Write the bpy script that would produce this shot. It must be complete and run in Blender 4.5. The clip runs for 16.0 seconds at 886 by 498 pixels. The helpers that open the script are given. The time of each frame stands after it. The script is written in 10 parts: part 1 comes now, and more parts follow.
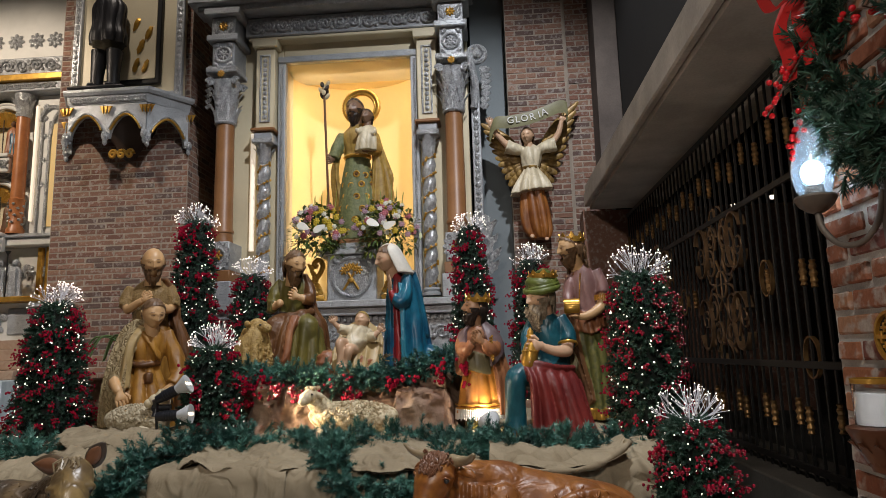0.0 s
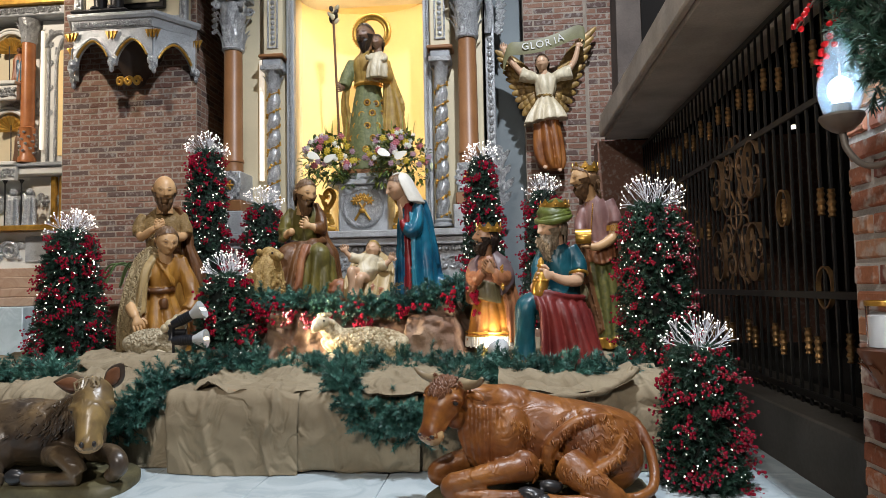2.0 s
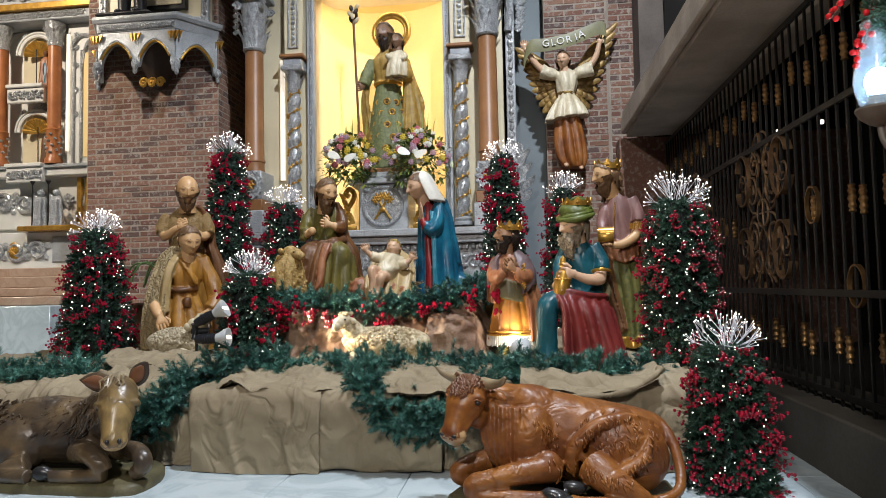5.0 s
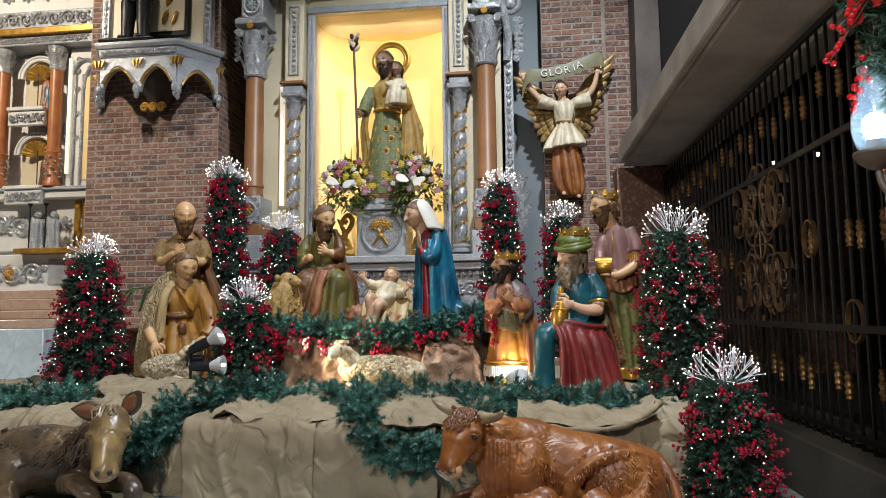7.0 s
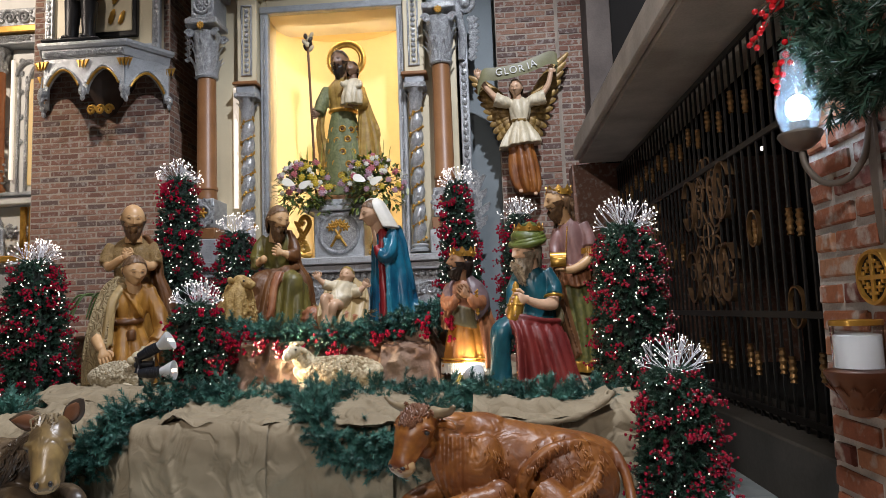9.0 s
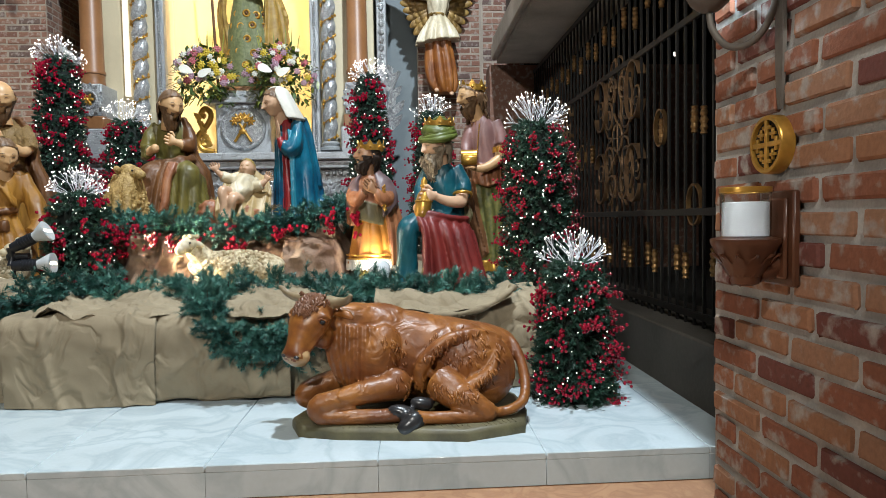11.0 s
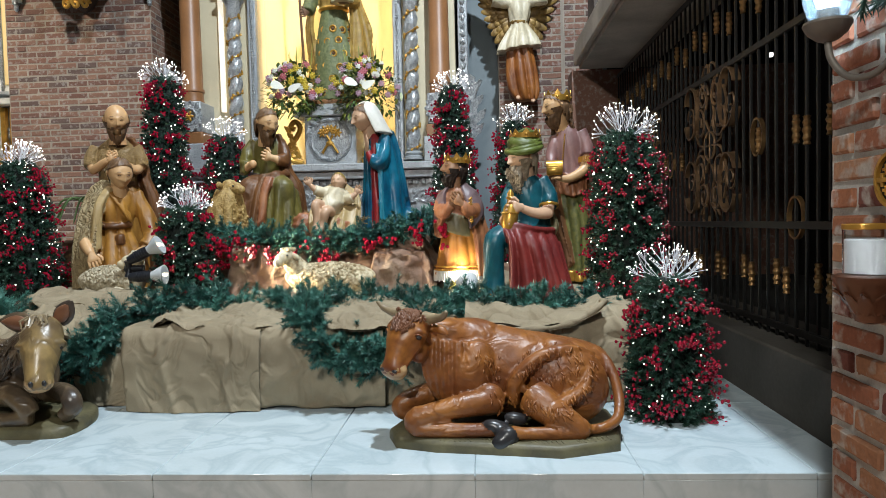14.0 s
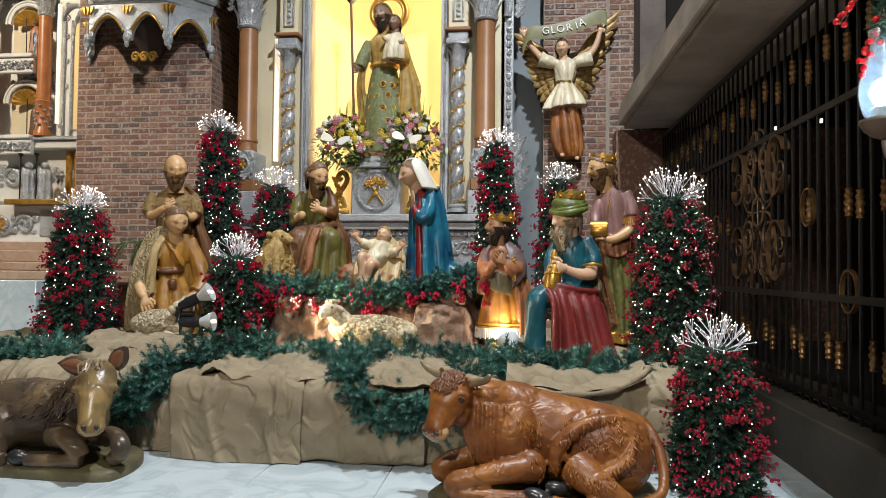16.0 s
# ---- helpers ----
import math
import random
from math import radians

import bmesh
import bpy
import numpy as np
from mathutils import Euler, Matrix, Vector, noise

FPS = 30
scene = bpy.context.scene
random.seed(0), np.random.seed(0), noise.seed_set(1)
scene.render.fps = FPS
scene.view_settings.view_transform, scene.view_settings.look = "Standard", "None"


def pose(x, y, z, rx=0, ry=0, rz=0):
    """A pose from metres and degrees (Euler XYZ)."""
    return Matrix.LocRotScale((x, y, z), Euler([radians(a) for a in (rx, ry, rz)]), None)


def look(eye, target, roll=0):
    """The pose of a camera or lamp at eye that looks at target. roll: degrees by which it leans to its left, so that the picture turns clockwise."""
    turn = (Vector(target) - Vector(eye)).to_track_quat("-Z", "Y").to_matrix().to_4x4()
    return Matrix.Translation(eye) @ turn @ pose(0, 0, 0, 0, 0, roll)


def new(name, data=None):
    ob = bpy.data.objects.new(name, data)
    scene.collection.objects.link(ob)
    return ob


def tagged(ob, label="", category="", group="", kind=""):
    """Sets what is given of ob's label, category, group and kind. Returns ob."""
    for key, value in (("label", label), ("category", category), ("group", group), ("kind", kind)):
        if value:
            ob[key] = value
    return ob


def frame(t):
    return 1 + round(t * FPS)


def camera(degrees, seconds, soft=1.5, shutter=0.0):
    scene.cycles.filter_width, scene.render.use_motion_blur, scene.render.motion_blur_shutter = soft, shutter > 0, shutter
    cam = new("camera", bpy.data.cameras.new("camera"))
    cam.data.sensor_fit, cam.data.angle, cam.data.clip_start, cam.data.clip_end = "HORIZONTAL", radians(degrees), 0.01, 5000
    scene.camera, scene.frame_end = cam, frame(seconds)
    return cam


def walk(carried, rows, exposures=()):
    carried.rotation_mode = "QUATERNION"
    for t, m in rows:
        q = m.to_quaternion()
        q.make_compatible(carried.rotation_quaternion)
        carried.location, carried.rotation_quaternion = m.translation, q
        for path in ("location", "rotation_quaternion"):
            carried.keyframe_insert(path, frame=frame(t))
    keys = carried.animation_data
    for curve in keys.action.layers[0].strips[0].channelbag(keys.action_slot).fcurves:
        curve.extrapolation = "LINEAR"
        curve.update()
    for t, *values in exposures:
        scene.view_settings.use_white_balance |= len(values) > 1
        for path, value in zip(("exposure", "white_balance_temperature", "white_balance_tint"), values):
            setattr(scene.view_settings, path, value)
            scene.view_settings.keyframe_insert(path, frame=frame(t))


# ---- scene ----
from mathutils.bvhtree import BVHTree

cam = camera(68.8, 16.0, 0.5)
PATH = [
    (0, (0.167, 0.294, 1.061), (0.023, 2.263, 1.379), -1.6),
    (0.5, (0.169, 0.305, 1.045), (-0.022, 2.282, 1.279), -0.9),
    (1, (0.176, 0.302, 1.039), (-0.001, 2.287, 1.212), -1.4),
    (1.5, (0.173, 0.317, 1.029), (0.005, 2.307, 1.142), -1.7),
    (2, (0.17, 0.324, 1.031), (-0.017, 2.312, 1.146), -1.1),
    (2.5, (0.162, 0.332, 1.029), (-0.049, 2.319, 1.118), -1.2),
    (3, (0.151, 0.326, 1.026), (-0.095, 2.308, 1.119), -0.9),
    (5.3, (0.162, 0.35, 1.033), (-0.083, 2.331, 1.155), -1.2),
    (5.5, (0.169, 0.353, 1.037), (-0.047, 2.336, 1.182), -1.6),
    (6, (0.181, 0.361, 1.045), (0.0, 2.347, 1.195), -1.6),
    (6.5, (0.178, 0.358, 1.053), (0.001, 2.344, 1.207), -1.7),
    (7, (0.155, 0.351, 1.066), (-0.082, 2.328, 1.253), -0.6),
    (7.5, (0.152, 0.343, 1.073), (-0.107, 2.316, 1.275), -1.2),
    (8, (0.151, 0.34, 1.077), (-0.127, 2.311, 1.27), -1.6),
    (8.5, (0.168, 0.346, 1.07), (-0.11, 2.319, 1.253), -2.5),
    (9, (0.224, 0.378, 1.032), (0.096, 2.365, 1.223), -2.1),
    (9.5, (0.29, 0.436, 0.979), (0.329, 2.429, 1.144), -2.3),
    (10, (0.3, 0.489, 0.941), (0.426, 2.485, 0.989), -0.9),
    (10.2, (0.301, 0.507, 0.928), (0.44, 2.502, 0.917), -1.0),
    (12.3, (0.278, 0.514, 0.934), (0.332, 2.51, 0.817), -0.8),
    (12.5, (0.272, 0.503, 0.934), (0.329, 2.499, 0.824), -0.4),
    (13, (0.247, 0.493, 0.942), (0.278, 2.491, 0.838), 0.8),
    (13.5, (0.225, 0.478, 0.98), (0.159, 2.475, 0.893), -1.1),
    (14, (0.216, 0.459, 1.006), (0.1, 2.454, 0.923), -1.4),
    (14.5, (0.205, 0.44, 1.035), (0.036, 2.432, 0.983), -2.3),
    (15, (0.203, 0.432, 1.054), (0.037, 2.425, 1.049), -0.8),
    (15.5, (0.177, 0.412, 1.07), (0.01, 2.405, 1.074), 0.7),
    (16, (0.177, 0.41, 1.081), (-0.052, 2.395, 1.142), 0.6),
]
walk(cam, [(t, look(eye, target, roll)) for t, eye, target, roll in PATH],
     [(0, -0.76, 6900, 17), (0.5, -0.65, 6900, 17), (1.0, -0.57, 6800, 16), (1.5, -0.33, 6600, 15), (5.5, -0.28, 6500, 14), (8.0, -0.36, 6500, 15), (9.0, -0.46, 6500, 18), (9.5, -0.32, 6550, 18), (10, 0.0, 6500, 11), (12.5, 0.05, 6150, 8), (14, -0.09, 6200, 8), (15, -0.18, 6600, 11), (16, -0.2, 6750, 13)])

# ---- world and light ----
world = bpy.data.worlds.new("world")
scene.world = world
world.use_nodes = True
world.node_tree.nodes["Background"].inputs[0].default_value = (0.30, 0.33, 0.40, 1)
world.node_tree.nodes["Background"].inputs[1].default_value = 0.008
scene.view_settings.exposure = 0.0


def lamp(name, kind, m, power, colour, size=0.1, spot=None, blend=0.3):
    d = bpy.data.lights.new(name, kind)
    d.energy, d.color = power, colour
    if kind == "AREA":
        d.shape, d.size = "DISK", size
    else:
        d.shadow_soft_size = size
    if spot:
        d.spot_size, d.spot_blend = radians(spot), blend
    ob = new(name, d)
    ob.matrix_world = m
    return ob


COOL, NEUTRAL, WARM = (0.86, 0.94, 1.0), (1.0, 0.95, 0.86), (1.0, 0.78, 0.45)
# high floodlights of the nave, above and in front of the altar
lamp("nave_floodlight", "SPOT", look((1.05, 3.0, 8.6), (-0.3, 5.3, 1.0)), 3600, COOL, 0.12, 98, 0.4)
lamp("nave_floodlight", "SPOT", look((-4.5, 6.2, 9.6), (-3.6, 7.6, 1.0)), 700, NEUTRAL, 0.10, 85, 0.6)
# unseen low fill, added to brighten the beam, column and gate
lamp("side_fill", "SPOT", look((-5.2, -1.6, 1.9), (1.4, 2.4, 2.3)), 350, NEUTRAL, 0.30, 40, 0.9)
# front fill from an unseen place, added to lift the statues
lamp("crib_fill", "SPOT", look((-1.0, -2.2, 4.6), (-0.7, 4.8, 0.8)), 1080, (1.0, 0.96, 0.88), 0.15, 58, 0.6)
# tubes hidden in the lit niche
for sx, to in ((-2.46, -2.3), (-0.97, -1.13)):
    a = lamp("niche_tube", "AREA", look((sx, 9.02, 3.5), (to, 9.9, 3.5)), 15, (1.0, 0.88, 0.64), 0.1)
    a.data.shape, a.data.size, a.data.size_y = "RECTANGLE", 0.06, 3.0
a = lamp("niche_tube", "AREA", look((-1.72, 9.05, 5.1), (-1.72, 9.7, 4.3)), 11, (1.0, 0.88, 0.64), 0.1)
a.data.shape, a.data.size, a.data.size_y = "RECTANGLE", 1.4, 0.06

# ---- materials ----


def mat(name, colour, rough=0.6, metal=0.0, second=None, scale=3.0, grain=60.0, var=0.25, bump=0.15, dist=0.004,
        random_by=0.0, spec=0.5, coords="Object", coat=0.0):
    """A painted, woven or stone surface: two colours mixed by a broad noise, darkened by a fine one, with fine relief."""
    m = bpy.data.materials.new(name)
    m.use_nodes = True
    nt = m.node_tree
    b = nt.nodes["Principled BSDF"]
    tc = nt.nodes.new("ShaderNodeTexCoord")
    big, small = nt.nodes.new("ShaderNodeTexNoise"), nt.nodes.new("ShaderNodeTexNoise")
    big.inputs["Scale"].default_value, big.inputs["Detail"].default_value = scale, 5
    small.inputs["Scale"].default_value, small.inputs["Detail"].default_value = grain, 4
    for n in (big, small):
        nt.links.new(tc.outputs[coords], n.inputs["Vector"])
    ramp = nt.nodes.new("ShaderNodeValToRGB")
    ramp.color_ramp.elements[0].position, ramp.color_ramp.elements[1].position = 0.36, 0.66
    second = second or tuple(c * (1 - var) for c in colour)
    ramp.color_ramp.elements[0].color, ramp.color_ramp.elements[1].color = (*second, 1), (*colour, 1)
    nt.links.new(big.outputs[0], ramp.inputs[0])
    mul = nt.nodes.new("ShaderNodeMix")
    mul.data_type, mul.blend_type = "RGBA", "MULTIPLY"
    mul.inputs[0].default_value = var
    nt.links.new(ramp.outputs[0], mul.inputs[6])
    nt.links.new(small.outputs[0], mul.inputs[7])
    out = mul.outputs[2]
    if random_by:
        info, hsv = nt.nodes.new("ShaderNodeObjectInfo"), nt.nodes.new("ShaderNodeHueSaturation")
        mr = nt.nodes.new("ShaderNodeMapRange")
        mr.inputs[3].default_value, mr.inputs[4].default_value = 1 - random_by, 1 + random_by
        nt.links.new(info.outputs["Random"], mr.inputs[0])
        nt.links.new(mr.outputs[0], hsv.inputs["Value"])
        nt.links.new(out, hsv.inputs["Color"])
        out = hsv.outputs[0]
    nt.links.new(out, b.inputs["Base Color"])
    b.inputs["Roughness"].default_value, b.inputs["Metallic"].default_value = rough, metal
    b.inputs["Specular IOR Level"].default_value = spec
    b.inputs["Coat Weight"].default_value = coat
    b.inputs["Coat Roughness"].default_value = 0.15
    if bump:
        bp = nt.nodes.new("ShaderNodeBump")
        bp.inputs["Strength"].default_value, bp.inputs["Distance"].default_value = bump, dist
        nt.links.new(small.outputs[0], bp.inputs["Height"])
        nt.links.new(bp.outputs[0], b.inputs["Normal"])
    return m


def glow(name, colour, strength):
    m = bpy.data.materials.new(name)
    m.use_nodes = True
    b = m.node_tree.nodes["Principled BSDF"]
    b.inputs["Base Color"].default_value = (*colour, 1)
    b.inputs["Emission Color"].default_value = (*colour, 1)
    b.inputs["Emission Strength"].default_value = strength
    return m


def brick_mat(name, colours, smear, rough=0.85):
    """Fired brick: each brick takes its own colour, with mortar smears and pitted relief."""
    m = bpy.data.materials.new(name)
    m.use_nodes = True
    nt = m.node_tree
    b = nt.nodes["Principled BSDF"]
    info, ramp = nt.nodes.new("ShaderNodeObjectInfo"), nt.nodes.new("ShaderNodeValToRGB")
    ramp.color_ramp.interpolation = "CONSTANT"
    el = ramp.color_ramp.elements
    while len(el) < len(colours):
        el.new(0.5)
    for i, c in enumerate(colours):
        el[i].position, el[i].color = i / len(colours), (*c, 1)
    geo, add = nt.nodes.new("ShaderNodeNewGeometry"), nt.nodes.new("ShaderNodeMath")
    wrap = nt.nodes.new("ShaderNodeMath")
    wrap.operation = "FRACT"
    nt.links.new(info.outputs["Random"], add.inputs[0])
    nt.links.new(geo.outputs["Random Per Island"], add.inputs[1])
    nt.links.new(add.outputs[0], wrap.inputs[0])
    nt.links.new(wrap.outputs[0], ramp.inputs[0])
    n1, n2 = nt.nodes.new("ShaderNodeTexNoise"), nt.nodes.new("ShaderNodeTexNoise")
    n1.inputs["Scale"].default_value, n1.inputs["Detail"].default_value = 22, 6
    n2.inputs["Scale"].default_value, n2.inputs["Detail"].default_value = 90, 5
    for n in (n1, n2):
        nt.links.new(geo.outputs["Position"], n.inputs["Vector"])
    r1 = nt.nodes.new("ShaderNodeValToRGB")
    r1.color_ramp.elements[0].position, r1.color_ramp.elements[1].position = 0.52, 0.66
    nt.links.new(n1.outputs[0], r1.inputs[0])
    mx = nt.nodes.new("ShaderNodeMix")
    mx.data_type = "RGBA"
    k = nt.nodes.new("ShaderNodeMath")
    k.operation, k.inputs[1].default_value = "MULTIPLY", smear
    nt.links.new(r1.outputs[0], k.inputs[0])
    nt.links.new(k.outputs[0], mx.inputs[0])
    nt.links.new(ramp.outputs[0], mx.inputs[6])
    mx.inputs[7].default_value = (0.50, 0.46, 0.42, 1)
    m2 = nt.nodes.new("ShaderNodeMix")
    m2.data_type, m2.blend_type = "RGBA", "MULTIPLY"
    m2.inputs[0].default_value = 0.5
    nt.links.new(mx.outputs[2], m2.inputs[6])
    nt.links.new(n2.outputs[0], m2.inputs[7])
    nt.links.new(m2.outputs[2], b.inputs["Base Color"])
    b.inputs["Roughness"].default_value = rough
    bp = nt.nodes.new("ShaderNodeBump")
    bp.inputs["Strength"].default_value, bp.inputs["Distance"].default_value = 0.5, 0.004
    nt.links.new(n2.outputs[0], bp.inputs["Height"])
    nt.links.new(bp.outputs[0], b.inputs["Normal"])
    return m


def marble_mat(name, base, vein, scale=2.2, rough=0.12):
    m = mat(name, base, rough, scale=scale, var=0.10, bump=0.0)
    nt = m.node_tree
    b = nt.nodes["Principled BSDF"]
    src = b.inputs["Base Color"].links[0].from_socket
    geo = nt.nodes.new("ShaderNodeNewGeometry")
    n = nt.nodes.new("ShaderNodeTexNoise")
    n.inputs["Scale"].default_value, n.inputs["Detail"].default_value = scale, 7
    n.inputs["Distortion"].default_value = 1.4
    nt.links.new(geo.outputs["Position"], n.inputs["Vector"])
    r = nt.nodes.new("ShaderNodeValToRGB")
    e = r.color_ramp.elements
    e[0].position, e[0].color = 0.42, (0, 0, 0, 1)
    e[1].position, e[1].color = 0.60, (0, 0, 0, 1)
    e.new(0.5).color = (1, 1, 1, 1)
    nt.links.new(n.outputs[0], r.inputs[0])
    mx = nt.nodes.new("ShaderNodeMix")
    mx.data_type = "RGBA"
    k = nt.nodes.new("ShaderNodeMath")
    k.operation, k.inputs[1].default_value = "MULTIPLY", 0.38
    nt.links.new(r.outputs[0], k.inputs[0])
    nt.links.new(k.outputs[0], mx.inputs[0])
    nt.links.new(src, mx.inputs[6])
    mx.inputs[7].default_value = (*vein, 1)
    nt.links.new(mx.outputs[2], b.inputs["Base Color"])
    return m


BRICK = brick_mat("brick", [(0.32, 0.12, 0.065), (0.40, 0.19, 0.10), (0.36, 0.14, 0.07), (0.20, 0.065, 0.05), (0.42, 0.22, 0.13), (0.34, 0.125, 0.07)], 0.9)
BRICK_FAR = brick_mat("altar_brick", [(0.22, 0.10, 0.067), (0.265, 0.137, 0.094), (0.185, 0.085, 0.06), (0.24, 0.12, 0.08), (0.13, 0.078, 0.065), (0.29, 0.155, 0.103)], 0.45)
MORTAR = mat("mortar", (0.60, 0.59, 0.56), 0.95, scale=9, grain=140, var=0.35, bump=0.6)
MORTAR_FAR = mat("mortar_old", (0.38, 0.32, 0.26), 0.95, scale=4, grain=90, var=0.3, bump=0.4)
# mottled concrete, its whole colour lowered for the shade at the gate
PLINTH_WALL = mat("shade_toned_plinth", (0.085, 0.078, 0.066), 0.85, second=(0.055, 0.05, 0.04), scale=2.5, grain=40, var=0.35, bump=0.4)
CONCRETE_DARK = mat("dark_stained_concrete", (0.16, 0.13, 0.11), 0.9, second=(0.10, 0.08, 0.07), scale=2.0, grain=50, var=0.3, bump=0.4)
CONCRETE = mat("concrete", (0.60, 0.55, 0.48), 0.9, second=(0.40, 0.36, 0.31), scale=2.0, grain=50, var=0.3, bump=0.4)
PLASTER_GREY = mat("grey_blue_plaster", (0.21, 0.245, 0.26), 0.8, scale=1.5, var=0.15, bump=0.1)
# near-black base colour stands in for deep shade on these walls
SHADE_WALL = mat("shade_coloured_wall", (0.014, 0.013, 0.012), 0.9, scale=1.5, bump=0.2)
CEILING = mat("ceiling_paint", (0.35, 0.32, 0.28), 0.9, scale=1.0, bump=0.05)
MARBLE = marble_mat("white_marble", (0.55, 0.64, 0.68), (0.26, 0.34, 0.38), 2.6, 0.2)
MARBLE_BROWN = marble_mat("brown_marble", (0.40, 0.22, 0.12), (0.20, 0.09, 0.05), 6.0, 0.15)
JOINT = mat("tile_joint", (0.48, 0.53, 0.55), 0.8, bump=0.0)
CREAM = mat("cream_paint", (0.66, 0.58, 0.40), 0.5, scale=2, var=0.12, bump=0.05)
YELLOW = mat("niche_yellow_paint", (0.86, 0.64, 0.29), 0.6, scale=0.8, var=0.06, bump=0.02)
SILVER = mat("silver_leaf", (0.80, 0.82, 0.83), 0.30, 0.40, second=(0.58, 0.60, 0.62), scale=14, grain=70, var=0.35, bump=0.6)
SILVER_PAINT = mat("silver_grey_paint", (0.50, 0.53, 0.55), 0.40, 0.25, second=(0.40, 0.42, 0.44), scale=5, grain=90, var=0.2, bump=0.15)
WHITE_PAINT = mat("white_altar_paint", (0.74, 0.74, 0.70), 0.5, scale=3, var=0.12, bump=0.06)
STRIP_SOFT = glow("soft_strip_glow", (1.0, 0.90, 0.72), 0.9)
GOLD = mat("gold_leaf", (0.74, 0.42, 0.08), 0.30, 0.65, second=(0.50, 0.27, 0.05), scale=12, grain=90, var=0.25, bump=0.25)
BRONZE_WOOD = mat("brown_varnished_wood", (0.34, 0.155, 0.06), 0.42, second=(0.27, 0.12, 0.045), scale=3, grain=40, var=0.25, bump=0.08)
ORANGE_MARBLE = mat("orange_marble_paint", (0.52, 0.20, 0.07), 0.35, second=(0.40, 0.14, 0.05), scale=6, var=0.2, bump=0.05)
IRON = mat("black_iron", (0.009, 0.0085, 0.008), 0.5, 0.2, scale=8, bump=0.15)
BRASS_OLD = mat("aged_brass", (0.34, 0.20, 0.08), 0.42, 0.8, second=(0.16, 0.09, 0.04), scale=10, bump=0.2)
WHITE_GLOW = glow("warm_white_led", (1.0, 0.93, 0.84), 3.0)
TUBE_GLOW = glow("warm_glow", (1.0, 0.86, 0.62), 3.0)
FIBRE = glow("lit_clear_rod", (0.70, 0.71, 0.76), 0.05)
BERRY = mat("red_berry", (0.46, 0.014, 0.045), 0.2, second=(0.28, 0.008, 0.03), scale=20, bump=0.0)
NEEDLE = mat("pine_needle", (0.085, 0.25, 0.20), 0.45, second=(0.020, 0.085, 0.07), scale=4, bump=0.0)
# solid crown core, coloured near-black for the shade between the tips
TREE_CORE = mat("crown_shade_tone", (0.008, 0.016, 0.012), 0.9, scale=6, bump=0.3)
BRONZE_DARK = mat("dark_bronze", (0.30, 0.18, 0.09), 0.45, 0.5, second=(0.12, 0.072, 0.04), scale=10, bump=0.2)
NEEDLE_DARK = mat("dark_pine_needle", (0.032, 0.095, 0.060), 0.5, second=(0.012, 0.042, 0.028), scale=5, bump=0.0)
TWIG = mat("brown_twig", (0.09, 0.05, 0.03), 0.8, bump=0.1)
BURLAP = mat("tan_burlap", (0.40, 0.335, 0.23), 0.95, second=(0.30, 0.245, 0.165), scale=3.5, grain=260, var=0.35, bump=0.5, dist=0.003, spec=0.15)
ROCK = mat("painted_rock", (0.50, 0.36, 0.25), 0.85, second=(0.26, 0.14, 0.09), scale=3.2, grain=40, var=0.4, bump=0.5, dist=0.01)
BLACK_PLASTIC = mat("black_plastic", (0.02, 0.022, 0.028), 0.35, scale=20, bump=0.05)
WHITE_GLASS = mat("white_reflector_glass", (0.62, 0.66, 0.68), 0.15, scale=10, var=0.05, bump=0.0)


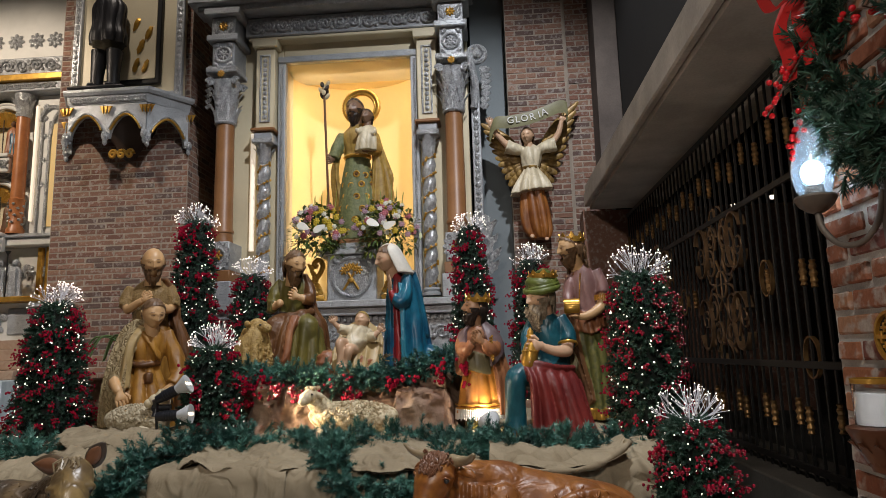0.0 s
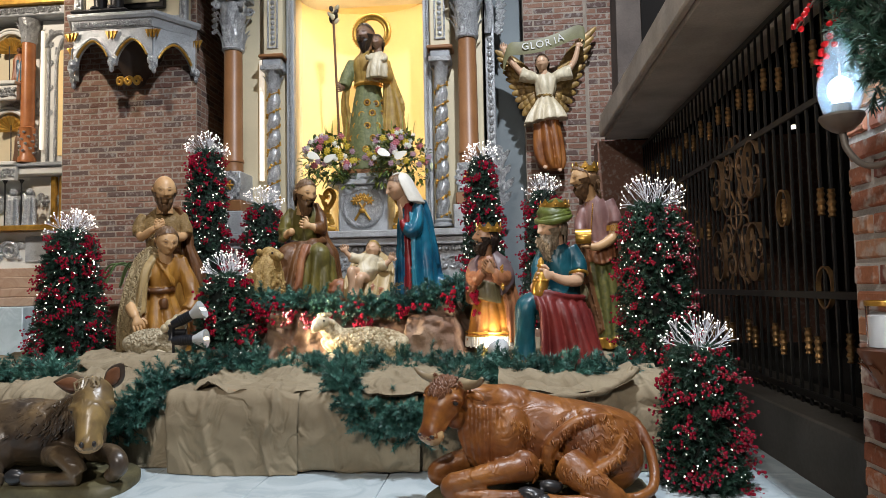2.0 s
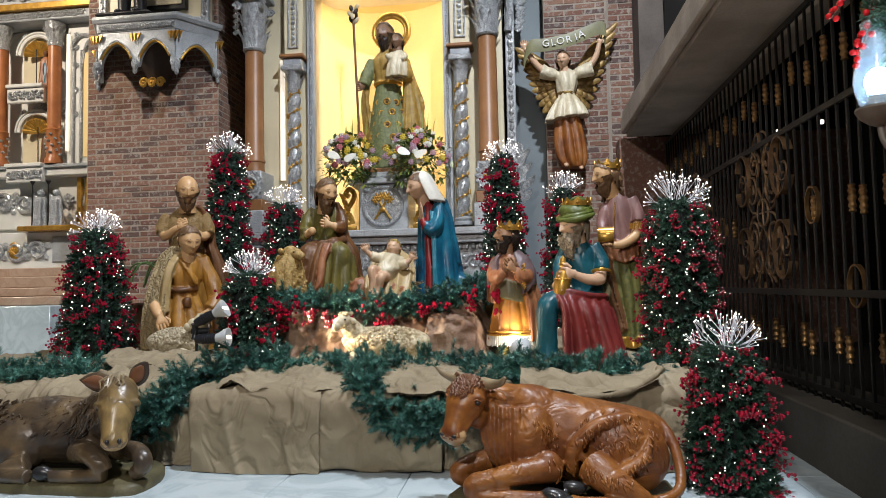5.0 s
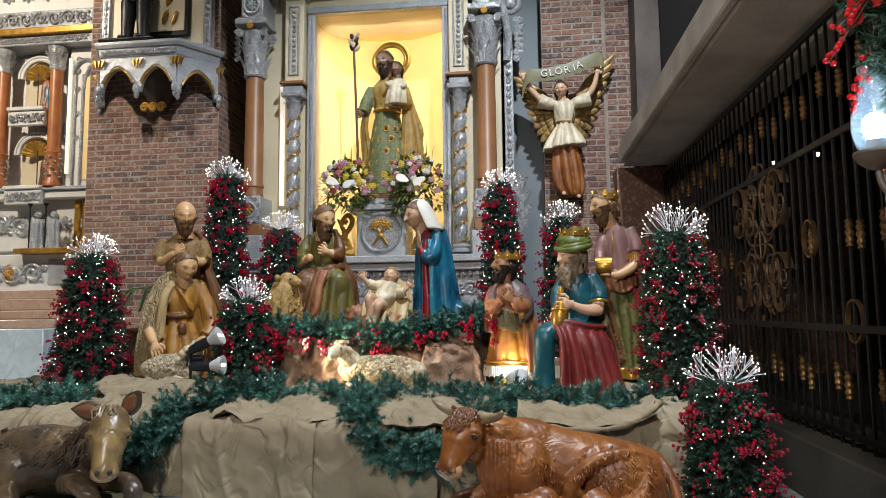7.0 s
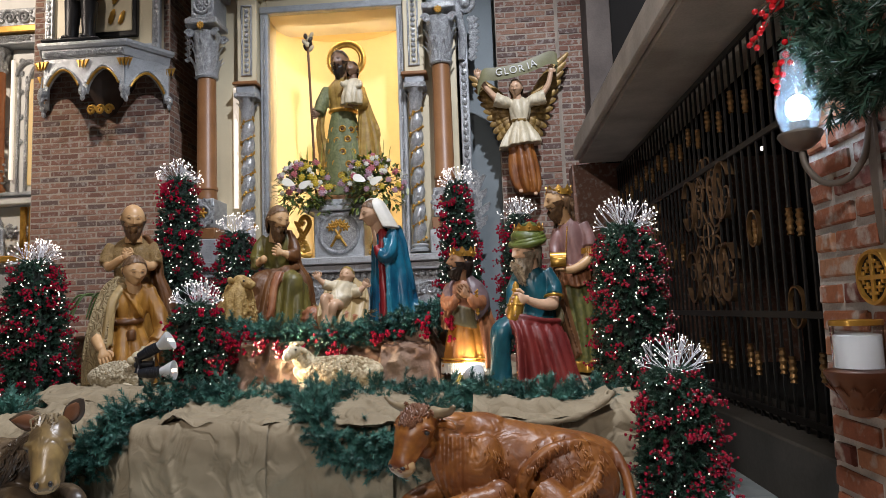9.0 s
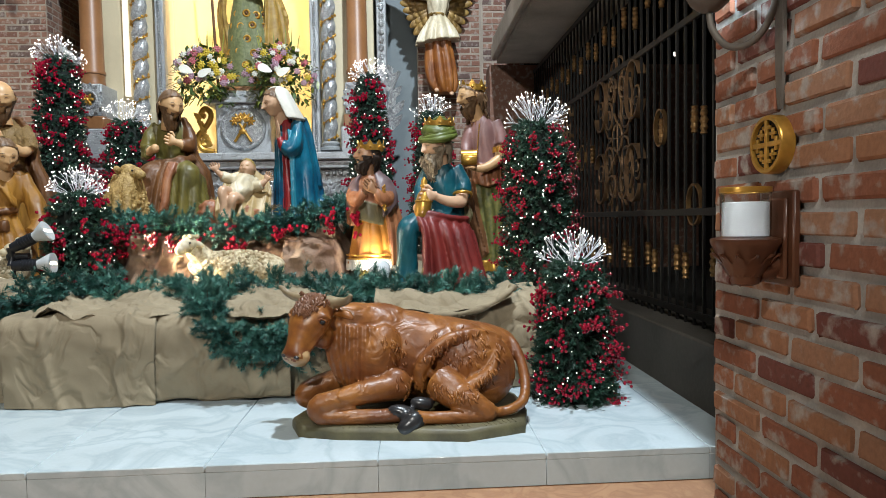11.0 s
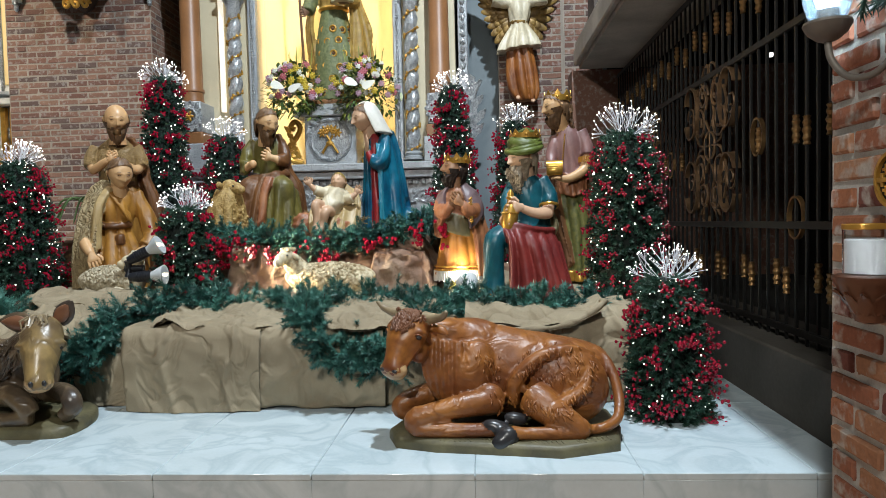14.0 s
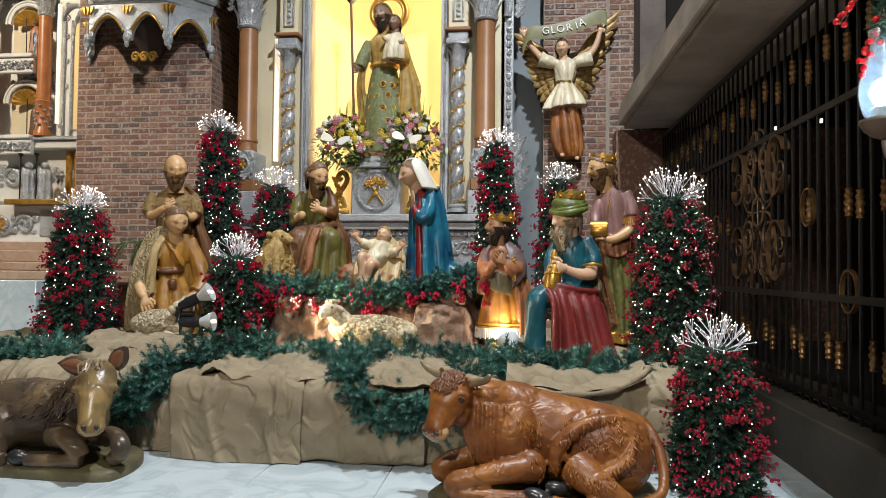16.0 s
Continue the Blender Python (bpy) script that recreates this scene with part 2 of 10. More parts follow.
# ---- geometry helpers ----
class Geo:
    """Collects vertices and faces, with a material index for each face."""

    def __init__(self):
        self.v, self.f, self.m = [], [], []

    def add(self, vs, fs, mi=0):
        o = len(self.v)
        self.v.extend(tuple(p) for p in vs)
        self.f.extend(tuple(i + o for i in f) for f in fs)
        self.m.extend([mi] * len(fs))

    def loft(self, rings, mi=0, cap=True, closed=True):
        n, vs, fs = len(rings[0]), [p for r in rings for p in r], []
        last = n if closed else n - 1
        for i in range(len(rings) - 1):
            for j in range(last):
                a, b = i * n + j, i * n + (j + 1) % n
                fs.append((a, b, b + n, a + n))
        if cap and closed:
            fs.append(tuple(range(n - 1, -1, -1)))
            fs.append(tuple((len(rings) - 1) * n + j for j in range(n)))
        self.add(vs, fs, mi)

    def tube(self, pts, rad, mi=0, n=8):
        pts = [Vector(p) for p in pts]
        rad = rad if isinstance(rad, (list, tuple)) else [rad] * len(pts)
        rings, side = [], None
        for i, p in enumerate(pts):
            d = (pts[min(i + 1, len(pts) - 1)] - pts[max(i - 1, 0)]).normalized()
            if side is None:
                side = d.cross(Vector((0, 0, 1)) if abs(d.z) < 0.9 else Vector((1, 0, 0))).normalized()
            side = (side - d * side.dot(d)).normalized()
            up = d.cross(side)
            rings.append([p + rad[i] * (math.cos(2 * math.pi * k / n) * side + math.sin(2 * math.pi * k / n) * up) for k in range(n)])
        self.loft(rings, mi)

    def ell(self, c, r, mi=0, rot=(0, 0, 0), nu=14, nv=9, lumps=0.0, freq=8.0):
        c, e = Vector(c), Euler([radians(a) for a in rot]).to_matrix()
        r = r if isinstance(r, (list, tuple)) else (r, r, r)
        rings = []
        for i in range(nv + 1):
            th = math.pi * min(max(i / nv, 0.02), 0.98)
            ring = []
            for k in range(nu):
                ph = 2 * math.pi * k / nu
                u = Vector((math.sin(th) * math.cos(ph), math.sin(th) * math.sin(ph), -math.cos(th)))
                s = 1 + (lumps * noise.noise(u * freq + c * 3) if lumps else 0)
                ring.append(c + e @ Vector((u.x * r[0] * s, u.y * r[1] * s, u.z * r[2] * s)))
            rings.append(ring)
        self.loft(rings, mi)

    def box(self, lo, hi, mi=0, ch=0.0):
        """A box from corner to corner; ch: the chamfer of its edges."""
        lo, hi = Vector(lo), Vector(hi)
        if not ch:
            vs = [(x, y, z) for z in (lo.z, hi.z) for y in (lo.y, hi.y) for x in (lo.x, hi.x)]
            self.add(vs, [(0, 2, 3, 1), (4, 5, 7, 6), (0, 1, 5, 4), (2, 6, 7, 3), (0, 4, 6, 2), (1, 3, 7, 5)], mi)
            return
        rings = []
        for z, k in ((lo.z, ch), (lo.z + ch, 0), (hi.z - ch, 0), (hi.z, ch)):
            a, b, c, d = lo.x + k, hi.x - k, lo.y + k, hi.y - k
            if k:
                rings.append([(a, c, z), (a, c, z), (b, c, z), (b, c, z), (b, d, z), (b, d, z), (a, d, z), (a, d, z)])
            else:
                rings.append([(a, c + ch, z), (a + ch, c, z), (b - ch, c, z), (b, c + ch, z), (b, d - ch, z), (b - ch, d, z), (a + ch, d, z), (a, d - ch, z)])
        self.loft(rings, mi)

    def lathe(self, prof, c=(0, 0, 0), mi=0, n=20, cap=True):
        self.loft([[(c[0] + r * math.cos(2 * math.pi * k / n), c[1] + r * math.sin(2 * math.pi * k / n), c[2] + z) for k in range(n)] for r, z in prof], mi, cap)

    def disc(self, c, r, depth, mi=0, n=28):
        """A disc that faces -y."""
        self.loft([[(c[0] + q * math.cos(2 * math.pi * k / n), c[1] + y, c[2] - q * math.sin(2 * math.pi * k / n)) for k in range(n)]
                   for q, y in ((r, 0), (r, -depth * 0.7), (r * 0.94, -depth))], mi)

    def ring(self, c, r, t, mi=0, n=32, axis="y", m=8):
        rows = []
        for k in range(n + 1):
            a = 2 * math.pi * k / n
            p = {"y": (math.cos(a), 0, math.sin(a)), "x": (0, math.cos(a), math.sin(a)), "z": (math.cos(a), math.sin(a), 0)}[axis]
            rows.append(Vector(c) + r * Vector(p))
        self.tube(rows, t, mi, m)


def thing(name, loc=(0, 0, 0), label="", category="", group="", kind="", rz=0.0):
    ob = new(name)
    ob.empty_display_size = 0.05
    ob.matrix_world = pose(*loc, 0, 0, rz)
    return tagged(ob, label, category, group, kind)


def part(name, g, material, parent=None, label="", smooth=40, kind="", loc=(0, 0, 0)):
    """One mesh object from a Geo, under a thing or a part."""
    me = bpy.data.meshes.new(name)
    me.from_pydata(g.v, [], g.f)
    mats = material if isinstance(material, (list, tuple)) else [material]
    for m in mats:
        me.materials.append(m)
    if len(mats) > 1:
        me.polygons.foreach_set("material_index", g.m)
    if smooth:
        me.shade_smooth()
        me.set_sharp_from_angle(angle=radians(smooth))
    me.validate()
    ob = new(name, me)
    ob.location = loc
    if parent:
        ob.parent = parent
    return tagged(ob, label, kind=kind)


def solo(name, g, material, label, category, kind="", loc=(0, 0, 0), rz=0.0, smooth=40, group=""):
    ob = part(name, g, material, smooth=smooth)
    ob.matrix_world = pose(*loc, 0, 0, rz)
    return tagged(ob, label, category, group, kind)


def smooth_line(pts, k=6):
    """Points of a Catmull-Rom curve through tuples of any length."""
    out = []
    for i in range(len(pts) - 1):
        p0, p1, p2, p3 = pts[max(i - 1, 0)], pts[i], pts[i + 1], pts[min(i + 2, len(pts) - 1)]
        for j in range(k):
            t = j / k
            out.append(tuple(0.5 * (2 * b + (c - a) * t + (2 * a - 5 * b + 4 * c - d) * t * t + (3 * b - a - 3 * c + d) * t ** 3)
                             for a, b, c, d in zip(p0, p1, p2, p3)))
    out.append(tuple(pts[-1]))
    return out

# ---- setting ----
STEP_Y, LOW = 3.02, -0.135
g = Geo()
g.box((-12, -6, LOW - 0.1), (3.9, 12, LOW))
solo("floor", g, MARBLE_BROWN, "polished brown veined marble floor of the nave", "floor", "structure", smooth=0)
g = Geo()
g.box((-12, STEP_Y + 0.012, LOW), (1.70, 11.5, -0.012))
platform = solo("platform", g, JOINT, "low platform faced with white marble slabs", "platform", "structure", smooth=0)
g = Geo()
g.box((-13, -6.3, LOW), (-12, 12, 12))
solo("wall_west", g, CEILING, "plain plastered side wall of the church", "wall", "structure", smooth=0)
g = Geo()
g.box((-13, -6.3, LOW), (4.2, -6, 12))
solo("wall_south", g, CEILING, "plain plastered rear wall of the church", "wall", "structure", smooth=0)
g = Geo()
g.box((-13, 11.5, LOW), (4.2, 11.8, 12))
solo("wall_north", g, SHADE_WALL, "plastered wall behind the altars, shade put into its colour", "wall", "structure", smooth=0)
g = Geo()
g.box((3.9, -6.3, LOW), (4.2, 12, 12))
solo("wall_east", g, SHADE_WALL, "chapel wall behind the gate, its darkness put into the colour", "wall", "structure", smooth=0)
g = Geo()
g.box((-13, -6.3, 11.7), (4.2, 12, 12))
solo("ceiling", g, CEILING, "high plain ceiling of the nave", "ceiling", "structure", smooth=0)

# brick column beside the camera; its bricks follow last
PX, PY0, PY1 = 1.066, -0.6, 2.09
g = Geo()
g.box((PX + 0.006, PY0, LOW), (1.92, PY1 - 0.004, 5.0))
column_core = solo("wall_brick_column", g, MORTAR, "rough red brick column with thick grey mortar", "wall", "structure", smooth=0)

# low plinth under the gate
g = Geo()
g.box((1.70, 2.085, -0.13), (2.25, 8.7, 0.325), ch=0.012)
solo("wall_gate_plinth", g, PLINTH_WALL, "low mottled concrete plinth under the gate, darkened for its shade", "wall", "structure")
# beam with its moulded outer edge
g = Geo()
g.box((1.42, -0.4, 2.76), (2.25, 8.22, 3.1))
g.box((1.35, -0.4, 2.79), (1.417, 8.2, 2.97), ch=0.015)
g.box((1.37, -0.4, 2.975), (1.417, 8.2, 3.06), ch=0.01)
g.box((1.97, -0.4, 2.70), (2.06, 8.2, 2.757), ch=0.008)
solo("beam", g, CONCRETE, "stained concrete beam with a moulded edge above the gate", "beam", "structure")
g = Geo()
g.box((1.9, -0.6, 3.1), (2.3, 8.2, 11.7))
solo("wall_above_beam", g, SHADE_WALL, "wall above the concrete beam, shade put into its colour", "wall", "structure", smooth=0)
g = Geo()
for x, y, z0, z1, dx in ((1.62, 8.35, 3.0, 11, 0.06), (1.98, 8.0, 3.05, 11, 0.10)):
    g.loft([[(x, y, z0), (x + 0.30, y, z0), (x + 0.30, y + 0.5, z0), (x, y + 0.5, z0)],
            [(x + dx, y, z1), (x + 0.30 + dx * 3, y, z1), (x + 0.30 + dx * 3, y + 0.5, z1), (x + dx, y + 0.5, z1)]])
solo("wall_concrete_fin", g, CONCRETE_DARK, "tall tapering concrete fins in the corner above the beam", "wall", "structure", smooth=20)
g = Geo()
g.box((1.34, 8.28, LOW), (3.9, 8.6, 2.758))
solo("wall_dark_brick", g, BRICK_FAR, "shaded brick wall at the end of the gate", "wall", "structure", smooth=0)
g = Geo()
g.box((0.0, 9.05, LOW), (1.9, 9.3, 11.7))
solo("wall_grey_panel", g, PLASTER_GREY, "smooth grey-blue plaster wall beside the altar", "wall", "structure", smooth=0)

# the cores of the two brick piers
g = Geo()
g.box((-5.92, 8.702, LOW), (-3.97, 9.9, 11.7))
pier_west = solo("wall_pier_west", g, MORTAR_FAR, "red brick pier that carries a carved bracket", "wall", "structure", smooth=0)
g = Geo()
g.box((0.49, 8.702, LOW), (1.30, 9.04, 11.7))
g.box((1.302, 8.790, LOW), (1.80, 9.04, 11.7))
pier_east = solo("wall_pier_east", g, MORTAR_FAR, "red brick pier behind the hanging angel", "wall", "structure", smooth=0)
# the shade of the recess is given by a near-black surface
g = Geo()
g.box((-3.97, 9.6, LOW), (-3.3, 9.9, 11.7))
solo("wall_dark_recess", g, SHADE_WALL, "recess between pier and altar, its shade painted near-black", "wall", "structure", smooth=0)

# floor coloured as if unlit, so the chapel stays dark
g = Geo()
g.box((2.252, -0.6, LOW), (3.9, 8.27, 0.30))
solo("floor_chapel", g, SHADE_WALL, "chapel floor behind the gate, its darkness put into the colour", "floor", "structure", smooth=0)

# ---- iron gate ----
GX = 1.87
gate = thing("iron_gate", (GX, 2.1, 0.325), "black iron bar gate with brass collars and scrolled centre panel", "gate")


def bar_mesh():
    g = Geo()
    g.box((-0.008, -0.008, 0), (0.008, 0.008, 2.36), ch=0.002)
    return g


first = part("bar", bar_mesh(), IRON, gate, loc=(0, 0.06, 0))
for k in range(1, 55):
    b = new("bar", first.data)
    b.parent, b.location = gate, (0, 0.06 + 0.112 * k, 0)
g = Geo()
for z in (0.06, 0.62, 1.67, 2.34):
    g = Geo()
    g.box((-0.013, 0, z - 0.02), (0.013, 6.15, z + 0.02), ch=0.003)
    part("rail", g, IRON, gate)
g = Geo()
g.lathe([(0.013, -0.075), (0.020, -0.07), (0.014, -0.055), (0.022, -0.04), (0.015, -0.02), (0.024, 0), (0.015, 0.02), (0.022, 0.04), (0.014, 0.055), (0.020, 0.07), (0.013, 0.075)], n=10)
collar = part("collar", g, BRASS_OLD, gate, "knobbed aged brass collar", loc=(0, 0.06 + 0.112 * 15, 1.10))
for k in range(55):
    zs = []
    if k % 4 in (0, 2):
        zs.append(1.93 if k % 4 == 0 else 2.0)
    if k % 4 in (1, 2):
        zs.append(0.32 if k % 4 == 1 else 0.36)
    if k in (13, 16, 20, 33, 37, 44):
        zs.append(1.12)
    for z in zs:
        c = new("collar", collar.data)
        c.parent, c.location = gate, (0, 0.06 + 0.112 * k, z)


def scroll(g, cy, cz, r, turns, start, way, t=0.011):
    pts = []
    for k in range(int(26 * turns) + 1):
        a = start + way * 2 * math.pi * k / 26
        q = r * (1 - 0.75 * k / (26 * turns))
        pts.append((0, cy + q * math.cos(a), cz + q * math.sin(a)))
    g.tube(pts, t, 0, 6)


def gate_panel(y):
    """Scrolled centre ornament of one leaf."""
    g = Geo()
    g.ring((0, y, 1.18), 0.10, 0.010, axis="x")
    g.tube([(0, y - 0.10, 1.18), (0, y + 0.10, 1.18)], 0.007, 0, 6)
    g.tube([(0, y, 1.08), (0, y, 1.28)], 0.007, 0, 6)
    for sy in (-1, 1):
        for sz in (-1, 1):
            scroll(g, y + sy * 0.20, 1.18 + sz * 0.17, 0.13, 1.6, math.pi / 2 * (1 - sz), sy * sz)
            scroll(g, y + sy * 0.12, 1.18 + sz * 0.36, 0.10, 1.5, math.pi / 2 * (1 + sz), -sy * sz)
            g.tube(smooth_line([(0, y, 1.18 + sz * 0.10), (0, y + sy * 0.09, 1.18 + sz * 0.22), (0, y + sy * 0.05, 1.18 + sz * 0.36), (0, y + sy * 0.20, 1.18 + sz * 0.50)], 5), 0.010, 0, 6)
            # open bands at the corners, each with a curl inside
            cy, cz = y + sy * 0.36, 1.18 + sz * 0.28
            g.loft([[(0.028 * e, cy + q * 0.145 * math.cos(a), cz + q * 0.20 * math.sin(a)) for e, q in ((-1, 1), (1, 1), (1, 0.94), (-1, 0.94))]
                    for a in [2 * math.pi * (k / 30 * 0.86) + (0.45 if sy > 0 else math.pi + 0.45) for k in range(31)]])
            scroll(g, cy + sy * 0.03, cz - sz * 0.03, 0.085, 1.3, math.pi / 2 * (1 - sz), sy * sz, 0.008)
            g.tube(smooth_line([(0, y + sy * 0.06, 1.18 + sz * 0.42), (0, y + sy * 0.14, 1.18 + sz * 0.52), (0, y + sy * 0.04, 1.18 + sz * 0.58), (0, y + sy * 0.02, 1.18 + sz * 0.50)], 6), 0.009, 0, 6)
            g.tube(smooth_line([(0, y + sy * 0.10, 1.18), (0, y + sy * 0.24, 1.18 + sz * 0.05), (0, y + sy * 0.32, 1.18 + sz * 0.25), (0, y + sy * 0.22, 1.18 + sz * 0.44)], 5), 0.010, 0, 6)
    return g


for y in (3.12, 4.9):
    part("scroll_panel", gate_panel(y), BRONZE_DARK, gate, "curling bronze-coloured scrollwork", kind="stuff")
for y, z in ((2.32, 1.14), (1.85, 0.66), (4.05, 1.12)):
    g = Geo()
    g.loft([[(0.012 * s, y + q * 0.085 * math.cos(a), z + q * 0.115 * math.sin(a)) for s, q in ((-1, 1), (1, 1), (1, 0.9), (-1, 0.9))]
            for a in [2 * math.pi * k / 28 for k in range(29)]], cap=False)
    part("oval_ring", g, BRASS_OLD, gate)
# pale shutter in the dark chapel behind the bars
g = Geo()
for k in range(9):
    g.box((3.1, 4.6 + 0.13 * k, 2.05), (3.13, 4.70 + 0.13 * k, 2.62), ch=0.005)
solo("louvred_shutter", g, CEILING, "pale slatted shutter in the dark chapel behind the gate", "shutter", "structure")
for p in ((2.9, 6.6, 2.45), (2.9, 5.2, 2.05), (2.9, 7.6, 2.6)):
    g = Geo()
    g.lathe([(0.002, -0.010), (0.018, -0.008), (0.022, 0.0), (0.022, 0.025)], n=14)
    solo("downlight", g, WHITE_GLOW, "small lit downlight in the dark chapel", "lamp", loc=p, group="chapel downlights")
    g = Geo()
    g.tube([(0, 0, 0.03), (0, 0, 11.7 - p[2])], 0.004, 0, 6)
    solo("lamp_cable", g, IRON, "thin black cable that holds a downlight", "cable", loc=p)

# ---- altar facade with the lit niche ----
NX0, NX1, NZ1 = -2.65, -0.78, 5.16
altar = thing("side_altar", (0, 0, 0), "silver and cream carved altar with a lit yellow niche", "altar")


def box_part(name, lo, hi, material, parent, ch=0.012, label=""):
    g = Geo()
    g.box(lo, hi, 0, ch)
    return part(name, g, material, parent, label)


box_part("wall_panel", (-3.46, 8.78, LOW), (NX0, 9.5, 6.4), CREAM, altar)
box_part("wall_panel", (NX1, 8.78, LOW), (-0.05, 9.5, 6.4), CREAM, altar)
box_part("wall_panel", (NX0 + 0.001, 8.78, NZ1), (NX1 - 0.001, 9.5, 6.4), CREAM, altar)
box_part("wall_panel", (NX0 + 0.001, 8.78, LOW), (NX1 - 0.001, 9.5, 1.0), CREAM, altar)
g = Geo()
n = 24
back = [[(-1.715 + 0.98 * -math.cos(math.pi * k / n), 8.80 + 1.0 * math.sin(math.pi * k / n) ** 0.7, z) for k in range(n + 1)] for z in (1.3, 3.0, 5.3)]
g.loft(back, closed=False)
back2 = [[(x, y + 0.05, z) for x, y, z in r] for r in back]
g.loft(back2, closed=False)
part("niche_back", g, YELLOW, altar, "bright yellow curved niche wall", smooth=60)
box_part("niche_top", (NX0 + 0.02, 8.82, 5.18), (NX1 - 0.02, 9.9, 5.24), YELLOW, altar)
# frame of the niche: plain band with beads
for x, s in ((NX0, -1), (NX1, 1)):
    box_part("niche_frame", (x - 0.055, 8.70, 1.75), (x + 0.055, 8.80, 5.16), SILVER_PAINT, altar)
    g = Geo()
    for k in range(96):
        g.ell((x, 8.695, 1.78 + 0.035 * k), 0.019, 0, nu=6, nv=4)
    part("bead_moulding", g, SILVER, altar)
box_part("niche_frame", (NX0 - 0.06, 8.69, 5.162), (NX1 + 0.06, 8.80, 5.26), SILVER_PAINT, altar)


def twisted_column(x, z0, z1):
    """Spiral column of silver with a gold vine in its groove."""
    g, rings, m = Geo(), [], 90
    for i in range(m + 1):
        z, row = z0 + (z1 - z0) * i / m, []
        for k in range(24):
            a = 2 * math.pi * k / 24
            r = 0.080 * (1 + 0.15 * math.sin(a - 26 * (z - z0)) + 0.07 * noise.noise(Vector((3 * math.cos(a), 3 * math.sin(a), 22 * z))))
            row.append((x + r * math.cos(a), 8.64 + r * math.sin(a), z))
        rings.append(row)
    g.loft(rings)
    col = part("spiral_column", g, SILVER, altar)
    g = Geo()
    g.tube([(x + 0.080 * math.cos(26 * (z - z0) + 4.4), 8.64 + 0.080 * math.sin(26 * (z - z0) + 4.4), z) for z in [z0 + (z1 - z0) * i / 110 for i in range(111)]], 0.006, 0, 6)
    rnd = random.Random(5)
    for i in range(60):
        z = z0 + (z1 - z0) * i / 60
        a = 26 * (z - z0) + 4.4 + rnd.uniform(-0.5, 0.5)
        g.ell((x + 0.084 * math.cos(a), 8.64 + 0.084 * math.sin(a), z), (0.018, 0.010, 0.020), 0, nu=7, nv=4, lumps=0.5)
    part("gold_vine", g, GOLD, col, "gilded vine in the groove")
    return col


def leaf(g, base, up, out, side, h, w, mi=0, curl=0.5):
    """A lobed acanthus leaf that rises along up, bends along out."""
    base, up, out, side = Vector(base), Vector(up), Vector(out), Vector(side)
    rows = []
    for i in range(8):
        t = i / 7
        c = base + up * (h * (t - 0.12 * t ** 4)) + out * (h * curl * t ** 2.2)
        ww = w * (0.55 + 0.6 * math.sin(math.pi * min(t * 1.05, 1)) + 0.18 * math.sin(t * 19)) * (1 - 0.65 * t ** 3)
        d = 0.10 * w
        rows.append([c - side * ww * 0.5, c - side * ww * 0.22 + out * d, c + out * d * 0.3, c + side * ww * 0.22 + out * d, c + side * ww * 0.5, c - out * 0.012])
    g.loft(rows, mi)


def capital(x, y, z0, z1, r):
    """Corinthian capital: bell, two rows of leaves, corner scrolls and a moulded block."""
    g, h = Geo(), z1 - z0
    g.lathe([(r * 1.0, 0), (r * 1.12, 0.03 * h), (r * 1.0, 0.06 * h), (r * 1.02, 0.5 * h), (r * 1.35, 0.8 * h)], (x, y, z0), 0, 24)
    for row, (zz, hh, n) in enumerate(((0.06, 0.34, 10), (0.30, 0.36, 10))):
        for k in range(n):
            a = 2 * math.pi * (k + 0.5 * row) / n
            o = Vector((math.cos(a), math.sin(a), 0))
            leaf(g, Vector((x, y, z0 + zz * h)) + o * r * 1.02, (0, 0, 1), o, (-o.y, o.x, 0), hh * h, r * 0.62, 0, 0.32)
    for sx in (-1, 1):
        for sy in (-1, 1):
            c = Vector((x + sx * r * 1.25, y + sy * r * 1.05, z0 + 0.76 * h))
            g.tube([c + Vector((sx * q * math.cos(a), sy * 0.3 * q * math.cos(a), q * math.sin(a))) for q, a in [(r * 0.42 * (1 - k / 26), k * 0.5) for k in range(24)]], r * 0.11, 0, 6)
    g.box((x - r * 1.6, y - r * 1.5, z0 + 0.90 * h), (x + r * 1.6, y + r * 1.5, z1), 0, 0.012)
    cap = part("capital", g, SILVER, altar, "carved silver leaf capital")
    g = Geo()
    rosette(g, (x, y - r * 1.52, z0 + 0.86 * h), r * 0.42)
    part("rosette", g, GOLD, cap, "small gilded rosette")


def rosette(g, c, r, mi=0, petals=8):
    for k in range(petals):
        a = 2 * math.pi * k / petals
        g.ell((c[0] + 0.55 * r * math.cos(a), c[1], c[2] + 0.55 * r * math.sin(a)), (r * 0.48, r * 0.22, r * 0.24), mi, (0, -math.degrees(a), 0), 8, 5)
    g.ell((c[0], c[1] - 0.1 * r, c[2]), r * 0.28, mi, nu=8, nv=5)


